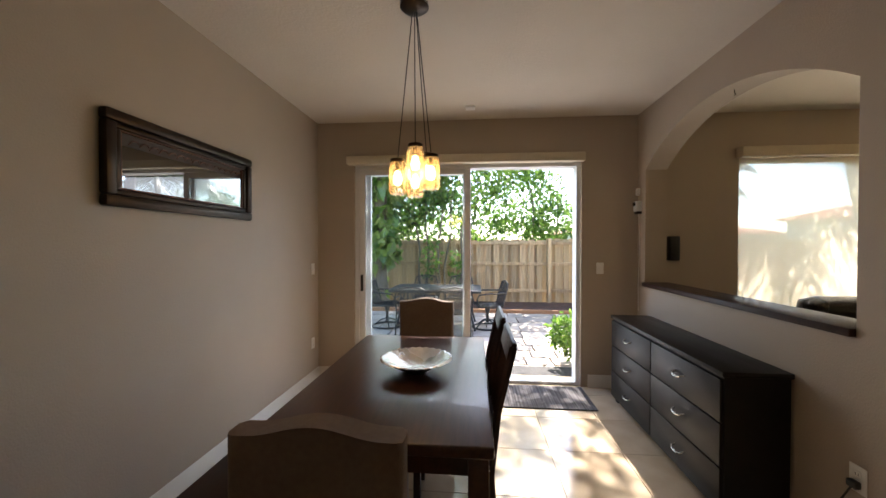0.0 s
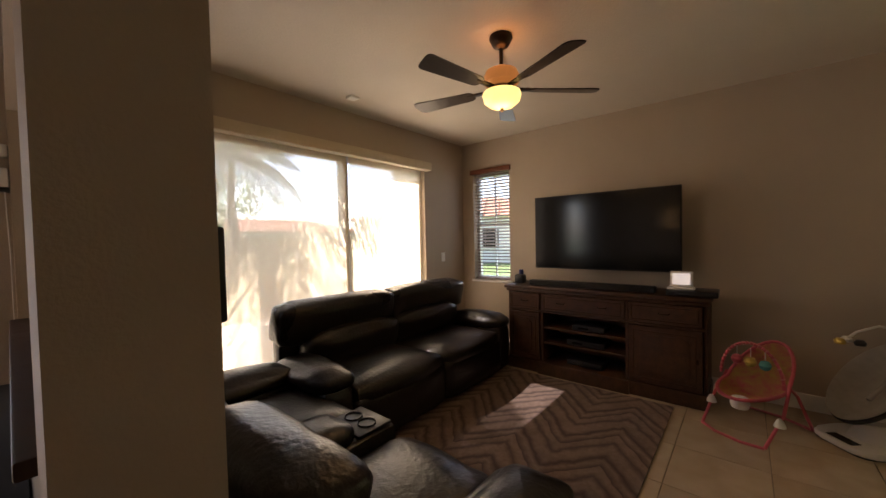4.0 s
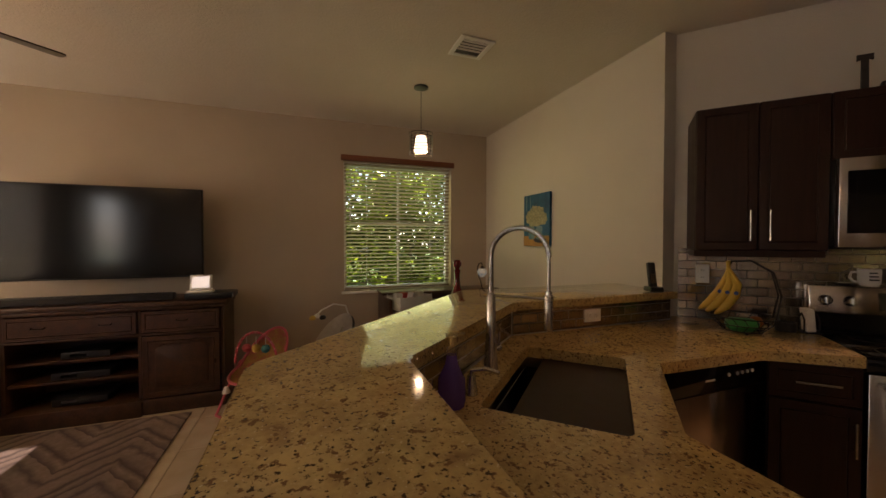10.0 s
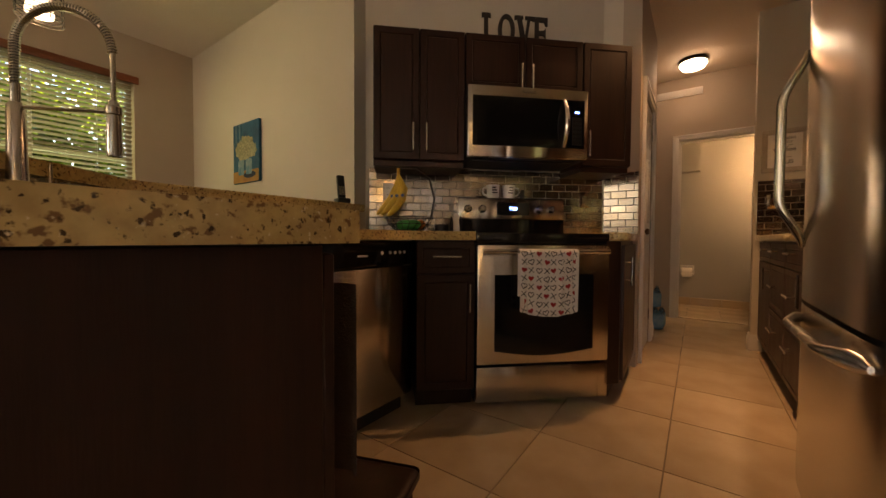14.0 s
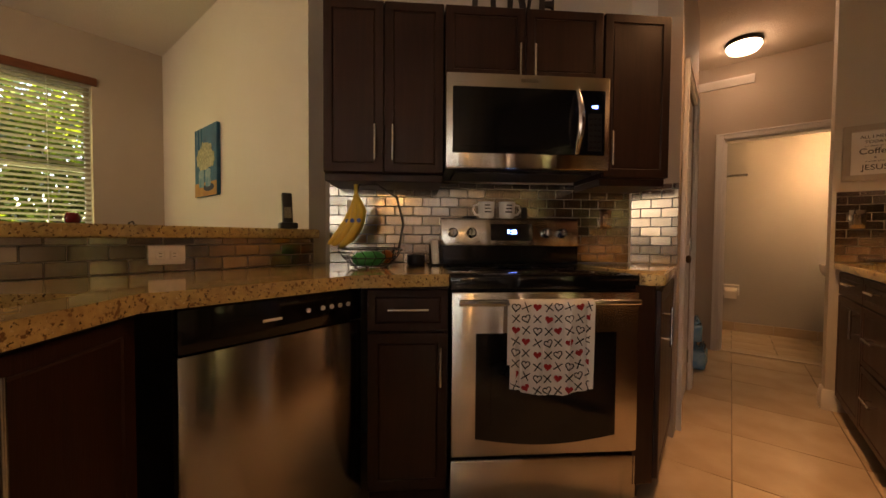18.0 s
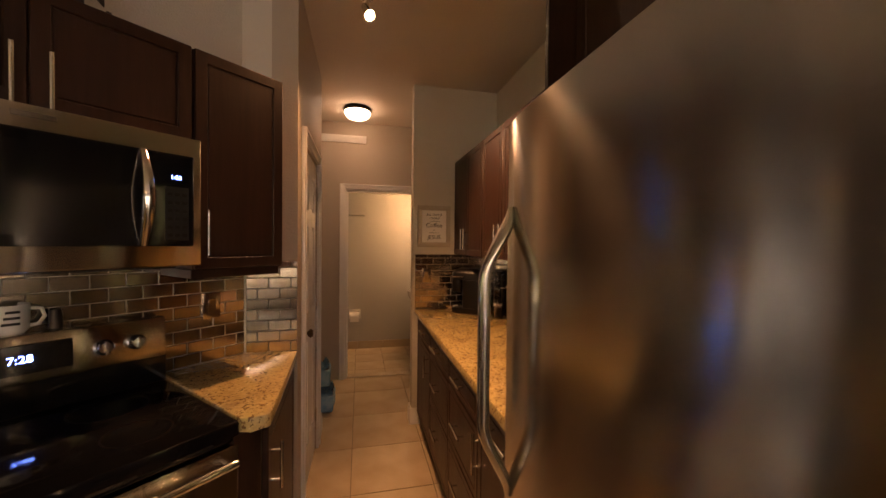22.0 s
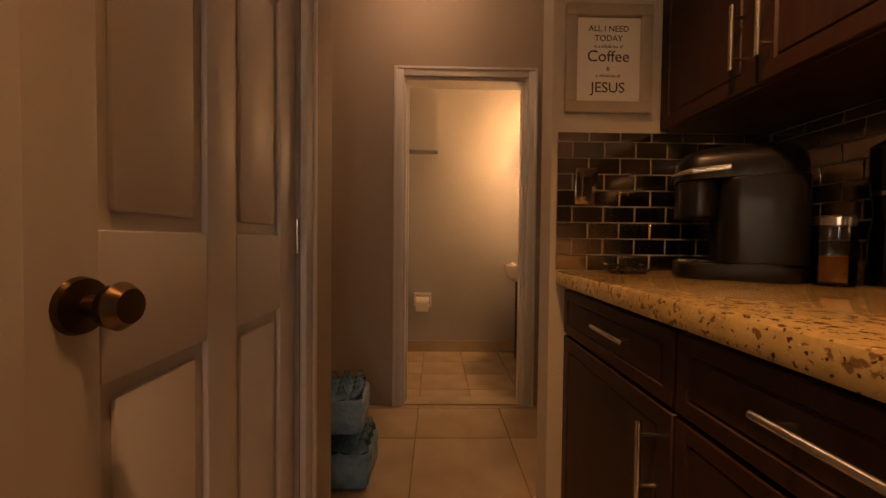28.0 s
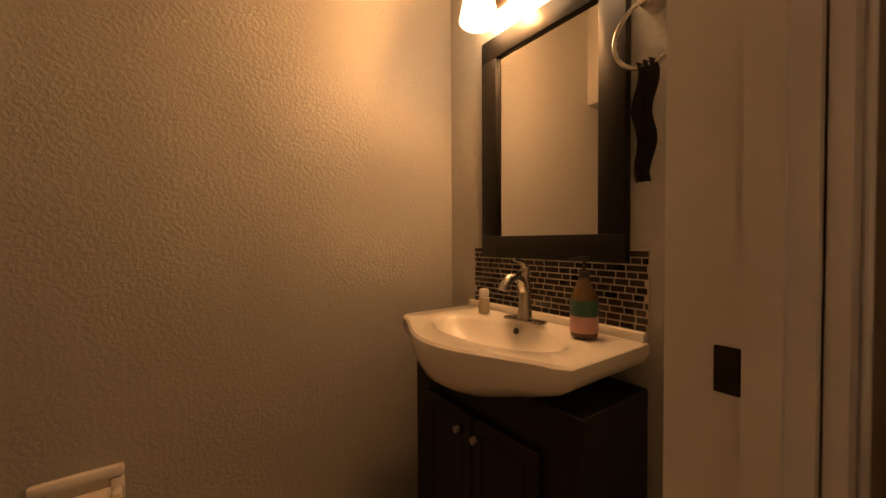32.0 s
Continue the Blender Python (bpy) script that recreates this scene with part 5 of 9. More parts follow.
part("seat_post", tube([(0, 0.02, 0.19), (0, 0.05, 0.30)], 0.05, 12), WHITE, sw)
part("mobile_arm", tube([(0.0, 0.30, 0.70), (0.0, 0.24, 0.84), (-0.02, 0.08, 0.88), (-0.03, -0.08, 0.84), (-0.03, -0.14, 0.80)], 0.009, 8), WHITE, sw)
for k in range(3):
    a = k * 2.1 + 0.4
    part("mobile_toy", lathe([(0, -0.025), (0.03, -0.02), (0.035, 0.0), (0.02, 0.02), (0, 0.022)], 12), (BLACK, WHITE, MATS["toy_20"])[k], sw, at=(-0.03 + 0.06 * math.cos(a), -0.14 + 0.06 * math.sin(a), 0.775))

# desk in the nook, with things on it
dk = thing("desk", "dark wooden corner desk with a raised back shelf", "desk", (0, 0, 0))
part("side_panel", box(5.45, -0.14, 0.001, 6.06, -0.11, 0.86, 0.004), CHERRY, dk)
part("side_panel", box(5.45, -1.48, 0.001, 6.06, -1.45, 0.86, 0.004), CHERRY, dk)
part("desktop", box(5.40, -1.49, 0.722, 6.05, -0.16, 0.750, 0.005), CHERRY, dk)
part("back_panel", box(6.03, -1.449, 0.10, 6.06, -0.141, 0.86, 0.003), CHERRY, dk)
part("top_shelf", box(5.75, -1.49, 0.861, 6.08, -0.10, 0.885, 0.005), CHERRY, dk)
part("lower_shelf", box(5.50, -1.449, 0.40, 6.02, -0.141, 0.42, 0.003), CHERRY, dk)
part("drawer_front", door_panel(0.45, 0.16, 0.02, 0.03), CHERRY, dk, at=pose(5.448, -0.62, 0.55, 0, 0, -90))
ct = thing("corner_table", "dark wooden corner shelf unit under the lamp", "corner table", (0, 0, 0))
part("top", slab(rounded([(4.35, -1.495), (5.39, -1.495), (5.39, -1.02), (5.0, -1.02)], 0.04, 3), 0.862, 0.888, 0.005), CHERRY, ct)
part("body", slab([(4.55, -1.49), (5.38, -1.49), (5.38, -1.06), (5.02, -1.06)], 0.001, 0.86), CHERRY, ct)
bn = thing("storage_bin", "clear plastic bin full of papers and small things", "storage bin", (5.55, -0.34, 0.751), -70)
CLEARP = mat("milky_plastic", (0.50, 0.50, 0.48), 0.3, 0, (0.44, 0.44, 0.42), 9, 0.5)
bm = box(-0.20, -0.13, 0.0, 0.20, 0.13, 0.15, 0.015)
bmesh.ops.delete(bm, geom=[f for f in bm.faces if f.calc_center_median().z > 0.14], context='FACES')
bmesh.ops.solidify(bm, geom=list(bm.faces), thickness=0.004)
part("tub", bm, CLEARP, bn)
for k, c in enumerate(((0.6, 0.58, 0.55), (0.45, 0.05, 0.04), (0.5, 0.5, 0.5), (0.3, 0.25, 0.2), (0.6, 0.55, 0.5))):
    part("packet", turned(box(-0.05, -0.03, 0, 0.05, 0.03, 0.15, 0.006), pose(-0.13 + 0.065 * k, 0.02 * (k % 2), 0.012, 8 * (k % 3) - 8, 6, 20 * k)), mat("packet_%d" % k, c, 0.6), bn)
rb = thing("glass_decanter", "tall dark red glass decanter with a round stopper", "decanter", (5.43, -0.82, 0.751))
REDG = mat("red_glass", (0.16, 0.003, 0.006), 0.06, 0, (0.07, 0.001, 0.003), 5, 0.6, coat=0.5)
part("body", lathe([(0, 0), (0.065, 0), (0.085, 0.02), (0.09, 0.06), (0.068, 0.14), (0.036, 0.22), (0.027, 0.32), (0.036, 0.39), (0.033, 0.39), (0, 0.38)], 28), REDG, rb)
part("stopper", lathe([(0, 0.38), (0.022, 0.39), (0.024, 0.405), (0.042, 0.43), (0.046, 0.46), (0.032, 0.49), (0, 0.50)], 24), REDG, rb)
ml = thing("mosaic_lamp", "small mosaic glass table lamp on a curved stem", "table lamp", (5.55, -1.17, 0.889), 30)
part("base", lathe([(0, 0), (0.065, 0), (0.06, 0.012), (0.025, 0.03), (0, 0.035)], 22), BRONZE, ml)
part("stem", tube([(0, 0, 0.03), (0.02, 0, 0.10), (0.055, 0, 0.18), (0.065, 0, 0.25), (0.045, 0, 0.30), (0.015, 0, 0.31), (0, 0, 0.29)], 0.006, 8), BRONZE, ml)
part("globe", lathe([(0, 0.15), (0.02, 0.155), (0.05, 0.19), (0.055, 0.215), (0.04, 0.245), (0, 0.255)], 20), mat("mosaic_glass", (0.06, 0.25, 0.35), 0.2, 0, (0.65, 0.60, 0.45), 45, 1, emit=0.0186, emit_colour=(0.7, 0.75, 0.7)), ml, "blue and white mosaic globe")
part("cap", lathe([(0.03, 0.245), (0.018, 0.27), (0, 0.285)], 16), BRONZE, ml)

# painting on the nook wall
pt = thing("painting", "unframed canvas of pale flowers in jars on blue", "painting", (4.99, YS + 0.002, 1.645), 180)
part("canvas", box(-0.215, -0.025, -0.258, 0.215, 0.0, 0.258, 0.003, 1), mat("blue_canvas", (0.012, 0.13, 0.24), 0.7, 0, (0.006, 0.055, 0.13), 9, 1, 0.3, 120), pt)
OCHRE, CREAM, GLASSY = mat("ochre_paint", (0.45, 0.24, 0.06), 0.7, 0, (0.30, 0.12, 0.03), 10, 1, 0.3, 100), mat("cream_paint", (0.46, 0.42, 0.25), 0.7, 0, (0.20, 0.20, 0.11), 40, 1, 0.5, 90), mat("pale_blue_paint", (0.06, 0.20, 0.30), 0.7, 0, (0.26, 0.36, 0.40), 28, 1, 0.3, 90)
part("table_patch", box(-0.212, -0.0275, -0.256, 0.212, -0.0252, -0.155), OCHRE, pt)
for k, (x, z, r) in enumerate(((-0.10, 0.03, 0.07), (-0.03, 0.07, 0.075), (0.06, 0.05, 0.08), (0.12, 0.01, 0.06), (-0.06, -0.01, 0.06), (0.03, -0.01, 0.06))):
    part("blossom", turned(slab([(r * (1 + 0.12 * math.sin(7 * a + k)) * math.cos(a), r * (1 + 0.12 * math.sin(7 * a + k)) * math.sin(a)) for a in np.linspace(0, 2 * math.pi, 29)[:-1]], 0, 0.0015 + 0.0003 * k), Matrix.Rotation(radians(90), 4, 'X')), CREAM, pt, at=(x, -0.0255, z))
for x in (-0.07, 0.06):
    part("jar", turned(slab(rounded([(-0.05, -0.07), (0.05, -0.07), (0.05, 0.06), (-0.05, 0.06)], 0.02, 3), 0, 0.0015), Matrix.Rotation(radians(90), 4, 'X')), GLASSY, pt, at=(x, -0.028, -0.12))

for k in range(5):
    part("drape_fold", tube([(-0.19 + 0.03 * k, -0.0255, 0.256), (-0.195 + 0.034 * k, -0.0255, 0.10)], 0.0035, 5), MATS["pale_blue_paint"] if k % 2 else MATS["blue_canvas"], pt)
for k in range(26):
    a = k * 2.4
    r = 0.012 + 0.016 * (k % 3) / 2
    part("petal", lathe([(0, 0.0012), (r * 0.6, 0.001), (r, 0)], 9), CREAM, pt, at=pose(0.125 * math.sqrt(k / 26) * math.cos(a) + 0.01, -0.0276, 0.035 + 0.075 * math.sqrt(k / 26) * math.sin(a), 90))
part("shadow_patch", turned(slab([(0.10 * math.cos(a), 0.028 * math.sin(a)) for a in np.linspace(0, 2 * math.pi, 25)[:-1]], 0, 0.001), Matrix.Rotation(radians(90), 4, 'X')), mat("dark_blue_paint", (0.01, 0.02, 0.05), 0.7), pt, at=(0.07, -0.0277, -0.195))

# switches and outlets
def plate(name, label, at, rz, kind, cover=None):
    p = thing(name, label, name.replace("_", " "), at, rz)
    part("plate", box(-0.036, -0.006, -0.058, 0.036, -0.0005, 0.058, 0.003), cover or WHITE, p)
    if kind == "switch":
        part("rocker", turned(box(-0.016, -0.010, -0.032, 0.016, -0.006, 0.032, 0.002, 1), pose(0, 0, 0, 4)), cover or WHITE, p)
    else:
        for z in (-0.022, 0.022):
            s = part("socket", box(-0.017, -0.0085, z - 0.014, 0.017, -0.0062, z + 0.014, 0.003, 1), WHITE, p)
            for x in (-0.006, 0.006):
                part("slot", box(x - 0.0012, -0.0092, z - 0.005, x + 0.0012, -0.0086, z + 0.005), BLACK, s)
    return p


plate("light_switch", "white rocker light switch on the wall", (1.615, YN, 1.22), 0, "switch")
plate("light_switch", "white rocker light switch beside the shades", (5.645, YN, 1.226), 0, "switch")
plate("light_switch", "white rocker light switch near the door", (XW, 4.03, 1.20), 90, "switch")
plate("wall_outlet", "white wall outlet near the floor", (XW, 4.03, 0.42), 90, "outlet")
plate("wall_outlet", "white wall outlet beside the console", (XE, 3.62, 0.40), -90, "outlet")
plate("wall_outlet", "white wall outlet with a plug and cable", (XA, 2.04, 0.46), -90, "outlet")
cb = thing("power_cable", "thin black cable hanging from the outlet", "cable", (0, 0, 0))
part("plug", box(1.945, 2.02, 0.425, 1.972, 2.06, 0.455, 0.004), BLACK, cb)
part("lead", tube([(1.95, 2.04, 0.43), (1.93, 2.06, 0.36), (1.945, 2.10, 0.22), (1.95, 2.08, 0.08), (1.94, 2.16, 0.03)], 0.004, 6), BLACK, cb)
cb = thing("power_cable", "tangle of black cables behind the console", "cable", (0, 0, 0))
part("lead", tube([(5.95, 3.30, 0.30), (5.80, 3.32, 0.10), (5.72, 3.40, 0.02), (5.66, 3.48, 0.012), (5.75, 3.52, 0.015), (5.85, 3.42, 0.03), (5.78, 3.34, 0.05)], 0.006, 6), BLACK, cb)
ws = thing("wall_speaker", "small black wall-mounted speaker", "speaker", (2.295, YN, 1.425), 0)
part("case", box(-0.05, -0.09, -0.12, 0.05, -0.012, 0.12, 0.012), BLACK, ws)
part("bracket", box(-0.015, -0.013, -0.03, 0.015, -0.001, 0.03), BLACK, ws)

# ---- dining room ----
ap = thing("alarm_panel", "small black wall touch panel", "control panel", (XA2, 1.87, 1.415), 90)
part("housing", box(-0.07, -0.03, -0.085, 0.07, -0.001, 0.085, 0.006), BLACK, ap)
part("screen", box(-0.055, -0.0325, -0.07, 0.055, -0.0305, 0.07), GLOSS_BLACK, ap)
lean = thing("leaning_board", "brown wooden board leaning behind the loveseat", "board", (2.42, 3.96, 0), 0)
part("board", turned(box(-0.19, -0.012, 0.0, 0.19, 0.012, 0.86, 0.006), pose(0, 0, 0, -9)), REDWOOD, lean)

# sliding door
sd = thing("sliding_door", "white aluminium sliding glass door to the patio", "sliding door", (0, YN, 0), kind="structure")
x0, x1, zt = SLIDER[0], SLIDER[1], SLIDER[3]
fr = box(x0, 0.04, 0, x0 + 0.04, 0.18, zt)
box(x1 - 0.04, 0.04, 0, x1, 0.18, zt, bm=fr), box(x0 + 0.04, 0.04, zt - 0.04, x1 - 0.04, 0.18, zt, bm=fr), box(x0 + 0.04, 0.04, 0.001, x1 - 0.04, 0.18, 0.03, bm=fr)
part("door_frame", fr, ALU, sd)
xm = 0.262
for a, b, y in ((x0 + 0.041, xm + 0.04, 0.075), (x0 + 0.09, xm + 0.02, 0.13)):
    st = box(a, y - 0.02, 0.031, a + 0.065, y + 0.02, zt - 0.041, 0.003, 1)
    box(b - 0.065, y - 0.02, 0.031, b, y + 0.02, zt - 0.041, 0.003, 1, st), box(a + 0.065, y - 0.02, 0.031, b - 0.065, y + 0.02, 0.10, bm=st), box(a + 0.065, y - 0.02, zt - 0.10, b - 0.065, y + 0.02, zt - 0.041, bm=st)
    lf = part("leaf", st, ALU, sd)
    part("pane", box(a + 0.066, y - 0.003, 0.101, b - 0.066, y + 0.003, zt - 0.101), PANE, lf).visible_shadow = False
    part("handle", box(a + 0.018 if y < 0.1 else b - 0.046, y - 0.045, 0.95, a + 0.046 if y < 0.1 else b - 0.018, y - 0.021, 1.13, 0.008), BLACK, lf, "black pull handle")
single("door_valance", box(-1.0, YN - 0.10, 2.30, 1.44, YN - 0.002, 2.385, 0.006), MATS["valance_cloth"], "cream fabric-covered valance box above the sliding door", "valance")

# table, chairs and what is on the table
tb = thing("dining_table", "dark cherry wooden dining table with a satin top", "table", (-0.04, 2.38, 0))
part("tabletop", box(-0.455, -0.76, 0.705, 0.455, 0.76, 0.75, 0.008, 3), CHERRY, tb)
ap = box(-0.40, -0.70, 0.61, 0.40, -0.675, 0.704)
box(-0.40, 0.675, 0.61, 0.40, 0.70, 0.704, bm=ap), box(-0.40, -0.674, 0.61, -0.375, 0.674, 0.704, bm=ap), box(0.375, -0.674, 0.61, 0.40, 0.674, 0.704, bm=ap)
part("apron", ap, CHERRY, tb)
leg = None
for x in (-0.40, 0.40):
    for y in (-0.70, 0.70):
        if leg is None:
            leg = part("leg", box(-0.038, -0.038, 0.0, 0.038, 0.038, 0.704, 0.004), CHERRY, tb, at=(x, y, 0))
        else:
            twin(leg, tb, (x, y, 0))
bw = thing("bowl", "wide scalloped hammered silver bowl on the table", "bowl", (0.02, 2.36, 0.751))
bm = bmesh.new()
rings = []
for rr, z in ((0.06, 0.0), (0.065, 0.006), (0.11, 0.03), (0.16, 0.055), (0.195, 0.072), (0.20, 0.075), (0.19, 0.079), (0.155, 0.063), (0.105, 0.038), (0.06, 0.014), (0.0, 0.012)):
    if rr == 0:
        rings.append([bm.verts.new((0, 0, z))])
    else:
        k = max(0, (rr - 0.06) / 0.14)
        rings.append([bm.verts.new(((rr + 0.004 * k * math.sin(28 * a)) * math.cos(a), (rr + 0.004 * k * math.sin(28 * a)) * math.sin(a), z + 0.003 * k * math.sin(28 * a))) for a in np.linspace(0, 2 * math.pi, 113)[:-1]])
for p, q in zip(rings, rings[1:]):
    for k in range(112):
        bm.faces.new(list(dict.fromkeys([p[k], p[(k + 1) % 112], q[(k + 1) % len(q)], q[k % len(q)]])))
bm.faces.new(rings[0][::-1])
part("dish", bm, mat("hammered_silver", (0.70, 0.66, 0.62), 0.28, 1.0, (0.58, 0.54, 0.50), 20, 0.6, 0.5, 40), bw)


def parson_chair(at, rz, label):
    c = thing("parson_chair", label, "chair", at, rz, "upholstered chairs at the table ends")
    bm = bmesh.new()
    pts = [(-0.225 + 0.45 * k / 24, 0.985 + 0.028 * (0.5 + 0.5 * math.cos(math.pi * min(1, abs(2 * k / 24 - 1) * 1.25)))) for k in range(25)]
    out = [(-0.225, 0.46)] + pts + [(0.225, 0.46)]
    slab([(x, z) for x, z in out], -0.045, 0.035, 0.02, 3, bm)
    part("backrest", turned(bm, pose(0, 0.0, 0, 90) if False else Matrix(((1, 0, 0, 0), (0, 0, -1, 0), (0, 1, 0, 0), (0, 0, 0, 1)))), FABRIC, c, "tan tufted fabric backrest")
    for k in range(3):
        for j in range(2):
            part("button", lathe([(0, -0.004), (0.010, -0.003), (0.008, 0.004), (0, 0.006)], 10), FABRIC, c, at=pose(-0.12 + 0.12 * k, -0.037, 0.66 + 0.16 * j, 90))
    part("seat", puffed(-0.235, -0.47, 0.36, 0.235, 0.0, 0.475, 0.035, 0.015, wrinkle=0.002), FABRIC, c)
    for x in (-0.20, 0.20):
        for y in (-0.43, 0.01):
            part("leg", box(x - 0.02, y - 0.02, 0.0, x + 0.02, y + 0.02, 0.37, 0.003, 1), ESPRESSO, c)
    return c


parson_chair((-0.05, 1.245, 0), 180, "tan upholstered dining chair with a dark frame, back to the room")
parson_chair((-0.055, 3.36, 0), 0, "tan button-tufted dining chair facing the table")


def slat_chair(at, rz, label):
    c = thing("dining_chair", label, "chair", at, rz, "wooden chairs along the table")
    for x in (-0.20, 0.20):
        part("back_post", tube([(x, 0.02, 0.0), (x, 0.0, 0.42), (x, 0.03, 0.70), (x, 0.10, 1.00)], 0.019, 6), ESPRESSO, c)
        part("leg", box(x - 0.019, -0.42, 0.0, x + 0.019, -0.38, 0.43, 0.003, 1), ESPRESSO, c)
    part("top_rail", turned(box(-0.215, -0.013, -0.05, 0.215, 0.013, 0.05, 0.01), pose(0, 0.092, 0.97, -14)), ESPRESSO, c)
    part("lower_rail", turned(box(-0.19, -0.010, -0.02, 0.19, 0.010, 0.02, 0.004), pose(0, 0.02, 0.60, -10)), ESPRESSO, c)
    for k in range(5):
        x = -0.13 + 0.065 * k
        part("slat", tube([(x, 0.022, 0.61), (x, 0.055, 0.78), (x, 0.088, 0.93)], 0.010, 6), ESPRESSO, c)
    part("seat", box(-0.22, -0.43, 0.43, 0.22, 0.02, 0.465, 0.012), ESPRESSO, c)
    part("seat_pad", puffed(-0.20, -0.42, 0.462, 0.20, -0.01, 0.50, 0.015, 0.008, wrinkle=0.0), LEATHER, c, "dark leather pad")
    for x in (-0.20, 0.20):
        part("stretcher", box(x - 0.01, -0.38, 0.18, x + 0.01, 0.0, 0.21), ESPRESSO, c)
    return c


slat_chair((0.42, 2.78, 0), -90, "dark wooden slat-back dining chair pushed to the table")
slat_chair((0.42, 2.20, 0), -90, "dark wooden slat-back dining chair beside the bowl")
bench = thing("bench", "low dark wooden bench along the wall side", "bench", (-0.66, 2.2, 0))
part("seat", box(-0.17, -0.62, 0.42, 0.17, 0.62, 0.46, 0.008), ESPRESSO, bench)
for x in (-0.13, 0.13):
    for y in (-0.55, 0.55):
        part("leg", box(x - 0.025, y - 0.025, 0, x + 0.025, y + 0.025, 0.419, 0.003, 1), ESPRESSO, bench)

# six-drawer dresser
dr = thing("dresser", "black wooden six-drawer dresser with silver pulls", "dresser", (1.645, 3.88, 0), -90)
DW, DD, DH = 1.52, 0.33, 0.80
part("carcass", box(0.0, 0.0, 0.04, DW, DD - 0.005, DH - 0.03, 0.003, 1), BLACKWOOD, dr)
part("top", box(-0.015, -0.02, DH - 0.029, DW + 0.015, DD, DH, 0.006), BLACKWOOD, dr)
for fx in (0.05, DW - 0.05):
    for fy in (0.04, DD - 0.05):
        part("foot", box(fx - 0.025, fy - 0.025, 0, fx + 0.025, fy + 0.025, 0.04), BLACKWOOD, dr)
for c in range(2):
    for r in range(3):
        d = part("drawer", box(0, -0.018, 0, DW / 2 - 0.012, 0, 0.228, 0.004), BLACKWOOD, dr, at=(0.008 + c * (DW / 2 - 0.002), -0.001, 0.055 + r * 0.236))
        hx = DW / 4 - 0.006
        part("pull", tube([(hx - 0.05, -0.018, 0.13), (hx - 0.045, -0.04, 0.122), (hx - 0.02, -0.048, 0.113), (hx + 0.02, -0.048, 0.113), (hx + 0.045, -0.04, 0.122), (hx + 0.05, -0.018, 0.13)], 0.006, 8), NICKEL, d, "silver bail pull")

# framed panorama on the west wall
pf = thing("framed_picture", "long dark carved frame with a glazed picture", "picture", (XW + 0.002, 2.39, 1.858), 90)
WPIC, HPIC = 1.075, 0.45
def ring_frame(w, h, t, d0, d1, bevel=0.004):
    bm = box(-w / 2, -d1, h / 2 - t, w / 2, -d0, h / 2, bevel, 2)
    box(-w / 2, -d1, -h / 2, w / 2, -d0, -h / 2 + t, bevel, 2, bm)
    box(-w / 2, -d1, -h / 2 + t, -w / 2 + t, -d0, h / 2 - t, bevel, 2, bm)
    box(w / 2 - t, -d1, -h / 2 + t, w / 2, -d0, h / 2 - t, bevel, 2, bm)
    return bm
COPPER = mat("aged_copper", (0.17, 0.075, 0.04), 0.4, 0.5, (0.07, 0.03, 0.018), 12, 1, 0.3, 60)
part("frame", ring_frame(WPIC, HPIC, 0.055, 0.0, 0.045, 0.012), BRONZE, pf)
part("bead_moulding", ring_frame(WPIC - 0.11, HPIC - 0.11, 0.028, 0.0, 0.032, 0.008), BRONZE, pf)
part("inner_liner", ring_frame(WPIC - 0.166, HPIC - 0.166, 0.010, 0.0, 0.024, 0.003), COPPER, pf, "copper inner liner")
part("mount", box(-WPIC / 2 + 0.09, -0.010, -HPIC / 2 + 0.09, WPIC / 2 - 0.09, -0.004, HPIC / 2 - 0.09), mat("dark_mount", (0.035, 0.026, 0.02), 0.6, 0, (0.06, 0.035, 0.022), 16, 1), pf)
for k in range(15):
    x = -0.40 + 0.057 * k
    part("leaf_scroll", tube([(x, -0.012, 0.085 + 0.0 * k), (x + 0.02, -0.013, 0.105), (x + 0.045, -0.013, 0.108), (x + 0.055, -0.012, 0.095)], [0.003, 0.005, 0.004, 0.002], 6), COPPER, pf)
mir = bpy.data.materials.new("picture_glass")
mir.use_nodes = True
mir.node_tree.nodes["Principled BSDF"].inputs["Base Color"].default_value = (0.02, 0.022, 0.024, 1)
mir.node_tree.nodes["Principled BSDF"].inputs["Roughness"].default_value = 0.02
mir.node_tree.nodes["Principled BSDF"].inputs["Specular IOR Level"].default_value = 1.0
mir.node_tree.nodes["Principled BSDF"].inputs["IOR"].default_value = 2.2
part("picture_glass", box(-WPIC / 2 + 0.092, -0.0165, -HPIC / 2 + 0.092, WPIC / 2 - 0.092, -0.014, 0.07), mir, pf, "reflecting glass")

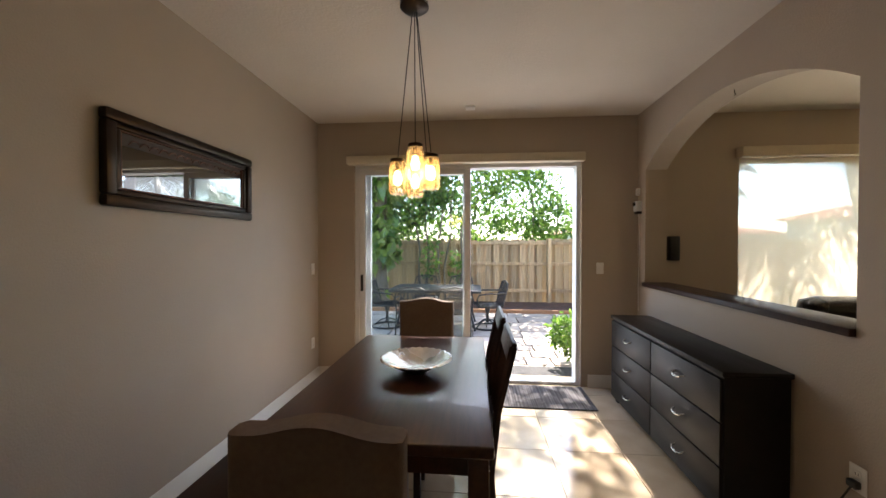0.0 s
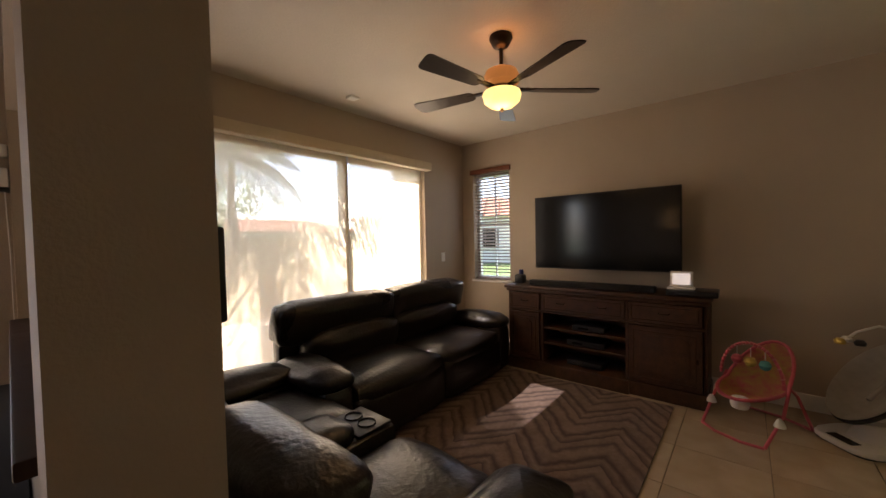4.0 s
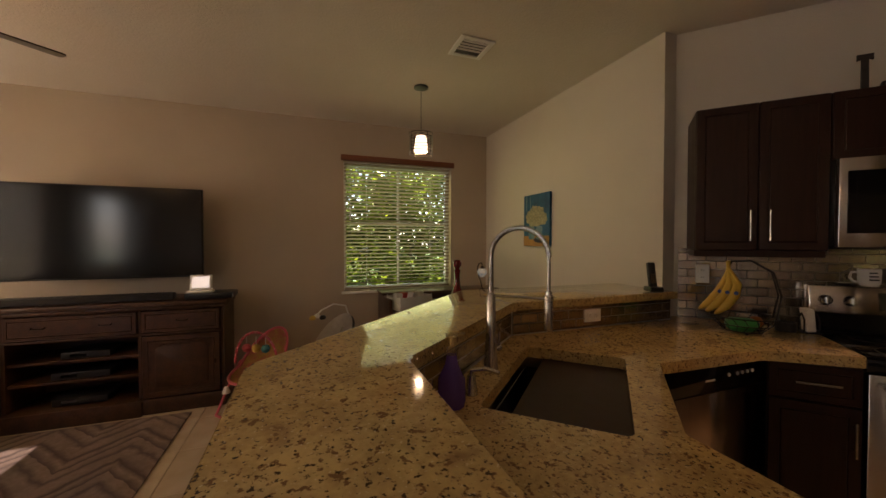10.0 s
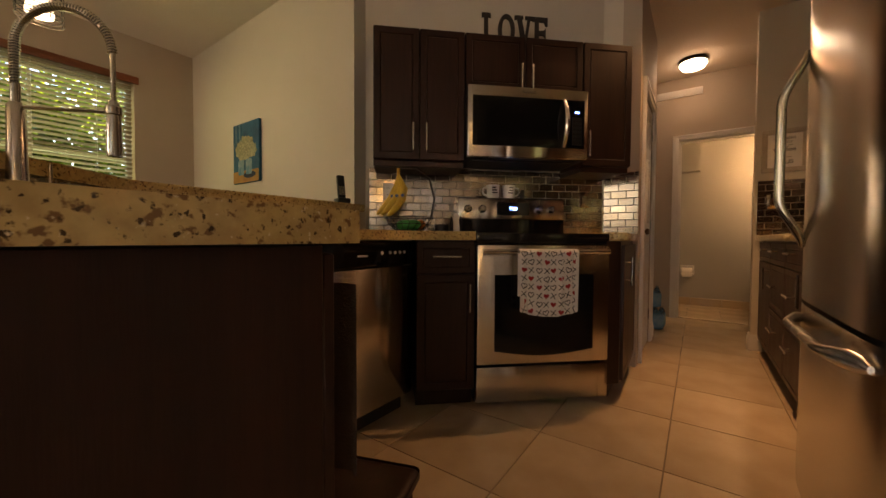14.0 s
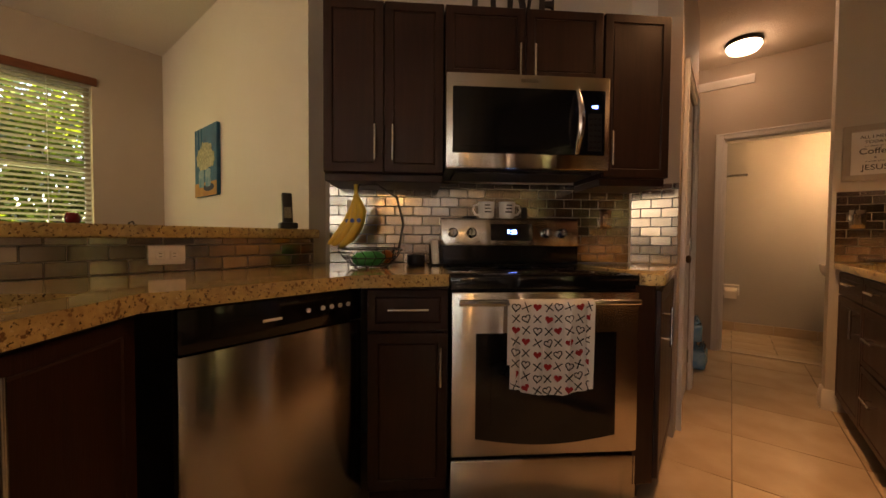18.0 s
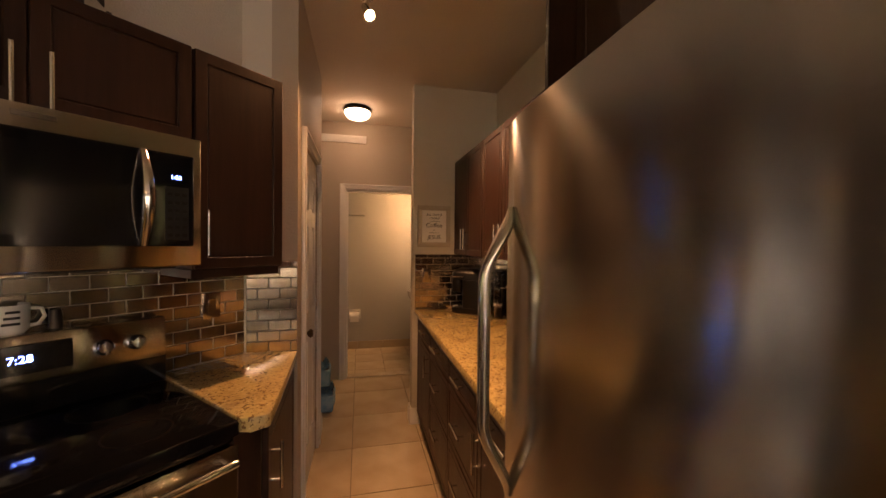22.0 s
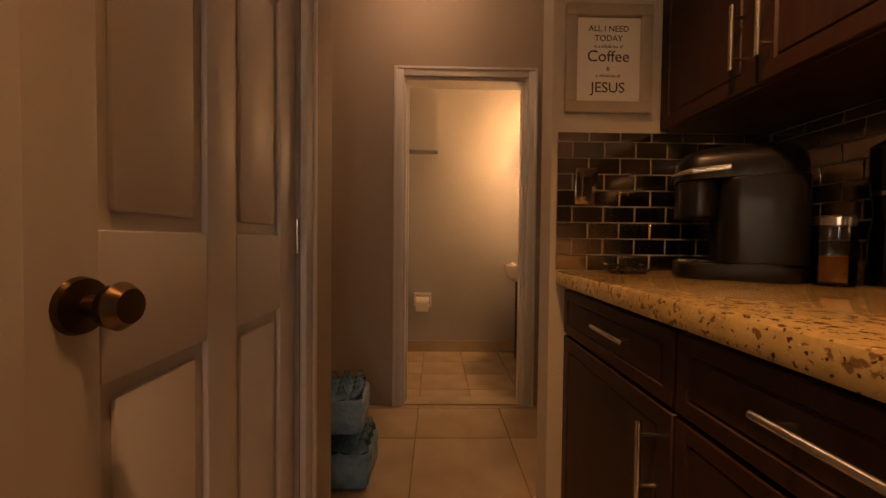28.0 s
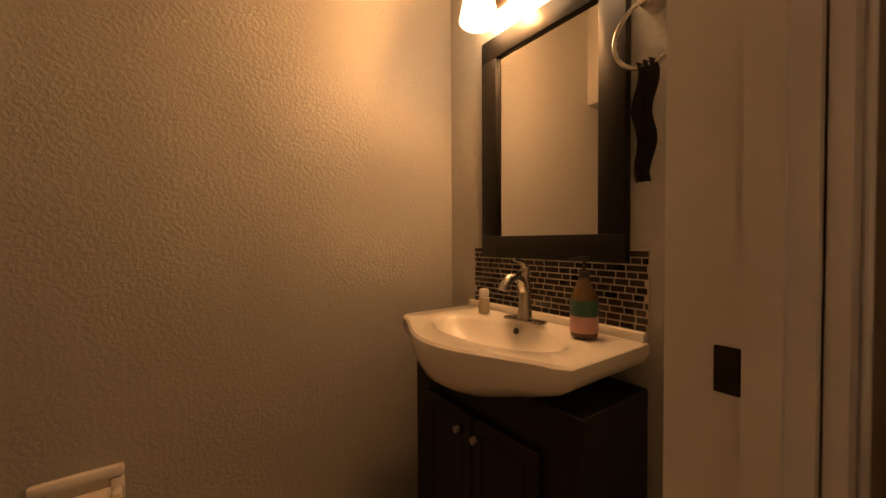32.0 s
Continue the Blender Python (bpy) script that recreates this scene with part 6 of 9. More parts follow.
# jar pendant over the table
PX, PY2 = 0.015, 2.32
jp = thing("jar_pendant", "cluster pendant of glass jars with glowing bulbs", "pendant lamp", (PX, PY2, H))
part("canopy", lathe([(0, -0.001), (0.075, -0.001), (0.078, -0.02), (0.06, -0.035), (0.02, -0.042), (0, -0.042)], 28), BRONZE, jp)
BULB = mat("warm_bulb", (1.0, 0.75, 0.4), 0.4, emit=3.1, emit_colour=(1.0, 0.62, 0.22))
for dx, dy, zt2 in ((0.01, -0.03, -0.775), (-0.086, -0.03, -0.855), (0.092, 0.0, -0.825), (-0.005, 0.06, -0.858), (0.055, 0.085, -0.800)):
    jr = part("jar", lathe([(0.039, zt2), (0.040, zt2 - 0.02), (0.046, zt2 - 0.035), (0.047, zt2 - 0.168), (0.041, zt2 - 0.182), (0, zt2 - 0.182)], 24, (dx, dy)), JARGLASS, jp, "clear glass jar")
    part("lid", cyl(0.041, zt2 - 0.012, zt2 + 0.008, n=24, at=(dx, dy), bevel=0.003), BRONZE, jr)
    part("socket", cyl(0.013, zt2 - 0.05, zt2 - 0.012, n=12, at=(dx, dy)), BRONZE, jr)
    part("bulb", lathe([(0, zt2 - 0.135), (0.016, zt2 - 0.128), (0.026, zt2 - 0.10), (0.014, zt2 - 0.06), (0, zt2 - 0.05)], 16, (dx, dy)), BULB, jr, "glowing bulb")
    part("cord", tube([(dx * 0.12, dy * 0.12, -0.04), (dx, dy, zt2 + 0.008)], 0.0028, 6), BLACK, jp)

# security camera and sensor near the corner
sc = thing("security_camera", "small white security camera on a corner bracket", "camera", (XA, 4.10, 1.84), -90)
part("body", box(-0.035, -0.06, -0.05, 0.035, -0.002, 0.05, 0.01), WHITE, sc)
part("lens", cyl(0.02, 0, 0.01, n=18), GLOSS_BLACK, sc, at=pose(0, -0.06, 0.02, 90))
part("base", box(-0.03, -0.05, -0.075, 0.03, -0.002, -0.051, 0.004), BLACK, sc)
part("cable", tube([(0, -0.02, -0.07), (0.01, -0.012, -0.4), (-0.02, -0.012, -0.8), (0.01, -0.02, -1.03)], 0.003, 6), WHITE, sc)
ms = thing("wall_sensor", "small white plastic sensor on the wall", "sensor", (XA, 4.125, 1.985), -90)
part("body", box(-0.025, -0.035, -0.035, 0.025, -0.001, 0.035, 0.01), WHITE, ms)
hk = thing("arch_hook", "tiny dark hook under the arch", "hook", (2.07, 2.95, 2.497))
part("hook", tube([(0, 0, 0.0), (0, 0, -0.02), (0.01, 0, -0.03), (0.0, 0, -0.038)], 0.003, 6), BRONZE, hk)

# mats at the sliding door
def stripes(name, cols, period, axis):
    m = mat(name, cols[0], 0.95, 0, tuple(c * 0.7 for c in cols[0]), 50, 1, 0.6, 300)
    nt = m.node_tree
    b = nt.nodes["Principled BSDF"]
    src = b.inputs["Base Color"].links[0].from_socket
    tc, mp, wv, rp, mx = (nt.nodes.new(k) for k in ("ShaderNodeTexCoord", "ShaderNodeMapping", "ShaderNodeTexNoise", "ShaderNodeValToRGB", "ShaderNodeMix"))
    mp.inputs["Scale"].default_value = [period if k == axis else 0.15 for k in range(3)]
    nt.links.new(tc.outputs["Object"], mp.inputs[0]), nt.links.new(mp.outputs[0], wv.inputs["Vector"])
    wv.inputs["Scale"].default_value = 1.0
    rp.color_ramp.elements[0].position, rp.color_ramp.elements[1].position = 0.45, 0.55
    mx.data_type = 'RGBA'
    mx.inputs["B"].default_value = (*cols[1], 1)
    nt.links.new(wv.outputs[0], rp.inputs[0]), nt.links.new(rp.outputs[0], mx.inputs["Factor"]), nt.links.new(src, mx.inputs["A"])
    nt.links.new(mx.outputs["Result"], b.inputs["Base Color"])
    return m


dm = thing("door_mat", "woven grey and brown striped door mat", "mat", (0.95, 3.88, 0.001))
part("weave", box(-0.48, -0.26, 0, 0.48, 0.26, 0.010, 0.003, 1), stripes("striped_mat", ((0.11, 0.10, 0.10), (0.035, 0.028, 0.03)), 60, 0), dm)

# ---- hall ----
def casing(name, lo, hi, top, w=0.07, t=0.018):
    """Moulded trim round an opening in the plane y = 0, towards +y; x from lo to hi."""
    fr = box(lo - w, 0, 0, lo, t, top + w, 0.004, 2)
    box(hi, 0, 0, hi + w, t, top + w, 0.004, 2, fr)
    box(lo, 0, top, hi, t, top + w, 0.004, 2, fr)
    box(lo - w, t, 0, lo - w + 0.018, t + 0.008, top + w, 0.003, 1, fr)
    box(hi + w - 0.018, t, 0, hi + w, t + 0.008, top + w, 0.003, 1, fr)
    box(lo - w + 0.018, t, top + w - 0.018, hi + w - 0.018, t + 0.008, top + w, 0.003, 1, fr)
    return fr


bd = thing("door_frame_bath", "white moulded door casing without a leaf", "door frame", (0, YB, 0), kind="structure")
part("casing", turned(casing("c", BDOOR[0], BDOOR[1], BDOOR[3], 0.057), Matrix.Translation((0, 0.001, 0))), TRIM, bd)
jb = box(BDOOR[0] - 0.001, -0.125, 0, BDOOR[0] + 0.018, 0.0, BDOOR[3] - 0.018)
box(BDOOR[1] - 0.018, -0.125, 0, BDOOR[1] + 0.001, 0.0, BDOOR[3] - 0.018, bm=jb), box(BDOOR[0], -0.125, BDOOR[3] - 0.018, BDOOR[1], 0.0, BDOOR[3] + 0.001, bm=jb)
box(BDOOR[0] + 0.018, -0.050, 0, BDOOR[0] + 0.030, -0.02, BDOOR[3] - 0.018, bm=jb), box(BDOOR[1] - 0.030, -0.085, 0, BDOOR[1] - 0.018, -0.05, BDOOR[3] - 0.018, bm=jb)
part("jamb", jb, TRIM, bd)
part("strike_plate", box(BDOOR[0] + 0.018, -0.076, 0.935, BDOOR[0] + 0.0205, -0.053, 0.984, 0.001, 1), BRONZE, bd, "worn dark bronze strike plate")
part("hinge", box(BDOOR[1] - 0.0205, -0.118, 0.915, BDOOR[1] - 0.018, -0.088, 0.985, 0.001, 1), BRONZE, bd, "dark bronze hinge plate")

pd = thing("pantry_door", "white six-panel door, closed, with a bronze knob", "door", (XP, PDOOR[1], 0), -90, kind="structure")
# seen from the hall: x runs from the knob side to the hinges
W, Hd = PDOOR[1] - PDOOR[0], 2.02
bm = box(0.006, 0.02, 0.006, W - 0.006, 0.055, Hd)
part("core", bm, TRIM, pd)
xs, zs = (0.006, 0.095, W / 2 - 0.042, W / 2 + 0.042, W - 0.095, W - 0.006), (0.006, 0.24, 0.88, 1.05, 1.58, 1.68, 1.90, Hd)
st = bmesh.new()
for a, b in ((xs[0], xs[1]), (xs[2], xs[3]), (xs[4], xs[5])):
    box(a, 0.008, zs[0], b, 0.0198, zs[7], 0.004, 2, st)
for a, b in ((zs[0], zs[1]), (zs[2], zs[3]), (zs[4], zs[5]), (zs[6], zs[7])):
    box(xs[1], 0.008, a, xs[2], 0.0198, b, 0.004, 2, st), box(xs[3], 0.008, a, xs[4], 0.0198, b, 0.004, 2, st)
part("stiles_and_rails", st, TRIM, pd)
for a, b in ((xs[1], xs[2]), (xs[3], xs[4])):
    for c, d in ((zs[1], zs[2]), (zs[3], zs[4]), (zs[5], zs[6])):
        part("panel", box(a + 0.022, 0.012, c + 0.022, b - 0.022, 0.0198, d - 0.022, 0.006, 2), TRIM, pd)
part("knob", lathe([(0, 0), (0.030, 0.0), (0.028, 0.006), (0.011, 0.009), (0.010, 0.024), (0.022, 0.032), (0.025, 0.042), (0.018, 0.052), (0, 0.055)], 24), mat("antique_brass", (0.16, 0.10, 0.05), 0.3, 0.9, (0.09, 0.055, 0.03), 8, 0.7), pd, "antique brass door knob", at=pose(0.072, 0.008, 0.972, 90))
for z in (0.25, 1.05, 1.82):
    part("hinge", cyl(0.008, -0.045, 0.045, n=10), NICKEL, pd, at=(W - 0.002, 0.004, z))
pc = thing("door_frame_pantry", "white moulded casing round the pantry door", "door frame", (XP - 0.001, 0, 0), 90, kind="structure")
part("casing", casing("c", PDOOR[0], PDOOR[1], PDOOR[3], 0.062), TRIM, pc)

sg = thing("side_door_frame", "white side door with a bronze lever and deadbolt", "door", (XG - 0.001, 0, 0), 90, kind="structure")
part("casing", casing("c", -4.78, -4.02, 2.05), TRIM, sg)
part("leaf", box(-4.78, -0.02, 0.006, -4.02, 0.004, 2.045), TRIM, sg)
for z, r in ((0.90, 0.026), (1.02, 0.022)):
    part("lock", lathe([(0, 0), (r, 0), (r, 0.012), (0.012, 0.02), (0.012, 0.05), (0, 0.05)], 18), BRONZE, sg, at=pose(-4.715, 0.004, z, -90))

hl = thing("ceiling_lamp", "flush round ceiling lamp with a bronze rim, lit", "ceiling lamp", (1.86, -4.455, H))
part("rim", lathe([(0, -0.001), (0.125, -0.001), (0.13, -0.02), (0.122, -0.035), (0, -0.035)], 32), BRONZE, hl)
part("globe", lathe([(0.118, -0.034), (0.122, -0.05), (0.10, -0.085), (0.05, -0.105), (0, -0.11)], 32), mat("opal_glass", (1.0, 0.92, 0.8), 0.35, emit=1.24, emit_colour=(1.0, 0.80, 0.55)), hl, "glowing opal glass bowl")
cr = thing("crown_piece", "short piece of white crown moulding", "moulding", (0, YB + 0.001, 0), kind="structure")
part("moulding", turned(slab([(0, 2.55), (0.016, 2.55), (0.025, 2.575), (0.05, 2.595), (0.055, 2.615), (0, 2.615)], 0, XG - 1.77 - 0.01), Matrix(((0, 0, 1, 1.77), (1, 0, 0, 0), (0, 1, 0, 0), (0, 0, 0, 1)))), TRIM, cr)

# packs of bottled water on the floor
PET = glass("water_plastic", (0.80, 0.90, 0.97), 0.15)
WRAP = mat("blue_wrap", (0.05, 0.22, 0.42), 0.2, 0, (0.25, 0.42, 0.55), 18, 1, 0.6, 60)
for k, (x, y, z, rz) in enumerate(((2.235, -4.24, 0.0, 0), (2.275, -4.25, 0.215, 6))):
    wp = thing("water_pack", "shrink-wrapped pack of blue-capped water bottles", "water pack", (x, y, z), rz, "water packs on the floor")
    part("wrap", puffed(-0.19, -0.13, 0.0, 0.19, 0.13, 0.16, 0.03, 0.005, wrinkle=0.012, seed=k), WRAP, wp, "crinkled blue plastic wrap")
    bt = None
    for i in range(6):
        for j in range(4):
            px2, py2 = -0.155 + 0.062 * i, -0.093 + 0.062 * j
            if bt is None:
                bt = part("bottle", lathe([(0, 0.155), (0.029, 0.155), (0.024, 0.175), (0.012, 0.19), (0.012, 0.205), (0, 0.206)], 10), PET, wp, at=(px2, py2, 0))
            else:
                twin(bt, wp, (px2, py2, 0))

# framed saying on the stub wall
sn = thing("framed_sign", "cream wooden frame with a printed coffee saying", "sign", (1.237, YSTUB + 0.001, 1.622), 180)
part("frame", ring_frame(0.275, 0.34, 0.036, 0.0, 0.02, 0.004), mat("cream_frame", (0.50, 0.44, 0.35), 0.5, 0, (0.46, 0.40, 0.31), 12, 0.6), sn)
pp = part("paper", box(-0.105, -0.008, -0.13, 0.105, -0.003, 0.13), mat("sign_paper", (0.88, 0.86, 0.80), 0.8, 0, (0.85, 0.83, 0.77), 9, 0.3), sn)
INK = mat("sign_ink", (0.03, 0.028, 0.026), 0.7)
for words, size, z in (("ALL I NEED", 0.026, 0.095), ("TODAY", 0.026, 0.065), ("is a whole lot of", 0.014, 0.040), ("Coffee", 0.050, 0.008), ("&", 0.018, -0.030), ("a whole lot of", 0.014, -0.052), ("JESUS", 0.046, -0.090)):
    text_part(words, size, INK, pp, pose(0, -0.0086, z, 90), 0.0004)
plate("wall_outlet", "metal switch plate in the tile", (1.30, YSTUB + 0.009, 1.22), 180, "switch", METALTILE)
plate("wall_outlet", "metal outlet plate in the coffee backsplash", (XK + 0.010, -2.836, 1.25), 90, "outlet", METALTILE)
plate("wall_outlet", "metal outlet plate above the bottle rack", (XK + 0.010, -2.275, 1.25), 90, "outlet", METALTILE)
p = on_range(0.955, 0.010)
plate("wall_outlet", "steel-coloured switch plate beside the range", (*p, 1.20), TR, "switch", METALTILE)
p = on_range(-0.47, 0.010)
plate("wall_outlet", "white outlet behind the fruit basket", (*p, 1.23), TR, "outlet")

# low stairs at the hall's end
stt = thing("staircase", "carpeted stairs with a white skirting board", "stairs", (0, 0, 0), kind="structure")
for k in range(4):
    part("step", box(-0.09, -5.45 - 0.25 * k, 0.0, 0.55, -5.20 - 0.25 * k, 0.18 * (k + 1)), mat("stair_carpet", (0.05, 0.04, 0.035), 0.95, 0, (0.035, 0.028, 0.024), 40, 1, 0.8, 200), stt)
part("stringer", turned(slab([(-5.20, 0.16), (-5.20, 0.02), (-6.15, 0.70), (-6.15, 0.86)], 0, 0.014, 0.003, 1), Matrix(((0, 0, 1, -0.099), (1, 0, 0, 0), (0, 1, 0, 0), (0, 0, 0, 1)))), TRIM, stt, "white sloping skirting board")
baseboard(-0.10, -3.41, -0.10, -5.19, 1)
plate("light_switch", "white rocker switch in the hall", (-0.099, -4.95, 1.17), 90, "switch")

# ---- bathroom ----
# laid out on its own grid, then set to size at the hall's end wall
shell = set(scene.objects)
BX, BY = 0.793, -5.955
vn = thing("vanity", "dark wooden bathroom vanity with two doors", "vanity", (1.045, -5.805, 0), 90)
VW = 0.58
part("body", box(0.0, 0.0, 0.0, VW, 0.245, 0.70, 0.003, 1), BLACKWOOD, vn)
for k in range(2):
    d = part("door", door_panel(0.20, 0.52, 0.018, 0.04), BLACKWOOD, vn, at=(0.085 + 0.205 * k, -0.001, 0.08))
    for q in range(1):
        part("knob", lathe([(0, 0), (0.005, 0), (0.005, 0.012), (0.011, 0.018), (0.009, 0.026), (0, 0.027)], 12), NICKEL, d, "round glass-like knob", at=pose(0.17 if k == 0 else 0.03, -0.019, 0.48, 90))
bs = thing("basin", "white ceramic belly-front washbasin", "washbasin", (1.045, -5.825, 0.70), 90)
CER = mat("white_ceramic", (0.78, 0.75, 0.70), 0.12, 0, (0.76, 0.73, 0.68), 5, 0.2, coat=0.5)
BW = 0.60
front = [(BW * k / 20, -0.045 - 0.10 * math.sin(math.pi * k / 20) ** 1.6) for k in range(21)]
outline = front + [(BW, 0.25), (0, 0.25)]
CXB, CYB, N = BW / 2, 0.055, 88


def reach(a):
    """How far the outline lies from the bowl's middle in the direction a."""
    dx, dy, best = math.cos(a), math.sin(a), 9.0
    for (px2, py2), (qx, qy) in zip(outline, outline[1:] + outline[:1]):
        ex, ey = qx - px2, qy - py2
        det = dx * -ey + dy * ex
        if abs(det) > 1e-9:
            u = ((px2 - CXB) * -ey + (py2 - CYB) * ex) / det
            v = (dx * (py2 - CYB) - dy * (px2 - CXB)) / det
            if u > 0 and -1e-6 <= v <= 1 + 1e-6:
                best = min(best, u)
    return best


bm = bmesh.new()
rings = [[bm.verts.new((CXB, CYB, 0.012))]]
angles = [2 * math.pi * k / N for k in range(N)]
for s, z in ((0.12, 0.013), (0.5, 0.022), (0.80, 0.048), (0.95, 0.088), (1.0, 0.098), (1.04, 0.101)):
    rings.append([bm.verts.new((CXB + 0.215 * s * math.cos(a), CYB + 0.115 * s * math.sin(a), z)) for a in angles])
for s, z, hang in ((0.97, 0.104, 0), (1.0, 0.098, 0), (1.0, 0.078, 0), (0.97, 0.057, 0.014), (0.88, 0.040, 0.034), (0.66, 0.018, 0.042), (0.3, 0.004, 0.042)):
    row = []
    for a in angles:
        r = reach(a) * s
        x, y = CXB + r * math.cos(a), CYB + r * math.sin(a)
        row.append(bm.verts.new((x, y, z - hang * max(0.0, math.sin(math.pi * min(1, max(0, x / BW)))) ** 2 * (1.0 if y < 0.1 else 0.3))))
    rings.append(row)
rings.append([bm.verts.new((CXB, CYB, -0.10))])
for p, q in zip(rings, rings[1:]):
    for k in range(N):
        bm.faces.new(list(dict.fromkeys([p[k % len(p)], p[(k + 1) % len(p)], q[(k + 1) % len(q)], q[k % len(q)]])))
part("basin_body", bm, CER, bs)
mz = thing("mosaic_backsplash", "dark glass mosaic backsplash with pale joints", "backsplash", (BX + 0.001, -5.812, 0.822), 90, kind="structure")
part("grout_bed", box(0, -0.003, 0, 0.585, 0, 0.185), mat("pale_grout", (0.66, 0.60, 0.50), 0.9, 0, (0.58, 0.53, 0.44), 40, 0.5), mz)
MOSAIC = vary(mat("mosaic_glass_dark", (0.030, 0.020, 0.016), 0.08, 0, (0.014, 0.010, 0.009), 30, 1, rough_var=0.03), 0.4, 2.2)
random.seed(61)
mos = {}
for r in range(11):
    x = -0.02 * (r % 3)
    while x < 0.58:
        w = random.choice((0.022, 0.032, 0.046))
        a, b = max(x, 0.001), min(x + w, 0.584)
        if b - a > 0.006:
            key = round(b - a, 3)
            if key not in mos:
                mos[key] = mesh_of("tile", box(0, -0.0045, 0, key, -0.0005, 0.0132), MOSAIC)
            o = new("tile", mos[key])
            o.parent, o.matrix_local = mz, Matrix.Translation((a, 0, 0.0012 + r * 0.0167))
        x += w + 0.0036
part("back_lip", box(0.0, 0.225, 0.100, BW, 0.249, 0.125, 0.008), CER, bs)
part("overflow", lathe([(0, 0), (0.009, 0), (0.009, 0.003), (0, 0.003)], 14), BLACK, bs, at=pose(BW / 2, 0.148, 0.082, 70))
part("drain", lathe([(0, 0.016), (0.02, 0.016), (0.02, 0.02), (0, 0.02)], 16, (BW / 2, 0.045)), NICKEL, bs)
fc = thing("basin_faucet", "brushed nickel single-lever basin faucet", "faucet", (0.875, -5.515, 0.806), 90)
fc.scale = (0.84, 0.84, 0.84)
part("base_plate", box(-0.075, -0.025, 0.0, 0.075, 0.025, 0.012, 0.006), NICKEL, fc)
part("column", lathe([(0, 0.012), (0.027, 0.012), (0.021, 0.04), (0.0185, 0.13), (0.012, 0.15), (0, 0.152)], 20), NICKEL, fc)
part("spout", tube([(0, 0, 0.06), (0, -0.002, 0.10), (0, -0.018, 0.135), (0, -0.045, 0.150), (0, -0.075, 0.145), (0, -0.098, 0.122), (0, -0.102, 0.112)], [0.019, 0.018, 0.0165, 0.0155, 0.015, 0.0145, 0.0145], 14), NICKEL, fc)
part("lever", tube([(0, 0.0, 0.145), (0, 0.008, 0.175), (0, -0.01, 0.195), (0, -0.05, 0.205)], [0.014, 0.011, 0.008, 0.007], 10), NICKEL, fc)
hs = thing("soap_bottle", "brown pump bottle with a green and pink label", "soap bottle", (0.875, -5.335, 0.806), 60)
hs.scale = (0.86, 0.86, 0.9)
AMB = mat("amber_bottle", (0.10, 0.06, 0.03), 0.15, 0, (0.16, 0.10, 0.05), 5, 0.6)
b0 = part("bottle", lathe([(0, 0), (0.034, 0), (0.036, 0.01), (0.035, 0.10), (0.02, 0.135), (0.012, 0.15), (0, 0.15)], 22), AMB, hs)
part("label_green", lathe([(0.0366, 0.055), (0.0366, 0.095)], 22), mat("green_label", (0.02, 0.10, 0.06), 0.5), b0)
part("label_pink", lathe([(0.0366, 0.012), (0.0366, 0.054)], 22), mat("pink_label", (0.55, 0.30, 0.28), 0.5), b0)
part("pump", lathe([(0, 0.15), (0.014, 0.15), (0.014, 0.165), (0.005, 0.167), (0.005, 0.195), (0.012, 0.197), (0.012, 0.205), (0, 0.206)], 12), BLACK, hs)
part("nozzle", tube([(0, 0, 0.20), (0, -0.04, 0.197)], 0.005, 8), BLACK, hs)
cb2 = thing("candle_jar", "tiny clear bottle with a pale cap", "bottle", (0.880, -5.675, 0.806))
part("glass", cyl(0.017, 0, 0.05, n=14, bevel=0.003), mat("pale_glass", (0.62, 0.55, 0.42), 0.2), cb2)
part("cap", cyl(0.015, 0.051, 0.075, n=14, bevel=0.003), WHITE, cb2)
mr = thing("mirror", "wall mirror in a wide black wooden frame", "mirror", (BX + 0.001, -5.511, 1.325), 90)
part("frame", ring_frame(0.484, 0.70, 0.068, 0.0, 0.025, 0.003), BLACKWOOD, mr)
mm = bpy.data.materials.new("mirror_glass")
mm.use_nodes = True
mb = mm.node_tree.nodes["Principled BSDF"]
mb.inputs["Metallic"].default_value, mb.inputs["Roughness"].default_value, mb.inputs["Base Color"].default_value = 1.0, 0.01, (0.85, 0.85, 0.83, 1)
part("glass", box(-0.175, -0.012, -0.283, 0.175, -0.006, 0.283), mm, mr, "mirror glass")
vl = thing("vanity_light", "row of glowing glass shades above the mirror", "wall lamp", (BX + 0.001, -5.511, 1.80), 90)
part("back_plate", box(-0.26, -0.03, -0.03, 0.26, 0.0, 0.03, 0.008), BRONZE, vl)
for x in (-0.18, 0.0, 0.18):
    part("arm", tube([(x, -0.03, 0), (x, -0.09, 0.0), (x, -0.09, -0.01)], 0.008, 8), BRONZE, vl)
    part("shade", lathe([(0.03, -0.01), (0.045, -0.03), (0.06, -0.10), (0.055, -0.105), (0, -0.06)], 20, (x, -0.09)), mat("lit_shade", (1.0, 0.9, 0.75), 0.4, emit=1.55, emit_colour=(1.0, 0.74, 0.42)), vl, "glowing frosted shade")
tr = thing("towel_ring", "metal towel ring with a dark hand towel", "towel ring", (BX + 0.001, -5.215, 1.53), 90)
part("post", cyl(0.018, 0, 0.04, n=14), NICKEL, tr, at=pose(0, 0, 0, 90))
part("ring", tube([(0.07 * math.sin(a), -0.045, -0.07 + 0.07 * math.cos(a)) for a in np.linspace(0, 2 * math.pi, 29)[:-1]], 0.005, 8, closed=True), NICKEL, tr)
bm = bmesh.new()
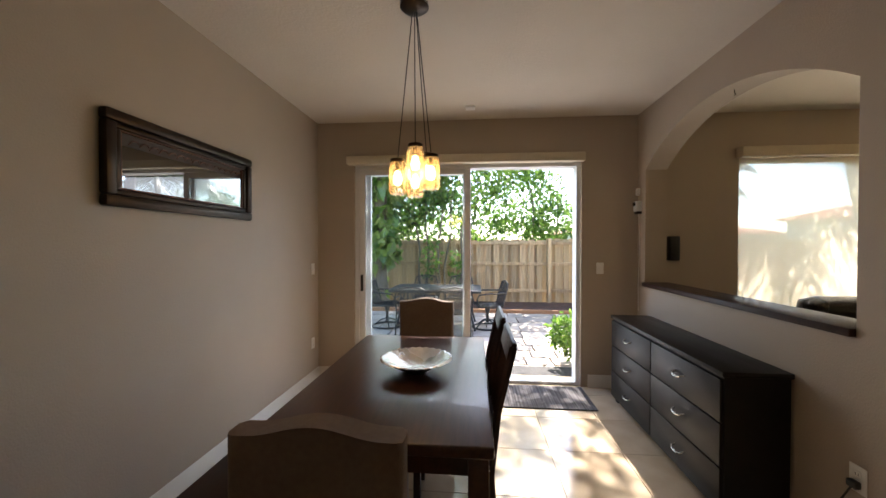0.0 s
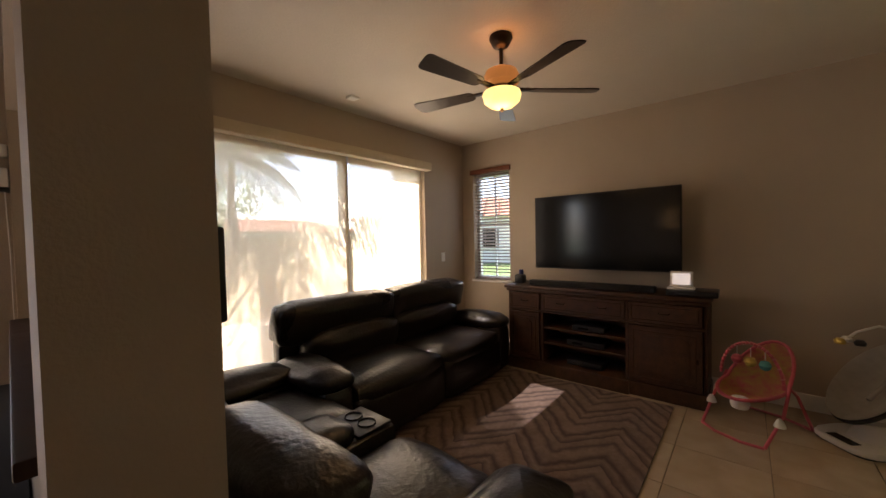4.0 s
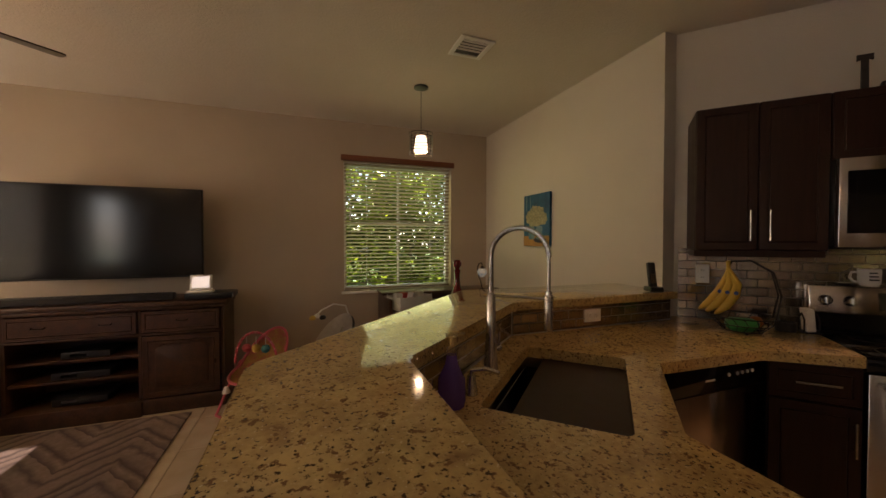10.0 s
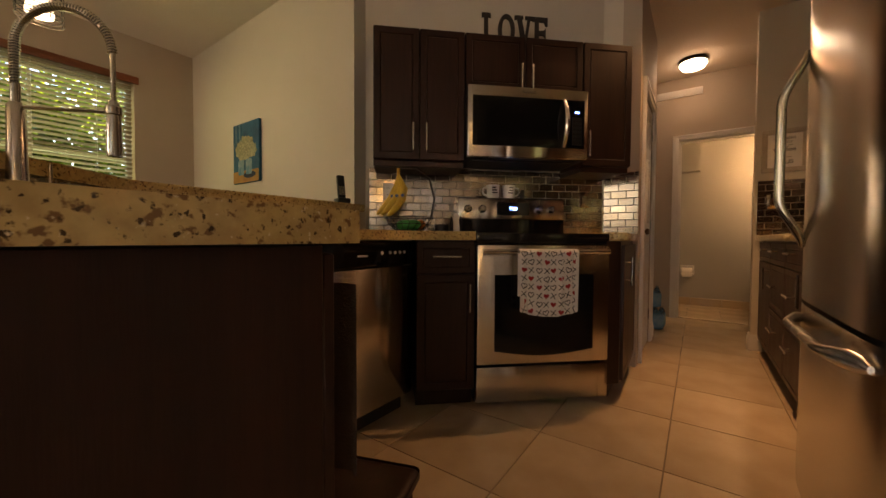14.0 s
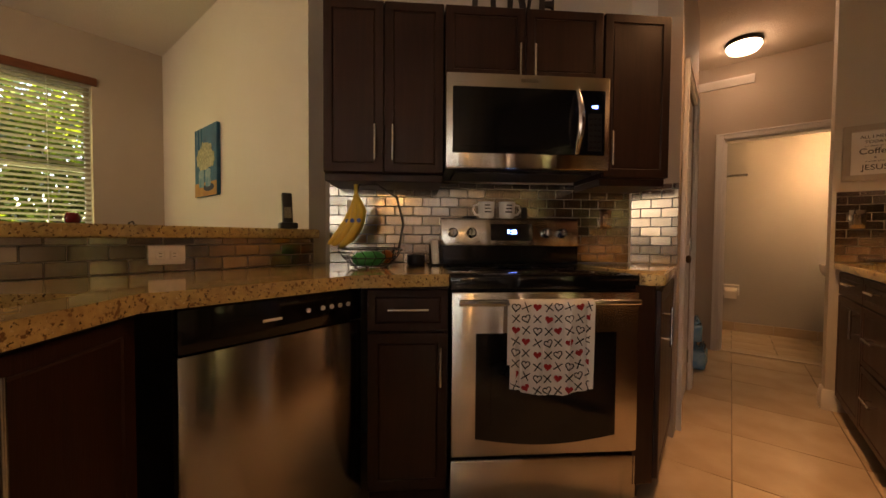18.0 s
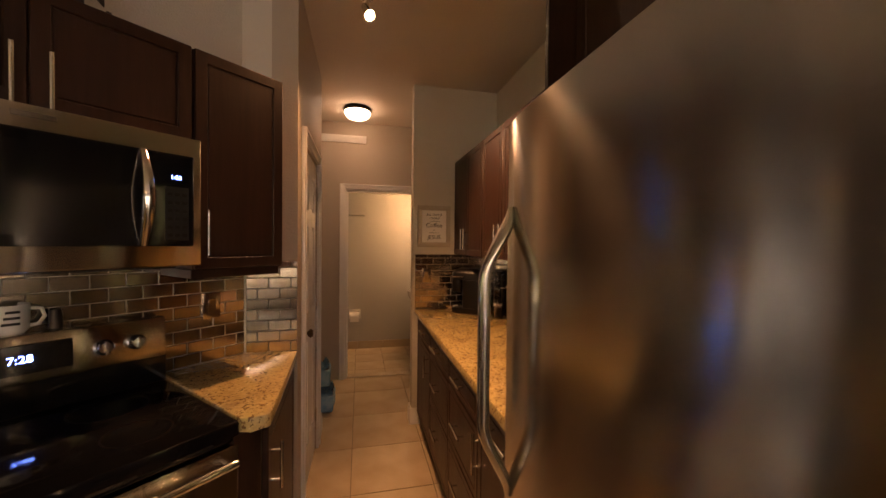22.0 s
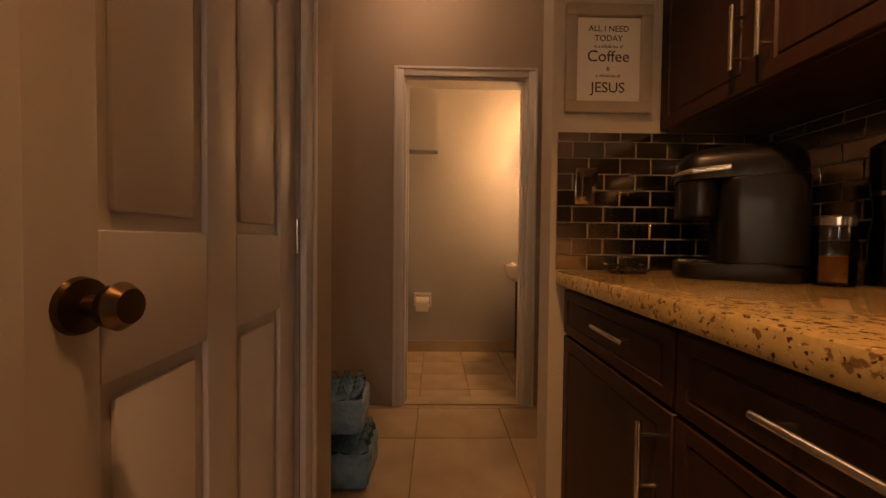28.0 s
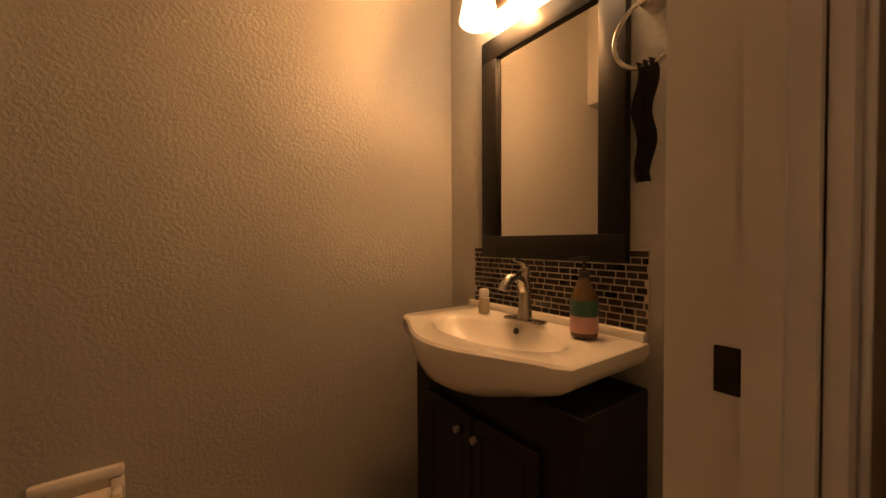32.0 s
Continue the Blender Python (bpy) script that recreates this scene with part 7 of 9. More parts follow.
g = [[bm.verts.new((-0.018 + 0.036 * i / 10 + 0.006 * math.sin(j), -0.05 - 0.012 * math.sin(i * 1.7 + j * 0.3), -0.13 - 0.25 * j / 12)) for i in range(11)] for j in range(13)]
for j in range(12):
    for i in range(10):
        bm.faces.new((g[j][i], g[j][i + 1], g[j + 1][i + 1], g[j + 1][i]))
bmesh.ops.solidify(bm, geom=list(bm.faces), thickness=0.012)
part("towel", bm, mat("dark_towel", (0.06, 0.045, 0.04), 0.95, 0, (0.04, 0.03, 0.027), 60, 1, 0.8, 250), tr, "dark brown hand towel")
tp = thing("toilet_paper_holder", "white ceramic wall holder with a paper roll", "toilet paper", (1.827, BY + 0.001, 0.46), 180)
fr2 = ring_frame(0.155, 0.125, 0.026, 0.0, 0.022, 0.008)
part("surround", fr2, CER, tp)
part("recess", box(-0.05, -0.006, -0.036, 0.05, -0.001, 0.036), CER, tp)
for x in (-0.068, 0.068):
    part("post", box(x - 0.009, -0.06, -0.035, x + 0.009, -0.02, 0.02, 0.006), CER, tp)
part("roll", turned(lathe([(0.018, -0.054), (0.05, -0.054), (0.05, 0.054), (0.018, 0.054)], 28), pose(0, -0.055, -0.02, 0, 90, 0)), mat("tissue", (0.80, 0.76, 0.70), 0.95, 0, (0.77, 0.73, 0.67), 30, 0.4, 0.3, 150), tp, "white paper roll")
part("sheet", box(-0.054, -0.107, -0.085, 0.054, -0.105, -0.02), MATS["tissue"], tp)
tl = thing("toilet", "white ceramic toilet with a closed lid", "toilet", (2.245, -5.445, 0), -90)
part("bowl", lathe([(0, 0), (0.11, 0), (0.12, 0.03), (0.10, 0.15), (0.16, 0.33), (0.19, 0.39), (0, 0.39)], 28, (0, -0.02)), CER, tl)
part("seat", slab([(0.19 * math.cos(a), -0.04 + 0.23 * math.sin(a)) for a in np.linspace(0, 2 * math.pi, 33)[:-1]], 0.391, 0.425, 0.012), CER, tl)
part("tank", box(-0.20, 0.20, 0.36, 0.20, 0.38, 0.74, 0.02), CER, tl)
part("tank_lid", box(-0.21, 0.19, 0.741, 0.21, 0.39, 0.775, 0.012), CER, tl)
bb = thing("bath_skirting", "row of cream tile skirting", "skirting", (0, BY, 0), kind="structure")
for k in range(6):
    part("tile", box(0.796 + 0.33 * k, 0.001, 0.001, 0.796 + 0.33 * k + 0.327, 0.012, 0.10, 0.003, 1), TILEF, bb)

TO_SIZE = Matrix.Translation((-0.0489, 0.3188, 0)) @ Matrix.Scale(1.065, 4)
for ob in [o for o in scene.objects if o not in shell and o.parent is None]:
    ob.matrix_world = TO_SIZE @ ob.matrix_basis

# ---- kitchen things ----
lv = thing("letter_sign", "dark wooden letters standing on the cabinets", "letters", (*on_range(0.345, 0.20), UZ1 + 0.001), TR)
lv.scale = (0.78, 1.0, 0.90)
DKW = mat("letter_wood", (0.018, 0.013, 0.011), 0.6, 0, (0.03, 0.022, 0.018), 8, 1)
strokes = {
    "L": ([[(-0.045, 0), (-0.045, 0.215), (-0.012, 0.215), (-0.012, 0.03), (0.04, 0.03), (0.052, 0.06), (0.066, 0.06), (0.060, 0)], [(-0.066, 0.188), (-0.066, 0.222), (0.010, 0.222), (0.010, 0.188), (-0.028, 0.202)], [(-0.066, 0), (-0.066, 0.026), (-0.044, 0.034), (-0.044, 0)]], -0.215),
    "V": ([[(-0.058, 0.215), (-0.020, 0.215), (0.014, 0.060), (0.036, 0.215), (0.062, 0.215), (0.022, 0), (-0.010, 0)], [(-0.078, 0.188), (-0.078, 0.222), (-0.004, 0.222), (-0.004, 0.196), (-0.04, 0.202)], [(0.014, 0.196), (0.014, 0.222), (0.082, 0.222), (0.082, 0.190), (0.05, 0.202)]], 0.078),
    "E": ([[(-0.045, 0), (-0.045, 0.215), (-0.010, 0.215), (-0.010, 0)], [(-0.066, 0.190), (-0.066, 0.222), (0.066, 0.222), (0.066, 0.160), (0.050, 0.162), (0.040, 0.190)], [(-0.012, 0.095), (-0.012, 0.125), (0.030, 0.125), (0.050, 0.148), (0.050, 0.074), (0.030, 0.095)], [(-0.066, 0), (-0.066, 0.030), (0.044, 0.030), (0.056, 0.062), (0.072, 0.062), (0.068, 0)]], 0.222)}
UPRIGHT = Matrix.Rotation(radians(90), 4, 'X')
for ch, (outlines, x) in strokes.items():
    bm = bmesh.new()
    for k, pts in enumerate(outlines):
        slab(pts if sum(p[0] * q[1] - q[0] * p[1] for p, q in zip(pts, pts[1:] + pts[:1])) > 0 else pts[::-1], 0.0005 * k, 0.014 + 0.0005 * k, 0.002, 1, bm)
    part("letter", turned(bm, UPRIGHT), DKW, lv, at=(x, 0.0, 0.0))
bm = bmesh.new()
oval = [[bm.verts.new((rx * math.cos(a), -y, 0.111 + rz * math.sin(a))) for a in np.linspace(0, 2 * math.pi, 37)[:-1]] for rx, rz, y in ((0.072, 0.113, 0.0), (0.072, 0.113, 0.014), (0.040, 0.084, 0.014), (0.040, 0.084, 0.0))]
for p, q in zip(oval, oval[1:] + oval[:1]):
    for k in range(36):
        bm.faces.new((p[k], p[(k + 1) % 36], q[(k + 1) % 36], q[k]))
part("letter", bm, DKW, lv, at=(-0.070, 0.0, 0.0))

# tea towel on the oven handle
def towel_material():
    return mat("tea_towel", (0.76, 0.72, 0.66), 0.9, 0, (0.72, 0.68, 0.62), 30, 0.5, 0.3, 300)


TOW = towel_material()
tw = thing("tea_towel", "white tea towel printed with red and black hearts", "towel", (*on_range(0.375, 0.715), 0.845), TR)
def fold(u, v):
    return -0.006 * math.sin(u * 9 + 0.6 * v * 4) - 0.004 * math.sin(u * 23)
bm = bmesh.new()
W2T, HT = 0.325, 0.325
g = [[bm.verts.new((-W2T / 2 + W2T * i / 24 + 0.012 * (j / 20) * math.sin(i), (-0.016 if j > 0 else 0.0) + fold(i / 24 * 2, j / 20), 0.014 - (HT + 0.03 * math.sin(i / 24 * 3.0)) * j / 20)) for i in range(25)] for j in range(21)]
back = [[bm.verts.new((-W2T / 2 + W2T * i / 24, 0.018, 0.014 - 0.25 * j / 4)) for i in range(25)] for j in range(5)]
for rows in (g, back):
    for j in range(len(rows) - 1):
        for i in range(24):
            bm.faces.new((rows[j][i], rows[j][i + 1], rows[j + 1][i + 1], rows[j + 1][i]))
for i in range(24):
    bm.faces.new((g[0][i], g[0][i + 1], back[0][i + 1], back[0][i]))
part("cloth", bm, TOW, tw)
RED, INKB = mat("red_print", (0.38, 0.02, 0.02), 0.9), mat("black_print", (0.02, 0.02, 0.02), 0.9)
heart = [(0.0165 * 16 / 17 * math.sin(a) ** 3, 0.0165 / 17 * (13 * math.cos(a) - 5 * math.cos(2 * a) - 2 * math.cos(3 * a) - math.cos(4 * a))) for a in np.linspace(0, 2 * math.pi, 25)[:-1]]
hm = turned(slab(heart, 0, 0.0008), Matrix.Rotation(radians(90), 4, 'X'))
hred = mesh_of("printed_heart", hm, RED)
oh = mesh_of("printed_heart", tube([(x, -0.0008, z) for x, z in heart], 0.0022, 4, closed=True), INKB)
cr1 = tube([(-0.014, -0.0008, -0.014), (0.014, -0.0008, 0.014)], 0.0026, 4)
tube([(-0.014, -0.0008, 0.014), (0.014, -0.0008, -0.014)], 0.0026, 4, cr1)
crm = mesh_of("printed_cross", cr1, INKB)
for r in range(8):
    for c in range(8):
        u, v = (c + 0.5) / 8, (r + 0.55) / 8
        k = (c * 3 + r * 5) % 4
        me = (hred, crm, oh, crm)[k] if (c + r) % 2 else (oh, crm, hred, oh)[k]
        o = new(me.name.split(".")[0], me)
        o.parent = tw
        o.matrix_local = pose(-W2T / 2 + W2T * u, -0.0185 + fold(2 * u, v), 0.014 - (HT + 0.03 * math.sin(u * 3)) * v, 0, random.uniform(-25, 25), 0)

# fruit basket with bananas
fb = thing("fruit_basket", "black wire fruit basket with a banana hook", "fruit basket", (*on_range(-0.34, 0.34), 0.951), TR)
for r, z in ((0.085, 0.01), (0.12, 0.045), (0.145, 0.085)):
    part("rim", tube([(r * math.cos(a), r * math.sin(a), z) for a in np.linspace(0, 2 * math.pi, 33)[:-1]], 0.003, 6, closed=True), IRON, fb)
for k in range(18):
    a = 2 * math.pi * k / 18
    part("wire", tube([(0.085 * math.cos(a), 0.085 * math.sin(a), 0.01), (0.125 * math.cos(a + 0.15), 0.125 * math.sin(a + 0.15), 0.05), (0.145 * math.cos(a), 0.145 * math.sin(a), 0.085)], 0.002, 5), IRON, fb)
for s in (-1, 1):
    part("hook_arm", tube([(0.13, 0.03 * s, 0.08), (0.15, 0.02 * s, 0.20), (0.12, 0.015 * s, 0.32), (0.03, 0.01 * s, 0.38), (-0.05, 0.0, 0.375), (-0.06, 0.0, 0.35)], 0.004, 6), IRON, fb)
for k in range(3):
    a = 2.1 * k + 0.5
    part("foot", lathe([(0, 0), (0.008, 0), (0.008, 0.01), (0, 0.01)], 8, (0.085 * math.cos(a), 0.085 * math.sin(a))), IRON, fb)
bnn = thing("bananas", "bunch of ripe yellow bananas on the hook", "bananas", (*on_range(-0.405, 0.34), 0.956), TR)
YEL = mat("banana_skin", (0.62, 0.40, 0.04), 0.5, 0, (0.50, 0.32, 0.03), 9, 0.8)
for k, (dx, dy, ln) in enumerate(((-0.030, 0.012, 1.0), (-0.005, -0.012, 1.02), (0.025, -0.030, 1.05), (0.012, 0.025, 0.95))):
    pts = [(0.0, 0, 0.335), (dx * 0.3 + 0.006, dy * 0.4, 0.30), (dx * 0.9 + 0.010, dy, 0.25), (dx * 1.1 - 0.008, dy * 1.3, 0.195), (dx * 1.2 - 0.045, dy * 1.4, 0.14), (dx * 1.2 - 0.082, dy * 1.3, 0.105), (dx * 1.2 - 0.092, dy * 1.3, 0.098)]
    b1 = part("banana", tube([(x * ln, y, 0.335 - (0.335 - z) * ln) for x, y, z in pts], [0.007, 0.013, 0.020, 0.023, 0.021, 0.012, 0.005], 10), YEL, bnn)
    if k < 3:
        part("sticker", lathe([(0, 0.0006), (0.010, 0.0004), (0.010, 0)], 14), mat("blue_sticker", (0.03, 0.08, 0.35), 0.4), b1, at=pose(pts[3][0] + 0.003, pts[3][1] - 0.0228, 0.205, 90))
part("stem", tube([(0.0, 0, 0.335), (0.0, 0, 0.372)], 0.010, 8), YEL, bnn)
fv = thing("fruit_bag", "green and orange snack bags in the basket", "snack bag", (*on_range(-0.34, 0.34), 0.964), TR)
part("bag", puffed(-0.07, -0.05, 0.0, 0.06, 0.05, 0.055, 0.02, 0.01, wrinkle=0.012), mat("green_bag", (0.03, 0.28, 0.06), 0.3, 0, (0.05, 0.40, 0.10), 9, 1), fv)
fv = thing("orange", "small orange fruit in the wire basket", "orange", (*on_range(-0.27, 0.28), 0.964), TR)
part("fruit", lathe([(0, 0), (0.02, 0.004), (0.032, 0.025), (0.032, 0.042), (0.018, 0.06), (0, 0.064)], 16), mat("orange_skin", (0.60, 0.20, 0.02), 0.5, 0, (0.5, 0.15, 0.02), 30, 0.5, 0.3, 200), fv)
# mugs on the range's panel
for k, x in enumerate((0.255, 0.37)):
    mg = thing("mug", "white mug with small black lettering", "mug", (*on_range(x, 0.045), 1.196), TR + (180 if k == 0 else 0), "white mugs on the range")
    part("cup", lathe([(0, 0), (0.032, 0), (0.042, 0.012), (0.045, 0.09), (0.042, 0.09), (0.038, 0.012), (0, 0.01)], 26), WHITE, mg)
    part("handle", tube([(0.043, 0, 0.075), (0.068, 0, 0.07), (0.075, 0, 0.045), (0.062, 0, 0.022), (0.04, 0, 0.018)], 0.006, 8), WHITE, mg)
    for r in range(3):
        part("print_bar", box(-0.02 + 0.004 * r, -0.0458 if k else 0.0452, 0.03 + 0.018 * r, 0.018, -0.0448 if k else 0.0462, 0.038 + 0.018 * r), INKB, mg)
for n, x, z in (("salt_shaker", 0.47, 1.196), ("spoon_rest", 0.165, 1.196)):
    t = thing(n, "small dark kitchen shaker" if n[0] == "s" and n[1] == "a" else "small flat dark dish", n.replace("_", " "), (*on_range(x, 0.045), z), TR)
    part("body", lathe([(0, 0), (0.018, 0), (0.016, 0.05), (0.012, 0.062), (0, 0.064)], 14) if x > 0.3 else lathe([(0, 0), (0.03, 0), (0.04, 0.010), (0, 0.012)], 18), IRON, t)
bw2 = thing("small_pot", "low black metal pot on the counter", "pot", (*on_range(-0.13, 0.22), 0.951), TR)
part("pot", lathe([(0, 0), (0.042, 0), (0.045, 0.01), (0.045, 0.05), (0.041, 0.05), (0.040, 0.01), (0, 0.008)], 24), BLACK, bw2)
nh = thing("napkin_holder", "black metal napkin holder with white napkins", "napkin holder", (*on_range(-0.03, 0.20), 0.951), TR)
part("base", box(-0.04, -0.05, 0, 0.04, 0.05, 0.006), IRON, nh)
for x in (-0.03, 0.03):
    part("side_loop", tube([(x, -0.035, 0.004), (x, -0.035, 0.07), (x, 0.0, 0.10), (x, 0.035, 0.07), (x, 0.035, 0.004)], 0.004, 6), IRON, nh)
part("napkin", turned(box(-0.018, -0.04, 0.007, 0.018, 0.04, 0.125, 0.004), pose(0, 0, 0, 0, -5, 0)), MATS["tissue"] if "tissue" in MATS else WHITE, nh)
ph = thing("cordless_phone", "black cordless phone standing in its cradle", "phone", (3.585, -1.36, 1.126), -110)
part("cradle", box(-0.04, -0.045, 0, 0.04, 0.045, 0.03, 0.008), BLACK, ph)
hs2 = part("handset", turned(box(-0.024, -0.012, 0.02, 0.024, 0.014, 0.18, 0.008), pose(0, 0.0, 0, -12)), BLACK, ph)
part("keys", turned(box(-0.017, -0.0135, 0.05, 0.017, -0.0122, 0.105), pose(0, 0, 0, -12)), NICKEL, hs2)
plate("wall_outlet", "tan double outlet in the bar backsplash", (3.573, -0.875, 1.015), -90, "outlet").rotation_euler = (0, radians(90), radians(-90))

# coffee counter things
km = thing("coffee_maker", "black single-cup coffee maker", "coffee maker", (0.985, -3.59, 0.951), 60)
km.scale = (0.86, 0.86, 0.97)
MAKER = mat("maker_black", (0.006, 0.0055, 0.005), 0.30, 0, (0.008, 0.007, 0.006), 30, 0.5, rough_var=0.06, spec=0.25)
part("base", slab(rounded([(-0.115, -0.155), (0.115, -0.155), (0.125, 0.15), (-0.125, 0.15)], 0.06, 6), 0.0, 0.042, 0.008), MAKER, km)
part("tower", slab(rounded([(-0.122, -0.05), (0.122, -0.05), (0.125, 0.15), (-0.125, 0.15)], 0.045, 6), 0.043, 0.262, 0.006), MAKER, km)
part("brew_head", slab(rounded([(-0.108, -0.152), (0.108, -0.152), (0.114, -0.051), (-0.114, -0.051)], 0.045, 6), 0.165, 0.262, 0.006), MAKER, km)
bm = bmesh.new()
foot = rounded([(-0.118, -0.158), (0.118, -0.158), (0.126, 0.152), (-0.126, 0.152)], 0.07, 7)
dome = [[bm.verts.new((x * s, y * s, z)) for x, y in foot] for s, z in ((1.0, 0.263), (1.0, 0.285), (0.96, 0.312), (0.86, 0.334), (0.66, 0.347), (0.35, 0.352))]
for p, q in zip(dome, dome[1:]):
    for k in range(len(foot)):
        bm.faces.new((p[k], p[(k + 1) % len(foot)], q[(k + 1) % len(foot)], q[k]))
bm.faces.new(dome[0][::-1]), bm.faces.new(dome[-1])
part("lid", bm, MAKER, km, "domed black lid")
part("lift_handle", tube([(-0.118, -0.03, 0.288), (-0.116, -0.12, 0.284), (-0.07, -0.163, 0.280), (0.07, -0.163, 0.280), (0.116, -0.12, 0.284), (0.118, -0.03, 0.288)], 0.008, 8), NICKEL, km, "silver lift handle")
part("water_tank", box(-0.150, -0.02, 0.043, -0.127, 0.13, 0.275, 0.010), mat("smoked_tank", (0.02, 0.018, 0.017), 0.1, 0, (0.03, 0.027, 0.025), 9, 0.4), km, "smoked plastic water tank")
part("drip_tray", box(-0.07, -0.145, 0.043, 0.07, -0.06, 0.049, 0.003, 1), NICKEL, km)
dsh = thing("spoon_dish", "small dish with spoons beside the coffee maker", "dish", (1.20, -3.72, 0.951), 0)
part("dish", lathe([(0, 0), (0.05, 0), (0.07, 0.012), (0.066, 0.014), (0, 0.006)], 20), CHROME, dsh)
part("spoon", tube([(-0.05, 0, 0.016), (0.0, 0.01, 0.02), (0.08, 0.02, 0.03)], [0.012, 0.004, 0.004], 8), CHROME, dsh)
CLEAR = glass("clear_glass", (0.93, 0.93, 0.91))
MILKY = glass("bottle_plastic", (0.95, 0.94, 0.92), 0.1)
_n = MILKY.node_tree
_d, _m = _n.nodes.new("ShaderNodeBsdfDiffuse"), _n.nodes.new("ShaderNodeMixShader")
_d.inputs[0].default_value = (0.75, 0.73, 0.70, 1)
_m.inputs[0].default_value = 0.15
_o = next(k for k in _n.nodes if k.type == 'OUTPUT_MATERIAL')
_n.links.new(_o.inputs[0].links[0].from_socket, _m.inputs[1])
_n.links.new(_d.outputs[0], _m.inputs[2])
_n.links.new(_m.outputs[0], _o.inputs[0])
COFFEE, SUGAR, CREAMP = mat("ground_coffee", (0.05, 0.025, 0.012), 0.9, 0, (0.03, 0.015, 0.008), 60, 1), mat("brown_sugar", (0.55, 0.22, 0.05), 0.9, 0, (0.42, 0.16, 0.04), 60, 1), mat("creamer", (0.65, 0.55, 0.42), 0.9)
for k, (at, h, r, fill, fz) in enumerate((((0.895, -3.425, 0.951), 0.13, 0.036, SUGAR, 0.055), ((0.865, -3.300, 0.951), 0.09, 0.038, COFFEE, 0.075), ((0.765, -3.31, 0.951), 0.21, 0.040, CREAMP, 0.008))):
    j = thing("glass_canister", ("glass canister of brown sugar with a steel lid", "glass canister of ground coffee with a steel lid", "tall empty glass canister with a steel lid")[k], "canister", at)
    part("glass", lathe([(0, 0.001), (r - 0.002, 0.001), (r, 0.01), (r, h), (r - 0.003, h), (r - 0.003, 0.01), (0, 0.008)], 24), CLEAR, j)
    part("contents", cyl(r - 0.005, 0.010, 0.010 + fz, n=24), fill, j)
    part("lid", cyl(r - 0.001, h, h + 0.025, n=24, bevel=0.004), NICKEL, j, "brushed steel lid")
gr = thing("pepper_mill", "tall black electric pepper mill", "pepper mill", (0.775, -3.42, 0.951))
part("body", lathe([(0, 0), (0.036, 0), (0.034, 0.10), (0.026, 0.16), (0.034, 0.24), (0.034, 0.31), (0.012, 0.325), (0, 0.33)], 20), GLOSS_BLACK, gr)
part("band", cyl(0.031, 0.20, 0.212, n=20), NICKEL, gr)
bwm = thing("bottle_warmer", "white electric baby bottle warmer", "bottle warmer", (0.815, -2.395, 0.951), 60)
part("body", lathe([(0, 0), (0.062, 0), (0.068, 0.012), (0.062, 0.11), (0.055, 0.14), (0.046, 0.14), (0.044, 0.05), (0, 0.05)], 26), WHITE, bwm)
dl = part("dial", lathe([(0, 0), (0.02, 0), (0.017, 0.012), (0, 0.013)], 18), BLACK, bwm, at=pose(0, -0.064, 0.045, 90))
part("pointer", box(-0.002, -0.014, 0.013, 0.002, 0.014, 0.017), WHITE, dl)
for x in (-0.012, 0.0, 0.012):
    part("label_bar", box(x - 0.004, -0.0655, 0.088, x + 0.004, -0.0635, 0.094), BLACK, bwm)
part("lead", tube([(0.0, 0.06, 0.02), (0.03, 0.075, 0.14), (0.07, 0.11, 0.235), (0.11, 0.16, 0.255)], 0.004, 6), WHITE, bwm)
part("plug", turned(cyl(0.026, 0, 0.03, n=18, bevel=0.005), pose(0.11, 0.19, 0.255, 90)), WHITE, bwm, "white round plug")
rk = thing("drying_rack", "pale plastic bottle drying rack on the counter", "drying rack", (0.875, -2.10, 0.951), 75)
part("tray", slab(rounded([(-0.16, -0.12), (0.16, -0.12), (0.16, 0.12), (-0.16, 0.12)], 0.03, 4), 0.001, 0.034, 0.008), mat("pale_pink_plastic", (0.68, 0.58, 0.56), 0.4), rk)
part("tray_mark", box(-0.07, -0.1215, 0.014, 0.03, -0.1202, 0.020), PINK, rk, "pink printed bar")
for k in range(8):
    part("peg", tube([(-0.12 + 0.08 * (k % 4), -0.03 + 0.10 * (k // 4), 0.034), (-0.12 + 0.08 * (k % 4), -0.03 + 0.10 * (k // 4), 0.21)], 0.005, 6), WHITE, rk)
for k in range(6):
    x, y = -0.12 + 0.08 * (k % 4), 0.07 - 0.10 * (k // 4)
    bt = thing("baby_bottle", "clear upturned baby bottle on the rack", "baby bottle", (0, 0, 0), 0, "baby bottles on the rack")
    bt.matrix_world = rk.matrix_world @ pose(x, y, 0.10 if k < 4 else 0.06, 3 * (k - 2), 2 * k - 4, 0)
    part("bottle", lathe([(0.022, 0.0), (0.026, 0.012), (0.030, 0.025), (0.027, 0.08), (0.031, 0.14), (0.026, 0.162), (0, 0.166)], 20), MILKY, bt)
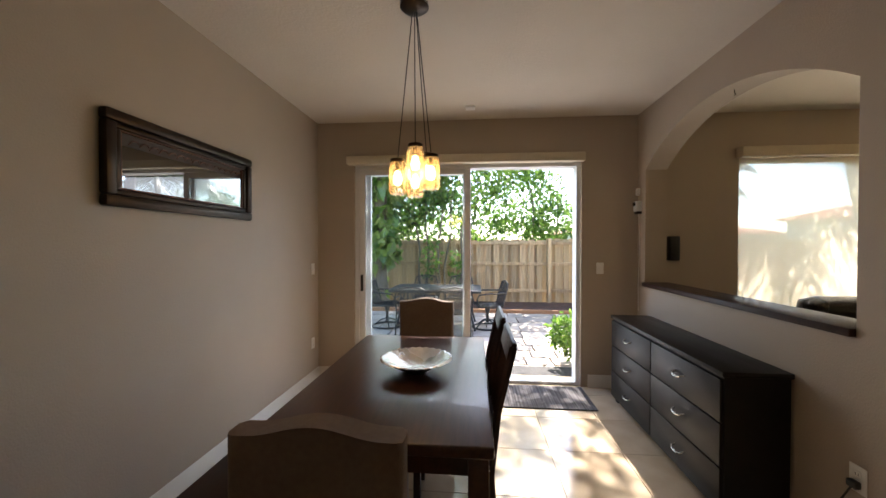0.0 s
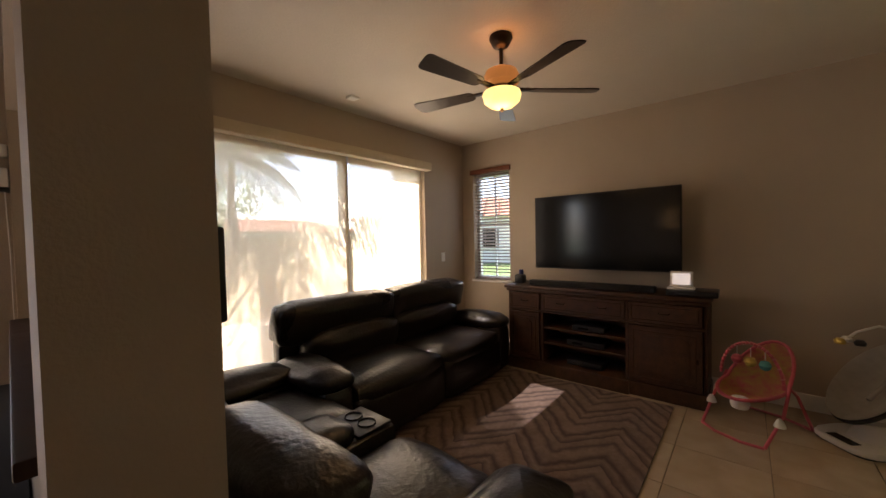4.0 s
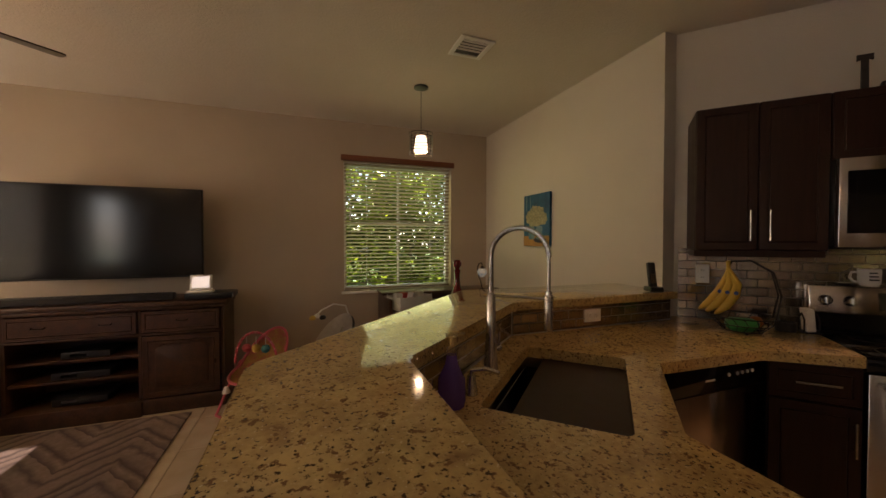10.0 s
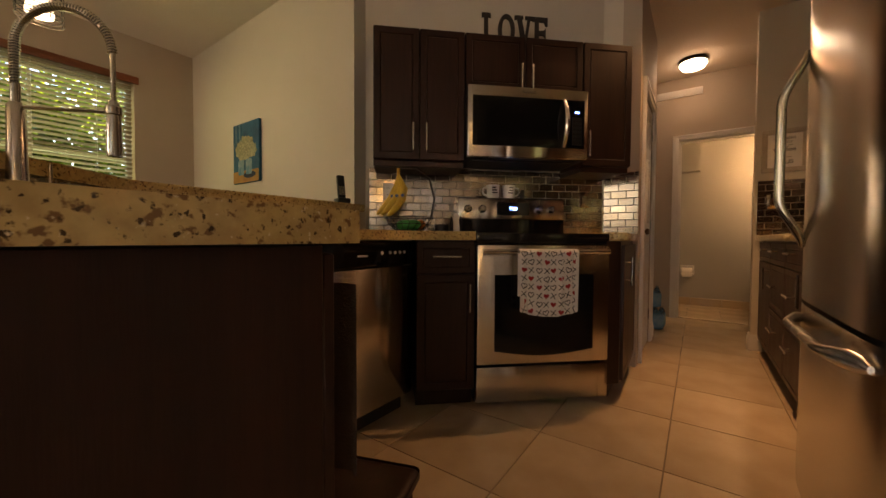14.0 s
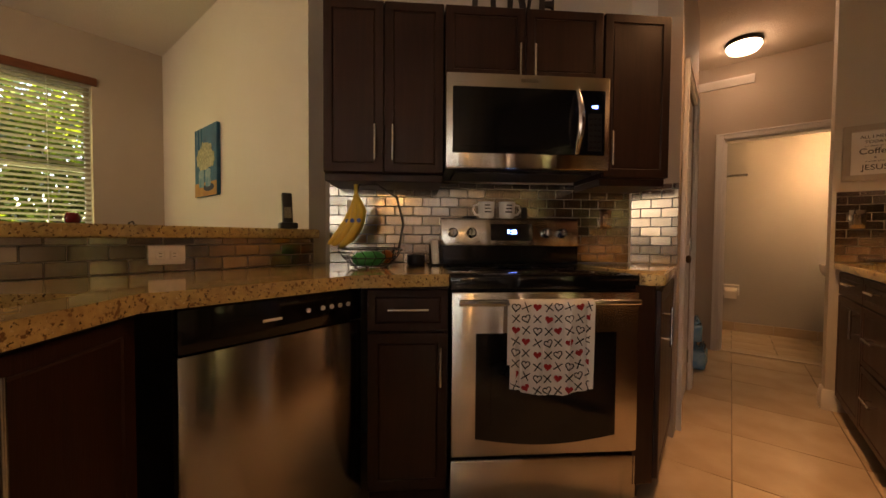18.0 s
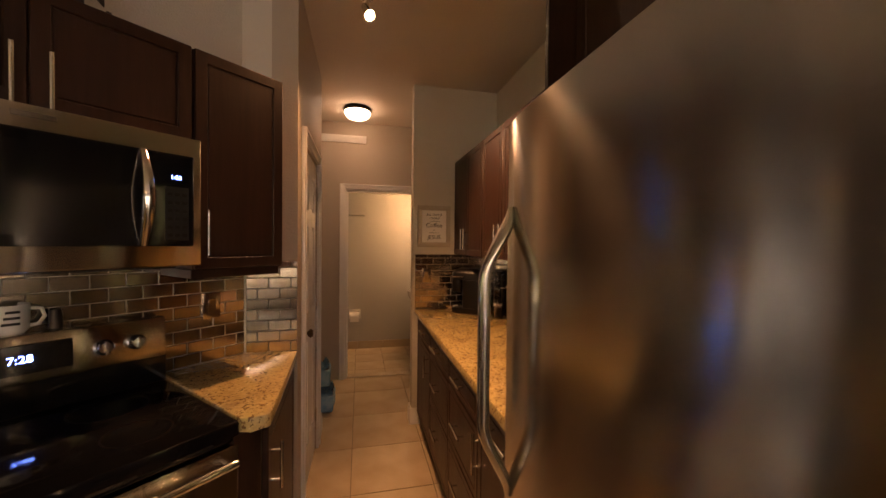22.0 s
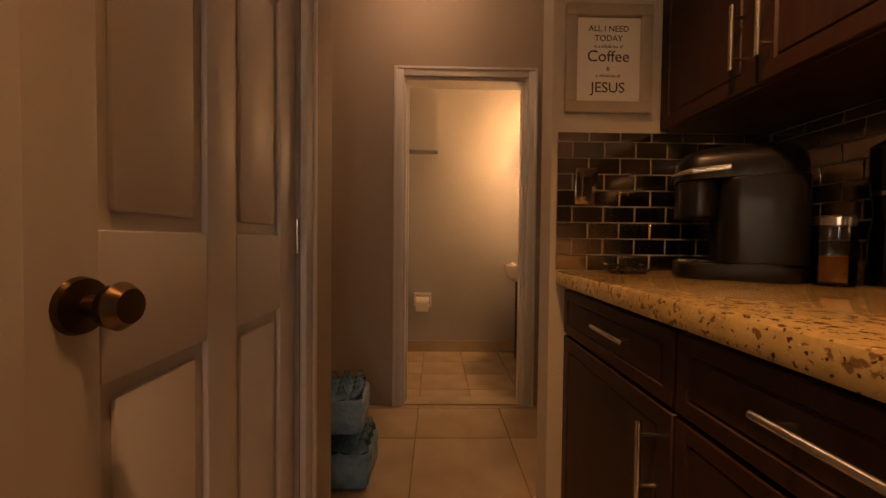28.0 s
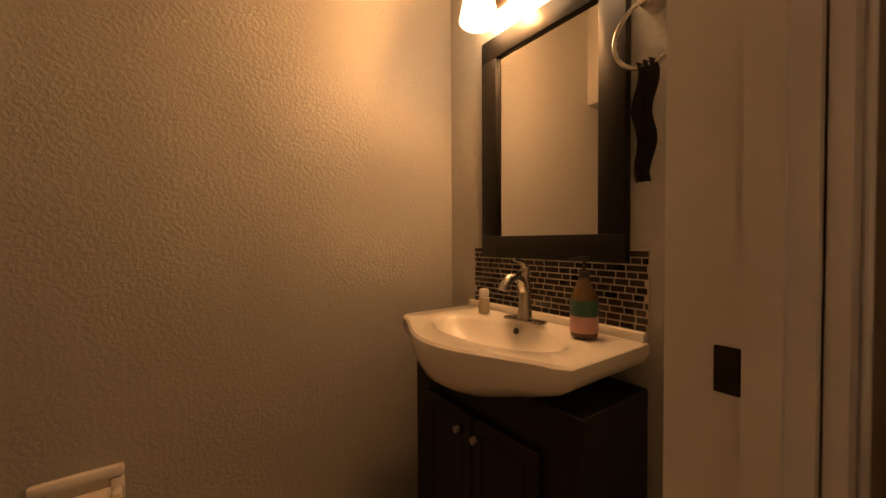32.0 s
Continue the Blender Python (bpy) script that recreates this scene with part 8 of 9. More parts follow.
for k, c in enumerate(((0.85, 0.48, 0.04), (0.35, 0.65, 0.38), (0.75, 0.40, 0.34), (0.60, 0.48, 0.66), (0.72, 0.66, 0.58), (0.12, 0.42, 0.50), (0.74, 0.70, 0.66))):
    q = thing("bottle_part", "small coloured bottle cap or teat on the rack", "bottle cap", (0, 0, 0), 0, "bottle parts on the rack")
    q.matrix_world = rk.matrix_world @ pose(-0.135 + 0.045 * k, -0.075 + 0.025 * (k % 2), 0.036 + (0.02 if k == 1 else 0), 25 * (k % 3), 0, 40 * k)
    part("cap", lathe([(0, 0), (0.026, 0), (0.028, 0.018), (0.013, 0.028), (0.009, 0.05), (0, 0.054)], 16), mat("cap_%d" % k, c, 0.4), q)
CORK = mat("cork", (0.42, 0.21, 0.085), 0.9, 0, (0.30, 0.15, 0.055), 40, 1, 0.5, 160)
for at, turn in (((0.895, -1.935, 0.951), 62), ((0.885, -1.835, 0.951), 75)):
    ck = thing("cork_trivet", "square trivet of wine corks leaning on the tile", "trivet", at, turn)
    for bi in range(2):
        for bj in range(3):
            for q in range(3):
                x, z = -0.042 + 0.084 * bi / 2 + 0.021, 0.022 + 0.045 * bj
                if (bi + bj) % 2:
                    m = pose(-0.022 + 0.044 * bi, 0.025 * (z / 0.14), z - 0.0145 + 0.0145 * q, 0, 90, 0)
                else:
                    m = pose(-0.022 + 0.044 * bi - 0.0145 + 0.0145 * q, 0.025 * (z / 0.14), z, 0, 0, 0)
                part("cork", turned(cyl(0.0078, -0.021, 0.021, n=10, bevel=0.002), m), CORK, ck)
for at, h in (((0.775, -1.93, 0.951), 0.33), ((0.775, -1.81, 0.951), 0.30)):
    bl = thing("coffee_tin", "tall black tin with a cream base band", "tin", at)
    part("base", cyl(0.055, 0, 0.06, n=24, bevel=0.006), CREAMP, bl)
    part("body", cyl(0.055, 0.061, h, n=24, bevel=0.008), GLOSS_BLACK, bl)
    part("lid", cyl(0.056, h + 0.001, h + 0.02, n=24, bevel=0.004), BLACK, bl)

# track lights on the kitchen ceiling
tk = thing("track_light", "small nickel ceiling spotlight, lit", "track light", (1.80, -2.765, H))
part("rail", box(-0.03, -0.06, -0.025, 0.03, 0.06, -0.001, 0.006), NICKEL, tk)
for k, y in enumerate((0.0,)):
    a = part("arm", tube([(0, y, -0.03), (0, y, -0.08)], 0.006, 8), NICKEL, tk)
    part("spot", turned(lathe([(0, 0.05), (0.018, 0.05), (0.022, 0.0), (0.034, -0.04), (0.030, -0.04), (0, -0.015)], 18), pose(0, y, -0.11, 30 if k != 1 else 0, 20, 0)), NICKEL, a)
    part("lens", turned(cyl(0.028, -0.036, -0.032, n=18), pose(0, y, -0.11, 30 if k != 1 else 0, 20, 0)), mat("lit_lens", (1, 0.9, 0.7), 0.3, emit=7.44, emit_colour=(1.0, 0.78, 0.45)), a)
st2 = thing("step_stool", "dark rounded stool top at the peninsula's end", "stool", (2.545, -0.565, 0), 20)
st2.scale = (0.92, 0.92, 0.82)
part("seat", box(-0.15, -0.15, 0.225, 0.15, 0.15, 0.26, 0.03, 4), ESPRESSO, st2)
for x in (-0.11, 0.11):
    for y in (-0.11, 0.11):
        part("leg", tube([(x * 1.15, y * 1.15, 0.0), (x, y, 0.235)], 0.014, 8), ESPRESSO, st2)
hd2 = thing("dish_cloth", "brown dish cloth hanging from the sink cabinet", "cloth", (2.30, -0.245, 0.74), 0)
bm = bmesh.new()
g = [[bm.verts.new((-0.09 + 0.18 * i / 12, -0.012 - 0.006 * math.sin(i * 1.3), 0.10 - 0.30 * j / 10)) for i in range(13)] for j in range(11)]
for j in range(10):
    for i in range(12):
        bm.faces.new((g[j][i], g[j][i + 1], g[j + 1][i + 1], g[j + 1][i]))
bmesh.ops.solidify(bm, geom=list(bm.faces), thickness=0.006)
part("cloth", bm, mat("brown_cloth", (0.14, 0.09, 0.06), 0.95, 0, (0.10, 0.065, 0.04), 50, 1, 0.5, 250), hd2)

# ---- garden ----
def leaf_material(name, dark, light, through_part=0.4):
    """Leaves of mixed greens that let light through."""
    m = bpy.data.materials.new(name)
    m.use_nodes = True
    nt = m.node_tree
    nt.nodes.clear()
    out, mix, df, tl, geo, rp, gl, m2 = (nt.nodes.new(k) for k in ("ShaderNodeOutputMaterial", "ShaderNodeMixShader", "ShaderNodeBsdfDiffuse", "ShaderNodeBsdfTranslucent", "ShaderNodeNewGeometry", "ShaderNodeValToRGB", "ShaderNodeBsdfGlossy", "ShaderNodeMixShader"))
    rp.color_ramp.elements[0].color, rp.color_ramp.elements[1].color = (*dark, 1), (*light, 1)
    nt.links.new(geo.outputs["Random Per Island"], rp.inputs[0])
    for n in (df, tl):
        nt.links.new(rp.outputs[0], n.inputs[0])
    gl.inputs["Roughness"].default_value = 0.35
    mix.inputs[0].default_value, m2.inputs[0].default_value = through_part, 0.05
    nt.links.new(df.outputs[0], mix.inputs[1]), nt.links.new(tl.outputs[0], mix.inputs[2])
    nt.links.new(mix.outputs[0], m2.inputs[1]), nt.links.new(gl.outputs[0], m2.inputs[2])
    nt.links.new(m2.outputs[0], out.inputs[0])
    return m


LEAF = leaf_material("tree_leaf", (0.04, 0.10, 0.012), (0.22, 0.36, 0.05), 0.55)
VINE_LEAF = leaf_material("vine_leaf", (0.07, 0.15, 0.02), (0.30, 0.38, 0.07), 0.5)
HEDGE_LEAF = leaf_material("hedge_leaf", (0.025, 0.065, 0.003), (0.25, 0.34, 0.015), 0.55)
PALM_LEAF = leaf_material("palm_leaf", (0.05, 0.075, 0.02), (0.13, 0.16, 0.05), 0.35)
BARK = mat("bark", (0.20, 0.16, 0.115), 0.9, 0, (0.11, 0.085, 0.06), 9, 1, 0.8, 30, stretch=(1, 1, 0.35))
FENCE_OLD = vary(mat("weathered_fence", (0.52, 0.37, 0.20), 0.85, 0, (0.34, 0.23, 0.12), 5, 1, 0.4, 22, stretch=(14, 14, 1)), 0.72, 1.2)
FENCE_NEW = vary(mat("newer_fence", (0.55, 0.40, 0.21), 0.8, 0, (0.42, 0.28, 0.14), 5, 1, 0.4, 22, stretch=(14, 14, 1)), 0.8, 1.2)
PAVER = vary(mat("patio_stone", (0.52, 0.44, 0.36), 0.85, 0, (0.37, 0.30, 0.24), 7, 1, 0.5, 40), 0.7, 1.2)
SAND = mat("joint_sand", (0.20, 0.17, 0.13), 0.95, 0, (0.14, 0.12, 0.09), 20, 1)
MULCH = mat("mulch", (0.13, 0.06, 0.035), 0.95, 0, (0.07, 0.035, 0.02), 30, 1, 1.0, 70)
GRASS = mat("lawn", (0.10, 0.16, 0.04), 0.95, 0, (0.06, 0.10, 0.025), 6, 1, 1.0, 90)
PATIO_METAL = mat("grey_patio_metal", (0.040, 0.038, 0.037), 0.5, 0.3, (0.028, 0.027, 0.026), 12, 0.6)
TIMBER = mat("orange_timber", (0.40, 0.20, 0.09), 0.85, 0, (0.28, 0.13, 0.06), 6, 1, 0.4, 25, stretch=(1, 12, 12))


def raw_mesh(name, verts, faces, material, parent=None, at=None):
    me = bpy.data.meshes.new(name)
    me.from_pydata(verts, [], faces)
    me.materials.append(material)
    ob = new(name, me)
    if parent is not None:
        ob.parent = parent
    if at is not None:
        ob.matrix_local = Matrix.Translation(at)
    return ob


def leaves(name, blobs, size, seed, material, parent=None, shape=0.5, at=None, droop=0.3):
    """Folded leaves spread through soft blobs: (centre, radii, count)."""
    rng = np.random.default_rng(seed)
    verts, faces = [], []
    for c, r, n in blobs:
        p = rng.normal(size=(n, 3))
        p /= np.linalg.norm(p, axis=1)[:, None]
        p *= rng.uniform(0.25, 1.0, (n, 1)) ** 0.45
        p += 0.16 * np.sin(7 * p[:, [1, 2, 0]] + seed)
        p = p * np.array(r) + np.array(c)
        for q in p:
            d = rng.normal(size=3)
            d[2] -= droop * 2
            d /= np.linalg.norm(d)
            s = np.cross(d, rng.normal(size=3))
            s /= np.linalg.norm(s) + 1e-9
            up = np.cross(s, d)
            l = size * rng.uniform(0.7, 1.3)
            w = l * shape * 0.5
            k = len(verts)
            verts += [tuple(q), tuple(q + d * l * 0.45 + s * w + up * w * 0.35), tuple(q + d * l), tuple(q + d * l * 0.45 - s * w + up * w * 0.35)]
            faces += [(k, k + 1, k + 2), (k, k + 2, k + 3)]
    return raw_mesh(name, verts, faces, material, parent, at)


single("ground", turned(slab([(-150, -150), (150, -150), (150, 150), (-150, 150)], -0.30, -0.12), pose(0, 0, 0)), GRASS, "flat green lawn around the house", "ground", kind="structure")
single("patio_bed", box(-5.6, 4.372, -0.119, 6.2, 8.35, -0.066), SAND, "sandy bed under the patio stones", "patio", kind="structure")
single("mulch_bed", box(-9.0, 8.47, -0.119, 12.0, 9.92, -0.03), MULCH, "red-brown mulch bed along the fence", "mulch", kind="structure")
for k in range(5):
    single("timber_edging", turned(box(-1.19, -0.05, -0.115, 1.19, 0.05, 0.035, 0.012), pose(-3.6 + 2.42 * k, 8.41, 0, 0, 0, 0.4 * (-1) ** k)), TIMBER, "orange-brown landscape timber edging the mulch bed", "timber", group="timbers along the bed")

# board fence
fence = thing("fence", "weathered board-on-board wooden garden fence", "fence", (0, 10.0, 0))
random.seed(41)
meshes = {}
def board(kind, x, y, h, w=0.137, z=-0.11):
    key = (kind, round(h, 2), w)
    if key not in meshes:
        meshes[key] = mesh_of("board", box(-w / 2, -0.009, 0, w / 2, 0.009, round(h, 2)), FENCE_OLD if kind == 0 else FENCE_NEW)
    o = new("board", meshes[key])
    o.parent = fence
    o.matrix_local = pose(x, y, z, random.uniform(-0.6, 0.6), random.uniform(-0.5, 0.5), random.uniform(-1, 1))
x = -8.6
k = 0
while x < 13.0:
    board(0 if x < 2.0 else 1, x, -0.028 if k % 2 else 0.026, random.choice((1.66, 1.68, 1.69, 1.70)) + (0.03 if x > 2 else 0))
    x += 0.112
    k += 1
for z in (0.22, 0.92, 1.46):
    for j in range(8):
        part("rail", box(-8.65 + 2.72 * j, -0.075, z, -8.65 + 2.72 * j + 2.70, -0.038, z + 0.085, 0.003, 1), FENCE_OLD, fence)
for j in range(8):
    part("post", box(-0.045, -0.17, -0.11, 0.045, -0.078, 1.62, 0.005, 1), FENCE_OLD, fence, at=(-7.5 + 2.44 * j, 0, 0))


# trees along the fence
def tree(name, label, at, stems, blobs, size, seed, material=LEAF, shape=0.5, group=""):
    t = thing(name, label, "tree", at, group=group)
    for pts, r in stems:
        n = len(pts)
        part("trunk", tube(pts, [r * (1 - 0.6 * i / (n - 1)) for i in range(n)], 8), BARK, t)
    leaves("crown", blobs, size, seed, material, t, shape)
    return t


random.seed(7)
def wavy(x, y, top, lean, n=7):
    return [(x + lean * (i / n) ** 1.3 + 0.05 * math.sin(i * 1.7 + x * 9), y + 0.04 * math.cos(i * 2.1 + x * 5), -0.08 + (top + 0.08) * i / n) for i in range(n + 1)]
tree("garden_tree", "slender multi-stem tree with dense small green leaves", (-0.55, 9.55, 0),
     [(wavy(-0.44, 0, 3.2, -0.3), 0.035), (wavy(-0.30, 0.05, 3.4, -0.05), 0.04), (wavy(-0.03, -0.04, 3.3, 0.12), 0.034), (wavy(0.10, 0.06, 3.0, 0.3), 0.03), (wavy(0.50, 0, 3.2, 0.22), 0.034), (wavy(0.56, 0.08, 3.1, 0.45), 0.028)],
     # the blob at 7.9 m is unseen, added to dapple the sun indoors
     [((-0.9, 0.1, 3.0), (1.3, 0.7, 1.1), 3600), ((0.5, 0.3, 3.2), (1.2, 0.7, 1.2), 3600), ((0.0, 0.0, 4.4), (1.9, 0.9, 1.0), 3200), ((0.9, 0.3, 7.9), (2.0, 0.9, 1.3), 3400), ((-0.2, -0.15, 1.1), (0.25, 0.2, 0.6), 160), ((0.45, -0.1, 0.9), (0.2, 0.2, 0.5), 110)], 0.13, 3)
tree("garden_tree", "broad leafy tree behind the fence", (-3.2, 10.7, 0),
     [(wavy(0.0, 0, 3.4, 0.2), 0.09), (wavy(0.3, 0.1, 3.2, 0.6), 0.06)],
     [((-1.6, 0, 3.0), (2.0, 0.9, 1.5), 3600), ((1.0, 0, 3.2), (1.7, 0.9, 1.6), 3800), ((-0.2, 0, 4.7), (2.6, 1.0, 1.1), 3200)], 0.15, 5)
tree("garden_tree", "leafy tree with sky showing through its crown", (2.35, 10.6, 0),
     [(wavy(-0.2, 0, 3.2, -0.3), 0.05), (wavy(0.1, 0.1, 3.4, 0.3), 0.045)],
     [((-0.7, 0, 2.7), (1.1, 0.7, 1.1), 2600), ((0.25, 0, 2.2), (0.75, 0.6, 0.6), 900), ((-0.7, 0, 4.0), (1.1, 0.8, 0.8), 1400)], 0.13, 9)
tree("garden_tree", "low leafy screen of shrubs behind the fence", (-1.5, 10.75, 0),
     [(wavy(-2.5, 0, 1.8, 0.1), 0.03), (wavy(-0.5, 0, 1.9, 0.1), 0.03), (wavy(1.5, 0, 1.9, 0.1), 0.03), (wavy(3.3, 0, 1.8, 0.1), 0.03)],
     [((-3.2, 0, 1.7), (1.3, 0.45, 0.7), 1300), ((-1.2, 0, 1.8), (1.3, 0.45, 0.7), 1500), ((0.8, 0, 1.8), (1.3, 0.45, 0.7), 1500), ((2.7, 0, 1.7), (1.2, 0.45, 0.6), 1100), ((4.6, 0, 1.6), (1.2, 0.45, 0.55), 900)], 0.13, 17)
tree("garden_tree", "sparse leafy shrub tree beside the fence", (4.9, 11.2, 0),
     [(wavy(-0.1, 0, 2.8, 0.3), 0.05)], [((-0.4, 0, 2.2), (1.2, 0.7, 0.7), 1500), ((0.6, 0.1, 2.7), (1.0, 0.6, 0.6), 600)], 0.13, 12)
tree("garden_tree", "dense leafy tree in the garden corner", (-6.4, 9.6, 0),
     [(wavy(0.0, 0, 3.0, 0.2), 0.08)], [((0, 0, 2.6), (1.7, 1.2, 1.6), 3400), ((0.3, -0.2, 4.2), (1.6, 1.2, 1.1), 2400)], 0.15, 15)

# old trunk wrapped in a big-leaved vine
vt = thing("vine_tree", "thick old trunk wrapped in a large-leaved vine", "tree", (-1.87, 8.75, 0))
part("trunk", tube([(0.02, 0, -0.03), (0.0, 0, 0.3), (-0.02, 0.02, 0.9), (0.03, 0.04, 1.6), (0.0, 0.05, 2.6), (-0.1, 0.1, 4.0)], [0.24, 0.19, 0.17, 0.16, 0.14, 0.1], 14), BARK, vt)
leaves("vine_leaf", [((0.05, -0.12, 1.75), (0.34, 0.22, 0.45), 90), ((0.28, -0.1, 1.45), (0.28, 0.2, 0.35), 50), ((0.0, -0.05, 2.6), (0.40, 0.3, 0.6), 100), ((-0.1, -0.12, 0.8), (0.30, 0.16, 0.7), 40)], 0.30, 21, VINE_LEAF, vt, 0.75, droop=0.8)
leaves("crown", [((0, 0.1, 3.9), (1.3, 1.0, 0.9), 2600), ((-0.8, 0.2, 2.6), (0.8, 0.7, 0.8), 1300)], 0.15, 23, LEAF, vt)


def palm(at, height, length, n, seed, label):
    """A palm with arching, feathered fronds."""
    p = thing("palm", label, "palm tree", at, group="palms beside the patio")
    rng = random.Random(seed)
    trunk = [(0.04 * math.sin(i * 0.8), 0.03 * math.cos(i), -0.11 + (height + 0.11) * i / 8) for i in range(9)]
    part("trunk", tube(trunk, [0.10 - 0.006 * i + (0.012 if i % 2 else 0) for i in range(9)], 10), BARK, p, "ringed grey palm trunk")
    for k in range(n):
        a = 2 * math.pi * k / n + rng.uniform(-0.2, 0.2)
        lift = rng.uniform(0.25, 1.15)
        l = length * rng.uniform(0.8, 1.1)
        verts, faces = [], []
        ca, sa = math.cos(a), math.sin(a)
        def spine(s):
            r = l * (s - 0.12 * s * s) * math.cos(lift * (1 - s))
            z = height + l * (lift * 0.75 * s - (0.62 + 0.3 * (1.2 - lift)) * s * s)
            return Vector((r * ca, r * sa, z))
        m = 26
        for i in range(m):
            s = (i + 1) / m
            q, q2 = spine(s), spine(s - 0.5 / m)
            wl = 0.42 * l * (math.sin(math.pi * min(1, s * 0.9 + 0.12)) ** 0.6) * rng.uniform(0.85, 1.1)
            for side in (-1, 1):
                t = Vector((-sa * side, ca * side, 0))
                fwd = (spine(min(1, s + 0.02)) - q).normalized()
                tip = q + (t * 0.72 + fwd * 0.55 + Vector((0, 0, -0.42 - 0.2 * rng.random()))).normalized() * wl
                j = len(verts)
                mid = (q + tip) / 2 + Vector((0, 0, 0.02))
                o = fwd * 0.020
                verts += [tuple(q - o), tuple(q + o), tuple(mid + o * 1.2), tuple(tip), tuple(mid - o * 1.2)]
                faces += [(j, j + 1, j + 2, j + 4), (j + 4, j + 2, j + 3)]
        f = raw_mesh("frond", verts, faces, PALM_LEAF, p)
        st = part("stalk", tube([spine(i / 8) for i in range(9)], [0.014 - 0.0014 * i for i in range(9)], 5), BARK, f)
    return p


# near palm's crown is out of view, set to throw shadows on the shade
palm((3.4, 6.6, 0), 4.75, 1.6, 15, 4, "feathery palm close to the house beside the patio, placed for its frond shadows")
palm((4.75, 8.6, 0), 3.1, 1.7, 13, 8, "feathery palm near the back fence")

# patio furniture
def lattice(w, h, step, curve=0.0):
    """A panel of crossed metal strips within a rim, in the plane y = 0."""
    bm = bmesh.new()
    def y(x):
        return curve * (2 * x / w) ** 2
    n = int((w + h) / step)
    for k in range(1, n):
        for s in (1, -1):
            c = -w / 2 + k * step if s == 1 else w / 2 - k * step
            a = [(c - s * z, z) for z in np.linspace(0, h, 12) if abs(c - s * z) <= w / 2 + 1e-6]
            if len(a) > 1:
                tube([(px, y(px), pz) for px, pz in a], 0.005, 4, bm)
    return bm


def patio_chair(label, at, rz, swivel):
    c = thing("patio_chair", label, "chair", at, rz, "metal chairs round the patio table")
    lean = pose(0, 0.22, 0.42, -14)
    rim = [(-0.235, 0, 0.0), (-0.245, 0, 0.25), (-0.20, 0, 0.40), (0, 0, 0.43), (0.20, 0, 0.40), (0.245, 0, 0.25), (0.235, 0, 0.0)]
    bk = part("backrest", turned(lattice(0.45, 0.40, 0.045), lean), PATIO_METAL, c, "grey lattice backrest")
    part("back_frame", turned(tube(rim, 0.013, 8), lean), PATIO_METAL, c)
    part("seat", turned(lattice(0.46, 0.44, 0.045), pose(0, 0.22, 0.41, 90)), PATIO_METAL, c, "grey lattice seat")
    part("seat_frame", tube([(-0.24, -0.22, 0.41), (0.24, -0.22, 0.41), (0.24, 0.22, 0.41), (-0.24, 0.22, 0.41)], 0.013, 8, closed=True), PATIO_METAL, c)
    for s in (-1, 1):
        part("armrest", tube([(s * 0.25, 0.27, 0.64), (s * 0.28, 0.0, 0.64), (s * 0.28, -0.20, 0.62), (s * 0.26, -0.24, 0.55), (s * 0.245, -0.20, 0.41)], 0.014, 8), PATIO_METAL, c)
    if swivel:
        part("column", lathe([(0, 0.10), (0.03, 0.10), (0.022, 0.25), (0.06, 0.38), (0, 0.40)], 14), PATIO_METAL, c)
        part("base_ring", tube([(0.27 * math.cos(a), 0.27 * math.sin(a), 0.016) for a in np.linspace(0, 2 * math.pi, 29)[:-1]], 0.016, 8, closed=True), PATIO_METAL, c)
        for k in range(4):
            a = k * math.pi / 2 + 0.5
            part("spoke", tube([(0.0, 0.0, 0.16), (0.12 * math.cos(a), 0.12 * math.sin(a), 0.12), (0.26 * math.cos(a), 0.26 * math.sin(a), 0.02)], 0.012, 6), PATIO_METAL, c)
    else:
        for s in (-1, 1):
            for y in (-0.21, 0.21):
                part("leg", tube([(s * 0.24, y, 0.41), (s * 0.255, y * 1.1, 0.0)], 0.013, 8), PATIO_METAL, c)
    return c


ZP = -0.028
patio_chair("grey metal patio chair with its back to the house", (-0.62, 6.15, ZP), 176, False)
patio_chair("grey metal patio chair with its back to the house", (0.02, 6.15, ZP), 184, False)
patio_chair("grey metal swivel patio chair on a ring base", (-1.24, 6.85, ZP), 82, True)
patio_chair("grey metal swivel patio chair on a ring base", (0.58, 6.9, ZP), -80, True)
patio_chair("grey metal patio chair beyond the table", (-0.66, 7.75, ZP), 4, False)
patio_chair("grey metal patio chair beyond the table", (0.04, 7.75, ZP), -5, False)
pt = thing("patio_table", "rectangular grey metal patio table with lattice top", "table", (-0.34, 6.98, ZP))
part("tabletop", slab(rounded([(-0.80, -0.48), (0.80, -0.48), (0.80, 0.48), (-0.80, 0.48)], 0.08, 4), 0.68, 0.705, 0.006), PATIO_METAL, pt)
part("rim", tube([(-0.79, -0.47, 0.675), (0.79, -0.47, 0.675), (0.79, 0.47, 0.675), (-0.79, 0.47, 0.675)], 0.018, 8, closed=True), PATIO_METAL, pt)
for sx in (-1, 1):
    for sy in (-1, 1):
        part("leg", tube([(sx * 0.62, sy * 0.34, 0.68), (sx * 0.60, sy * 0.32, 0.35), (sx * 0.70, sy * 0.40, 0.0)], 0.018, 8), PATIO_METAL, pt)
bush = thing("bush", "small round leafy bush beside the patio door", "bush", (1.62, 5.0, -0.03))
part("stem", tube([(0, 0, 0), (0.02, 0, 0.25)], [0.02, 0.012], 6), BARK, bush)
leaves("foliage", [((0, 0, 0.38), (0.34, 0.32, 0.30), 900)], 0.09, 31, LEAF, bush)
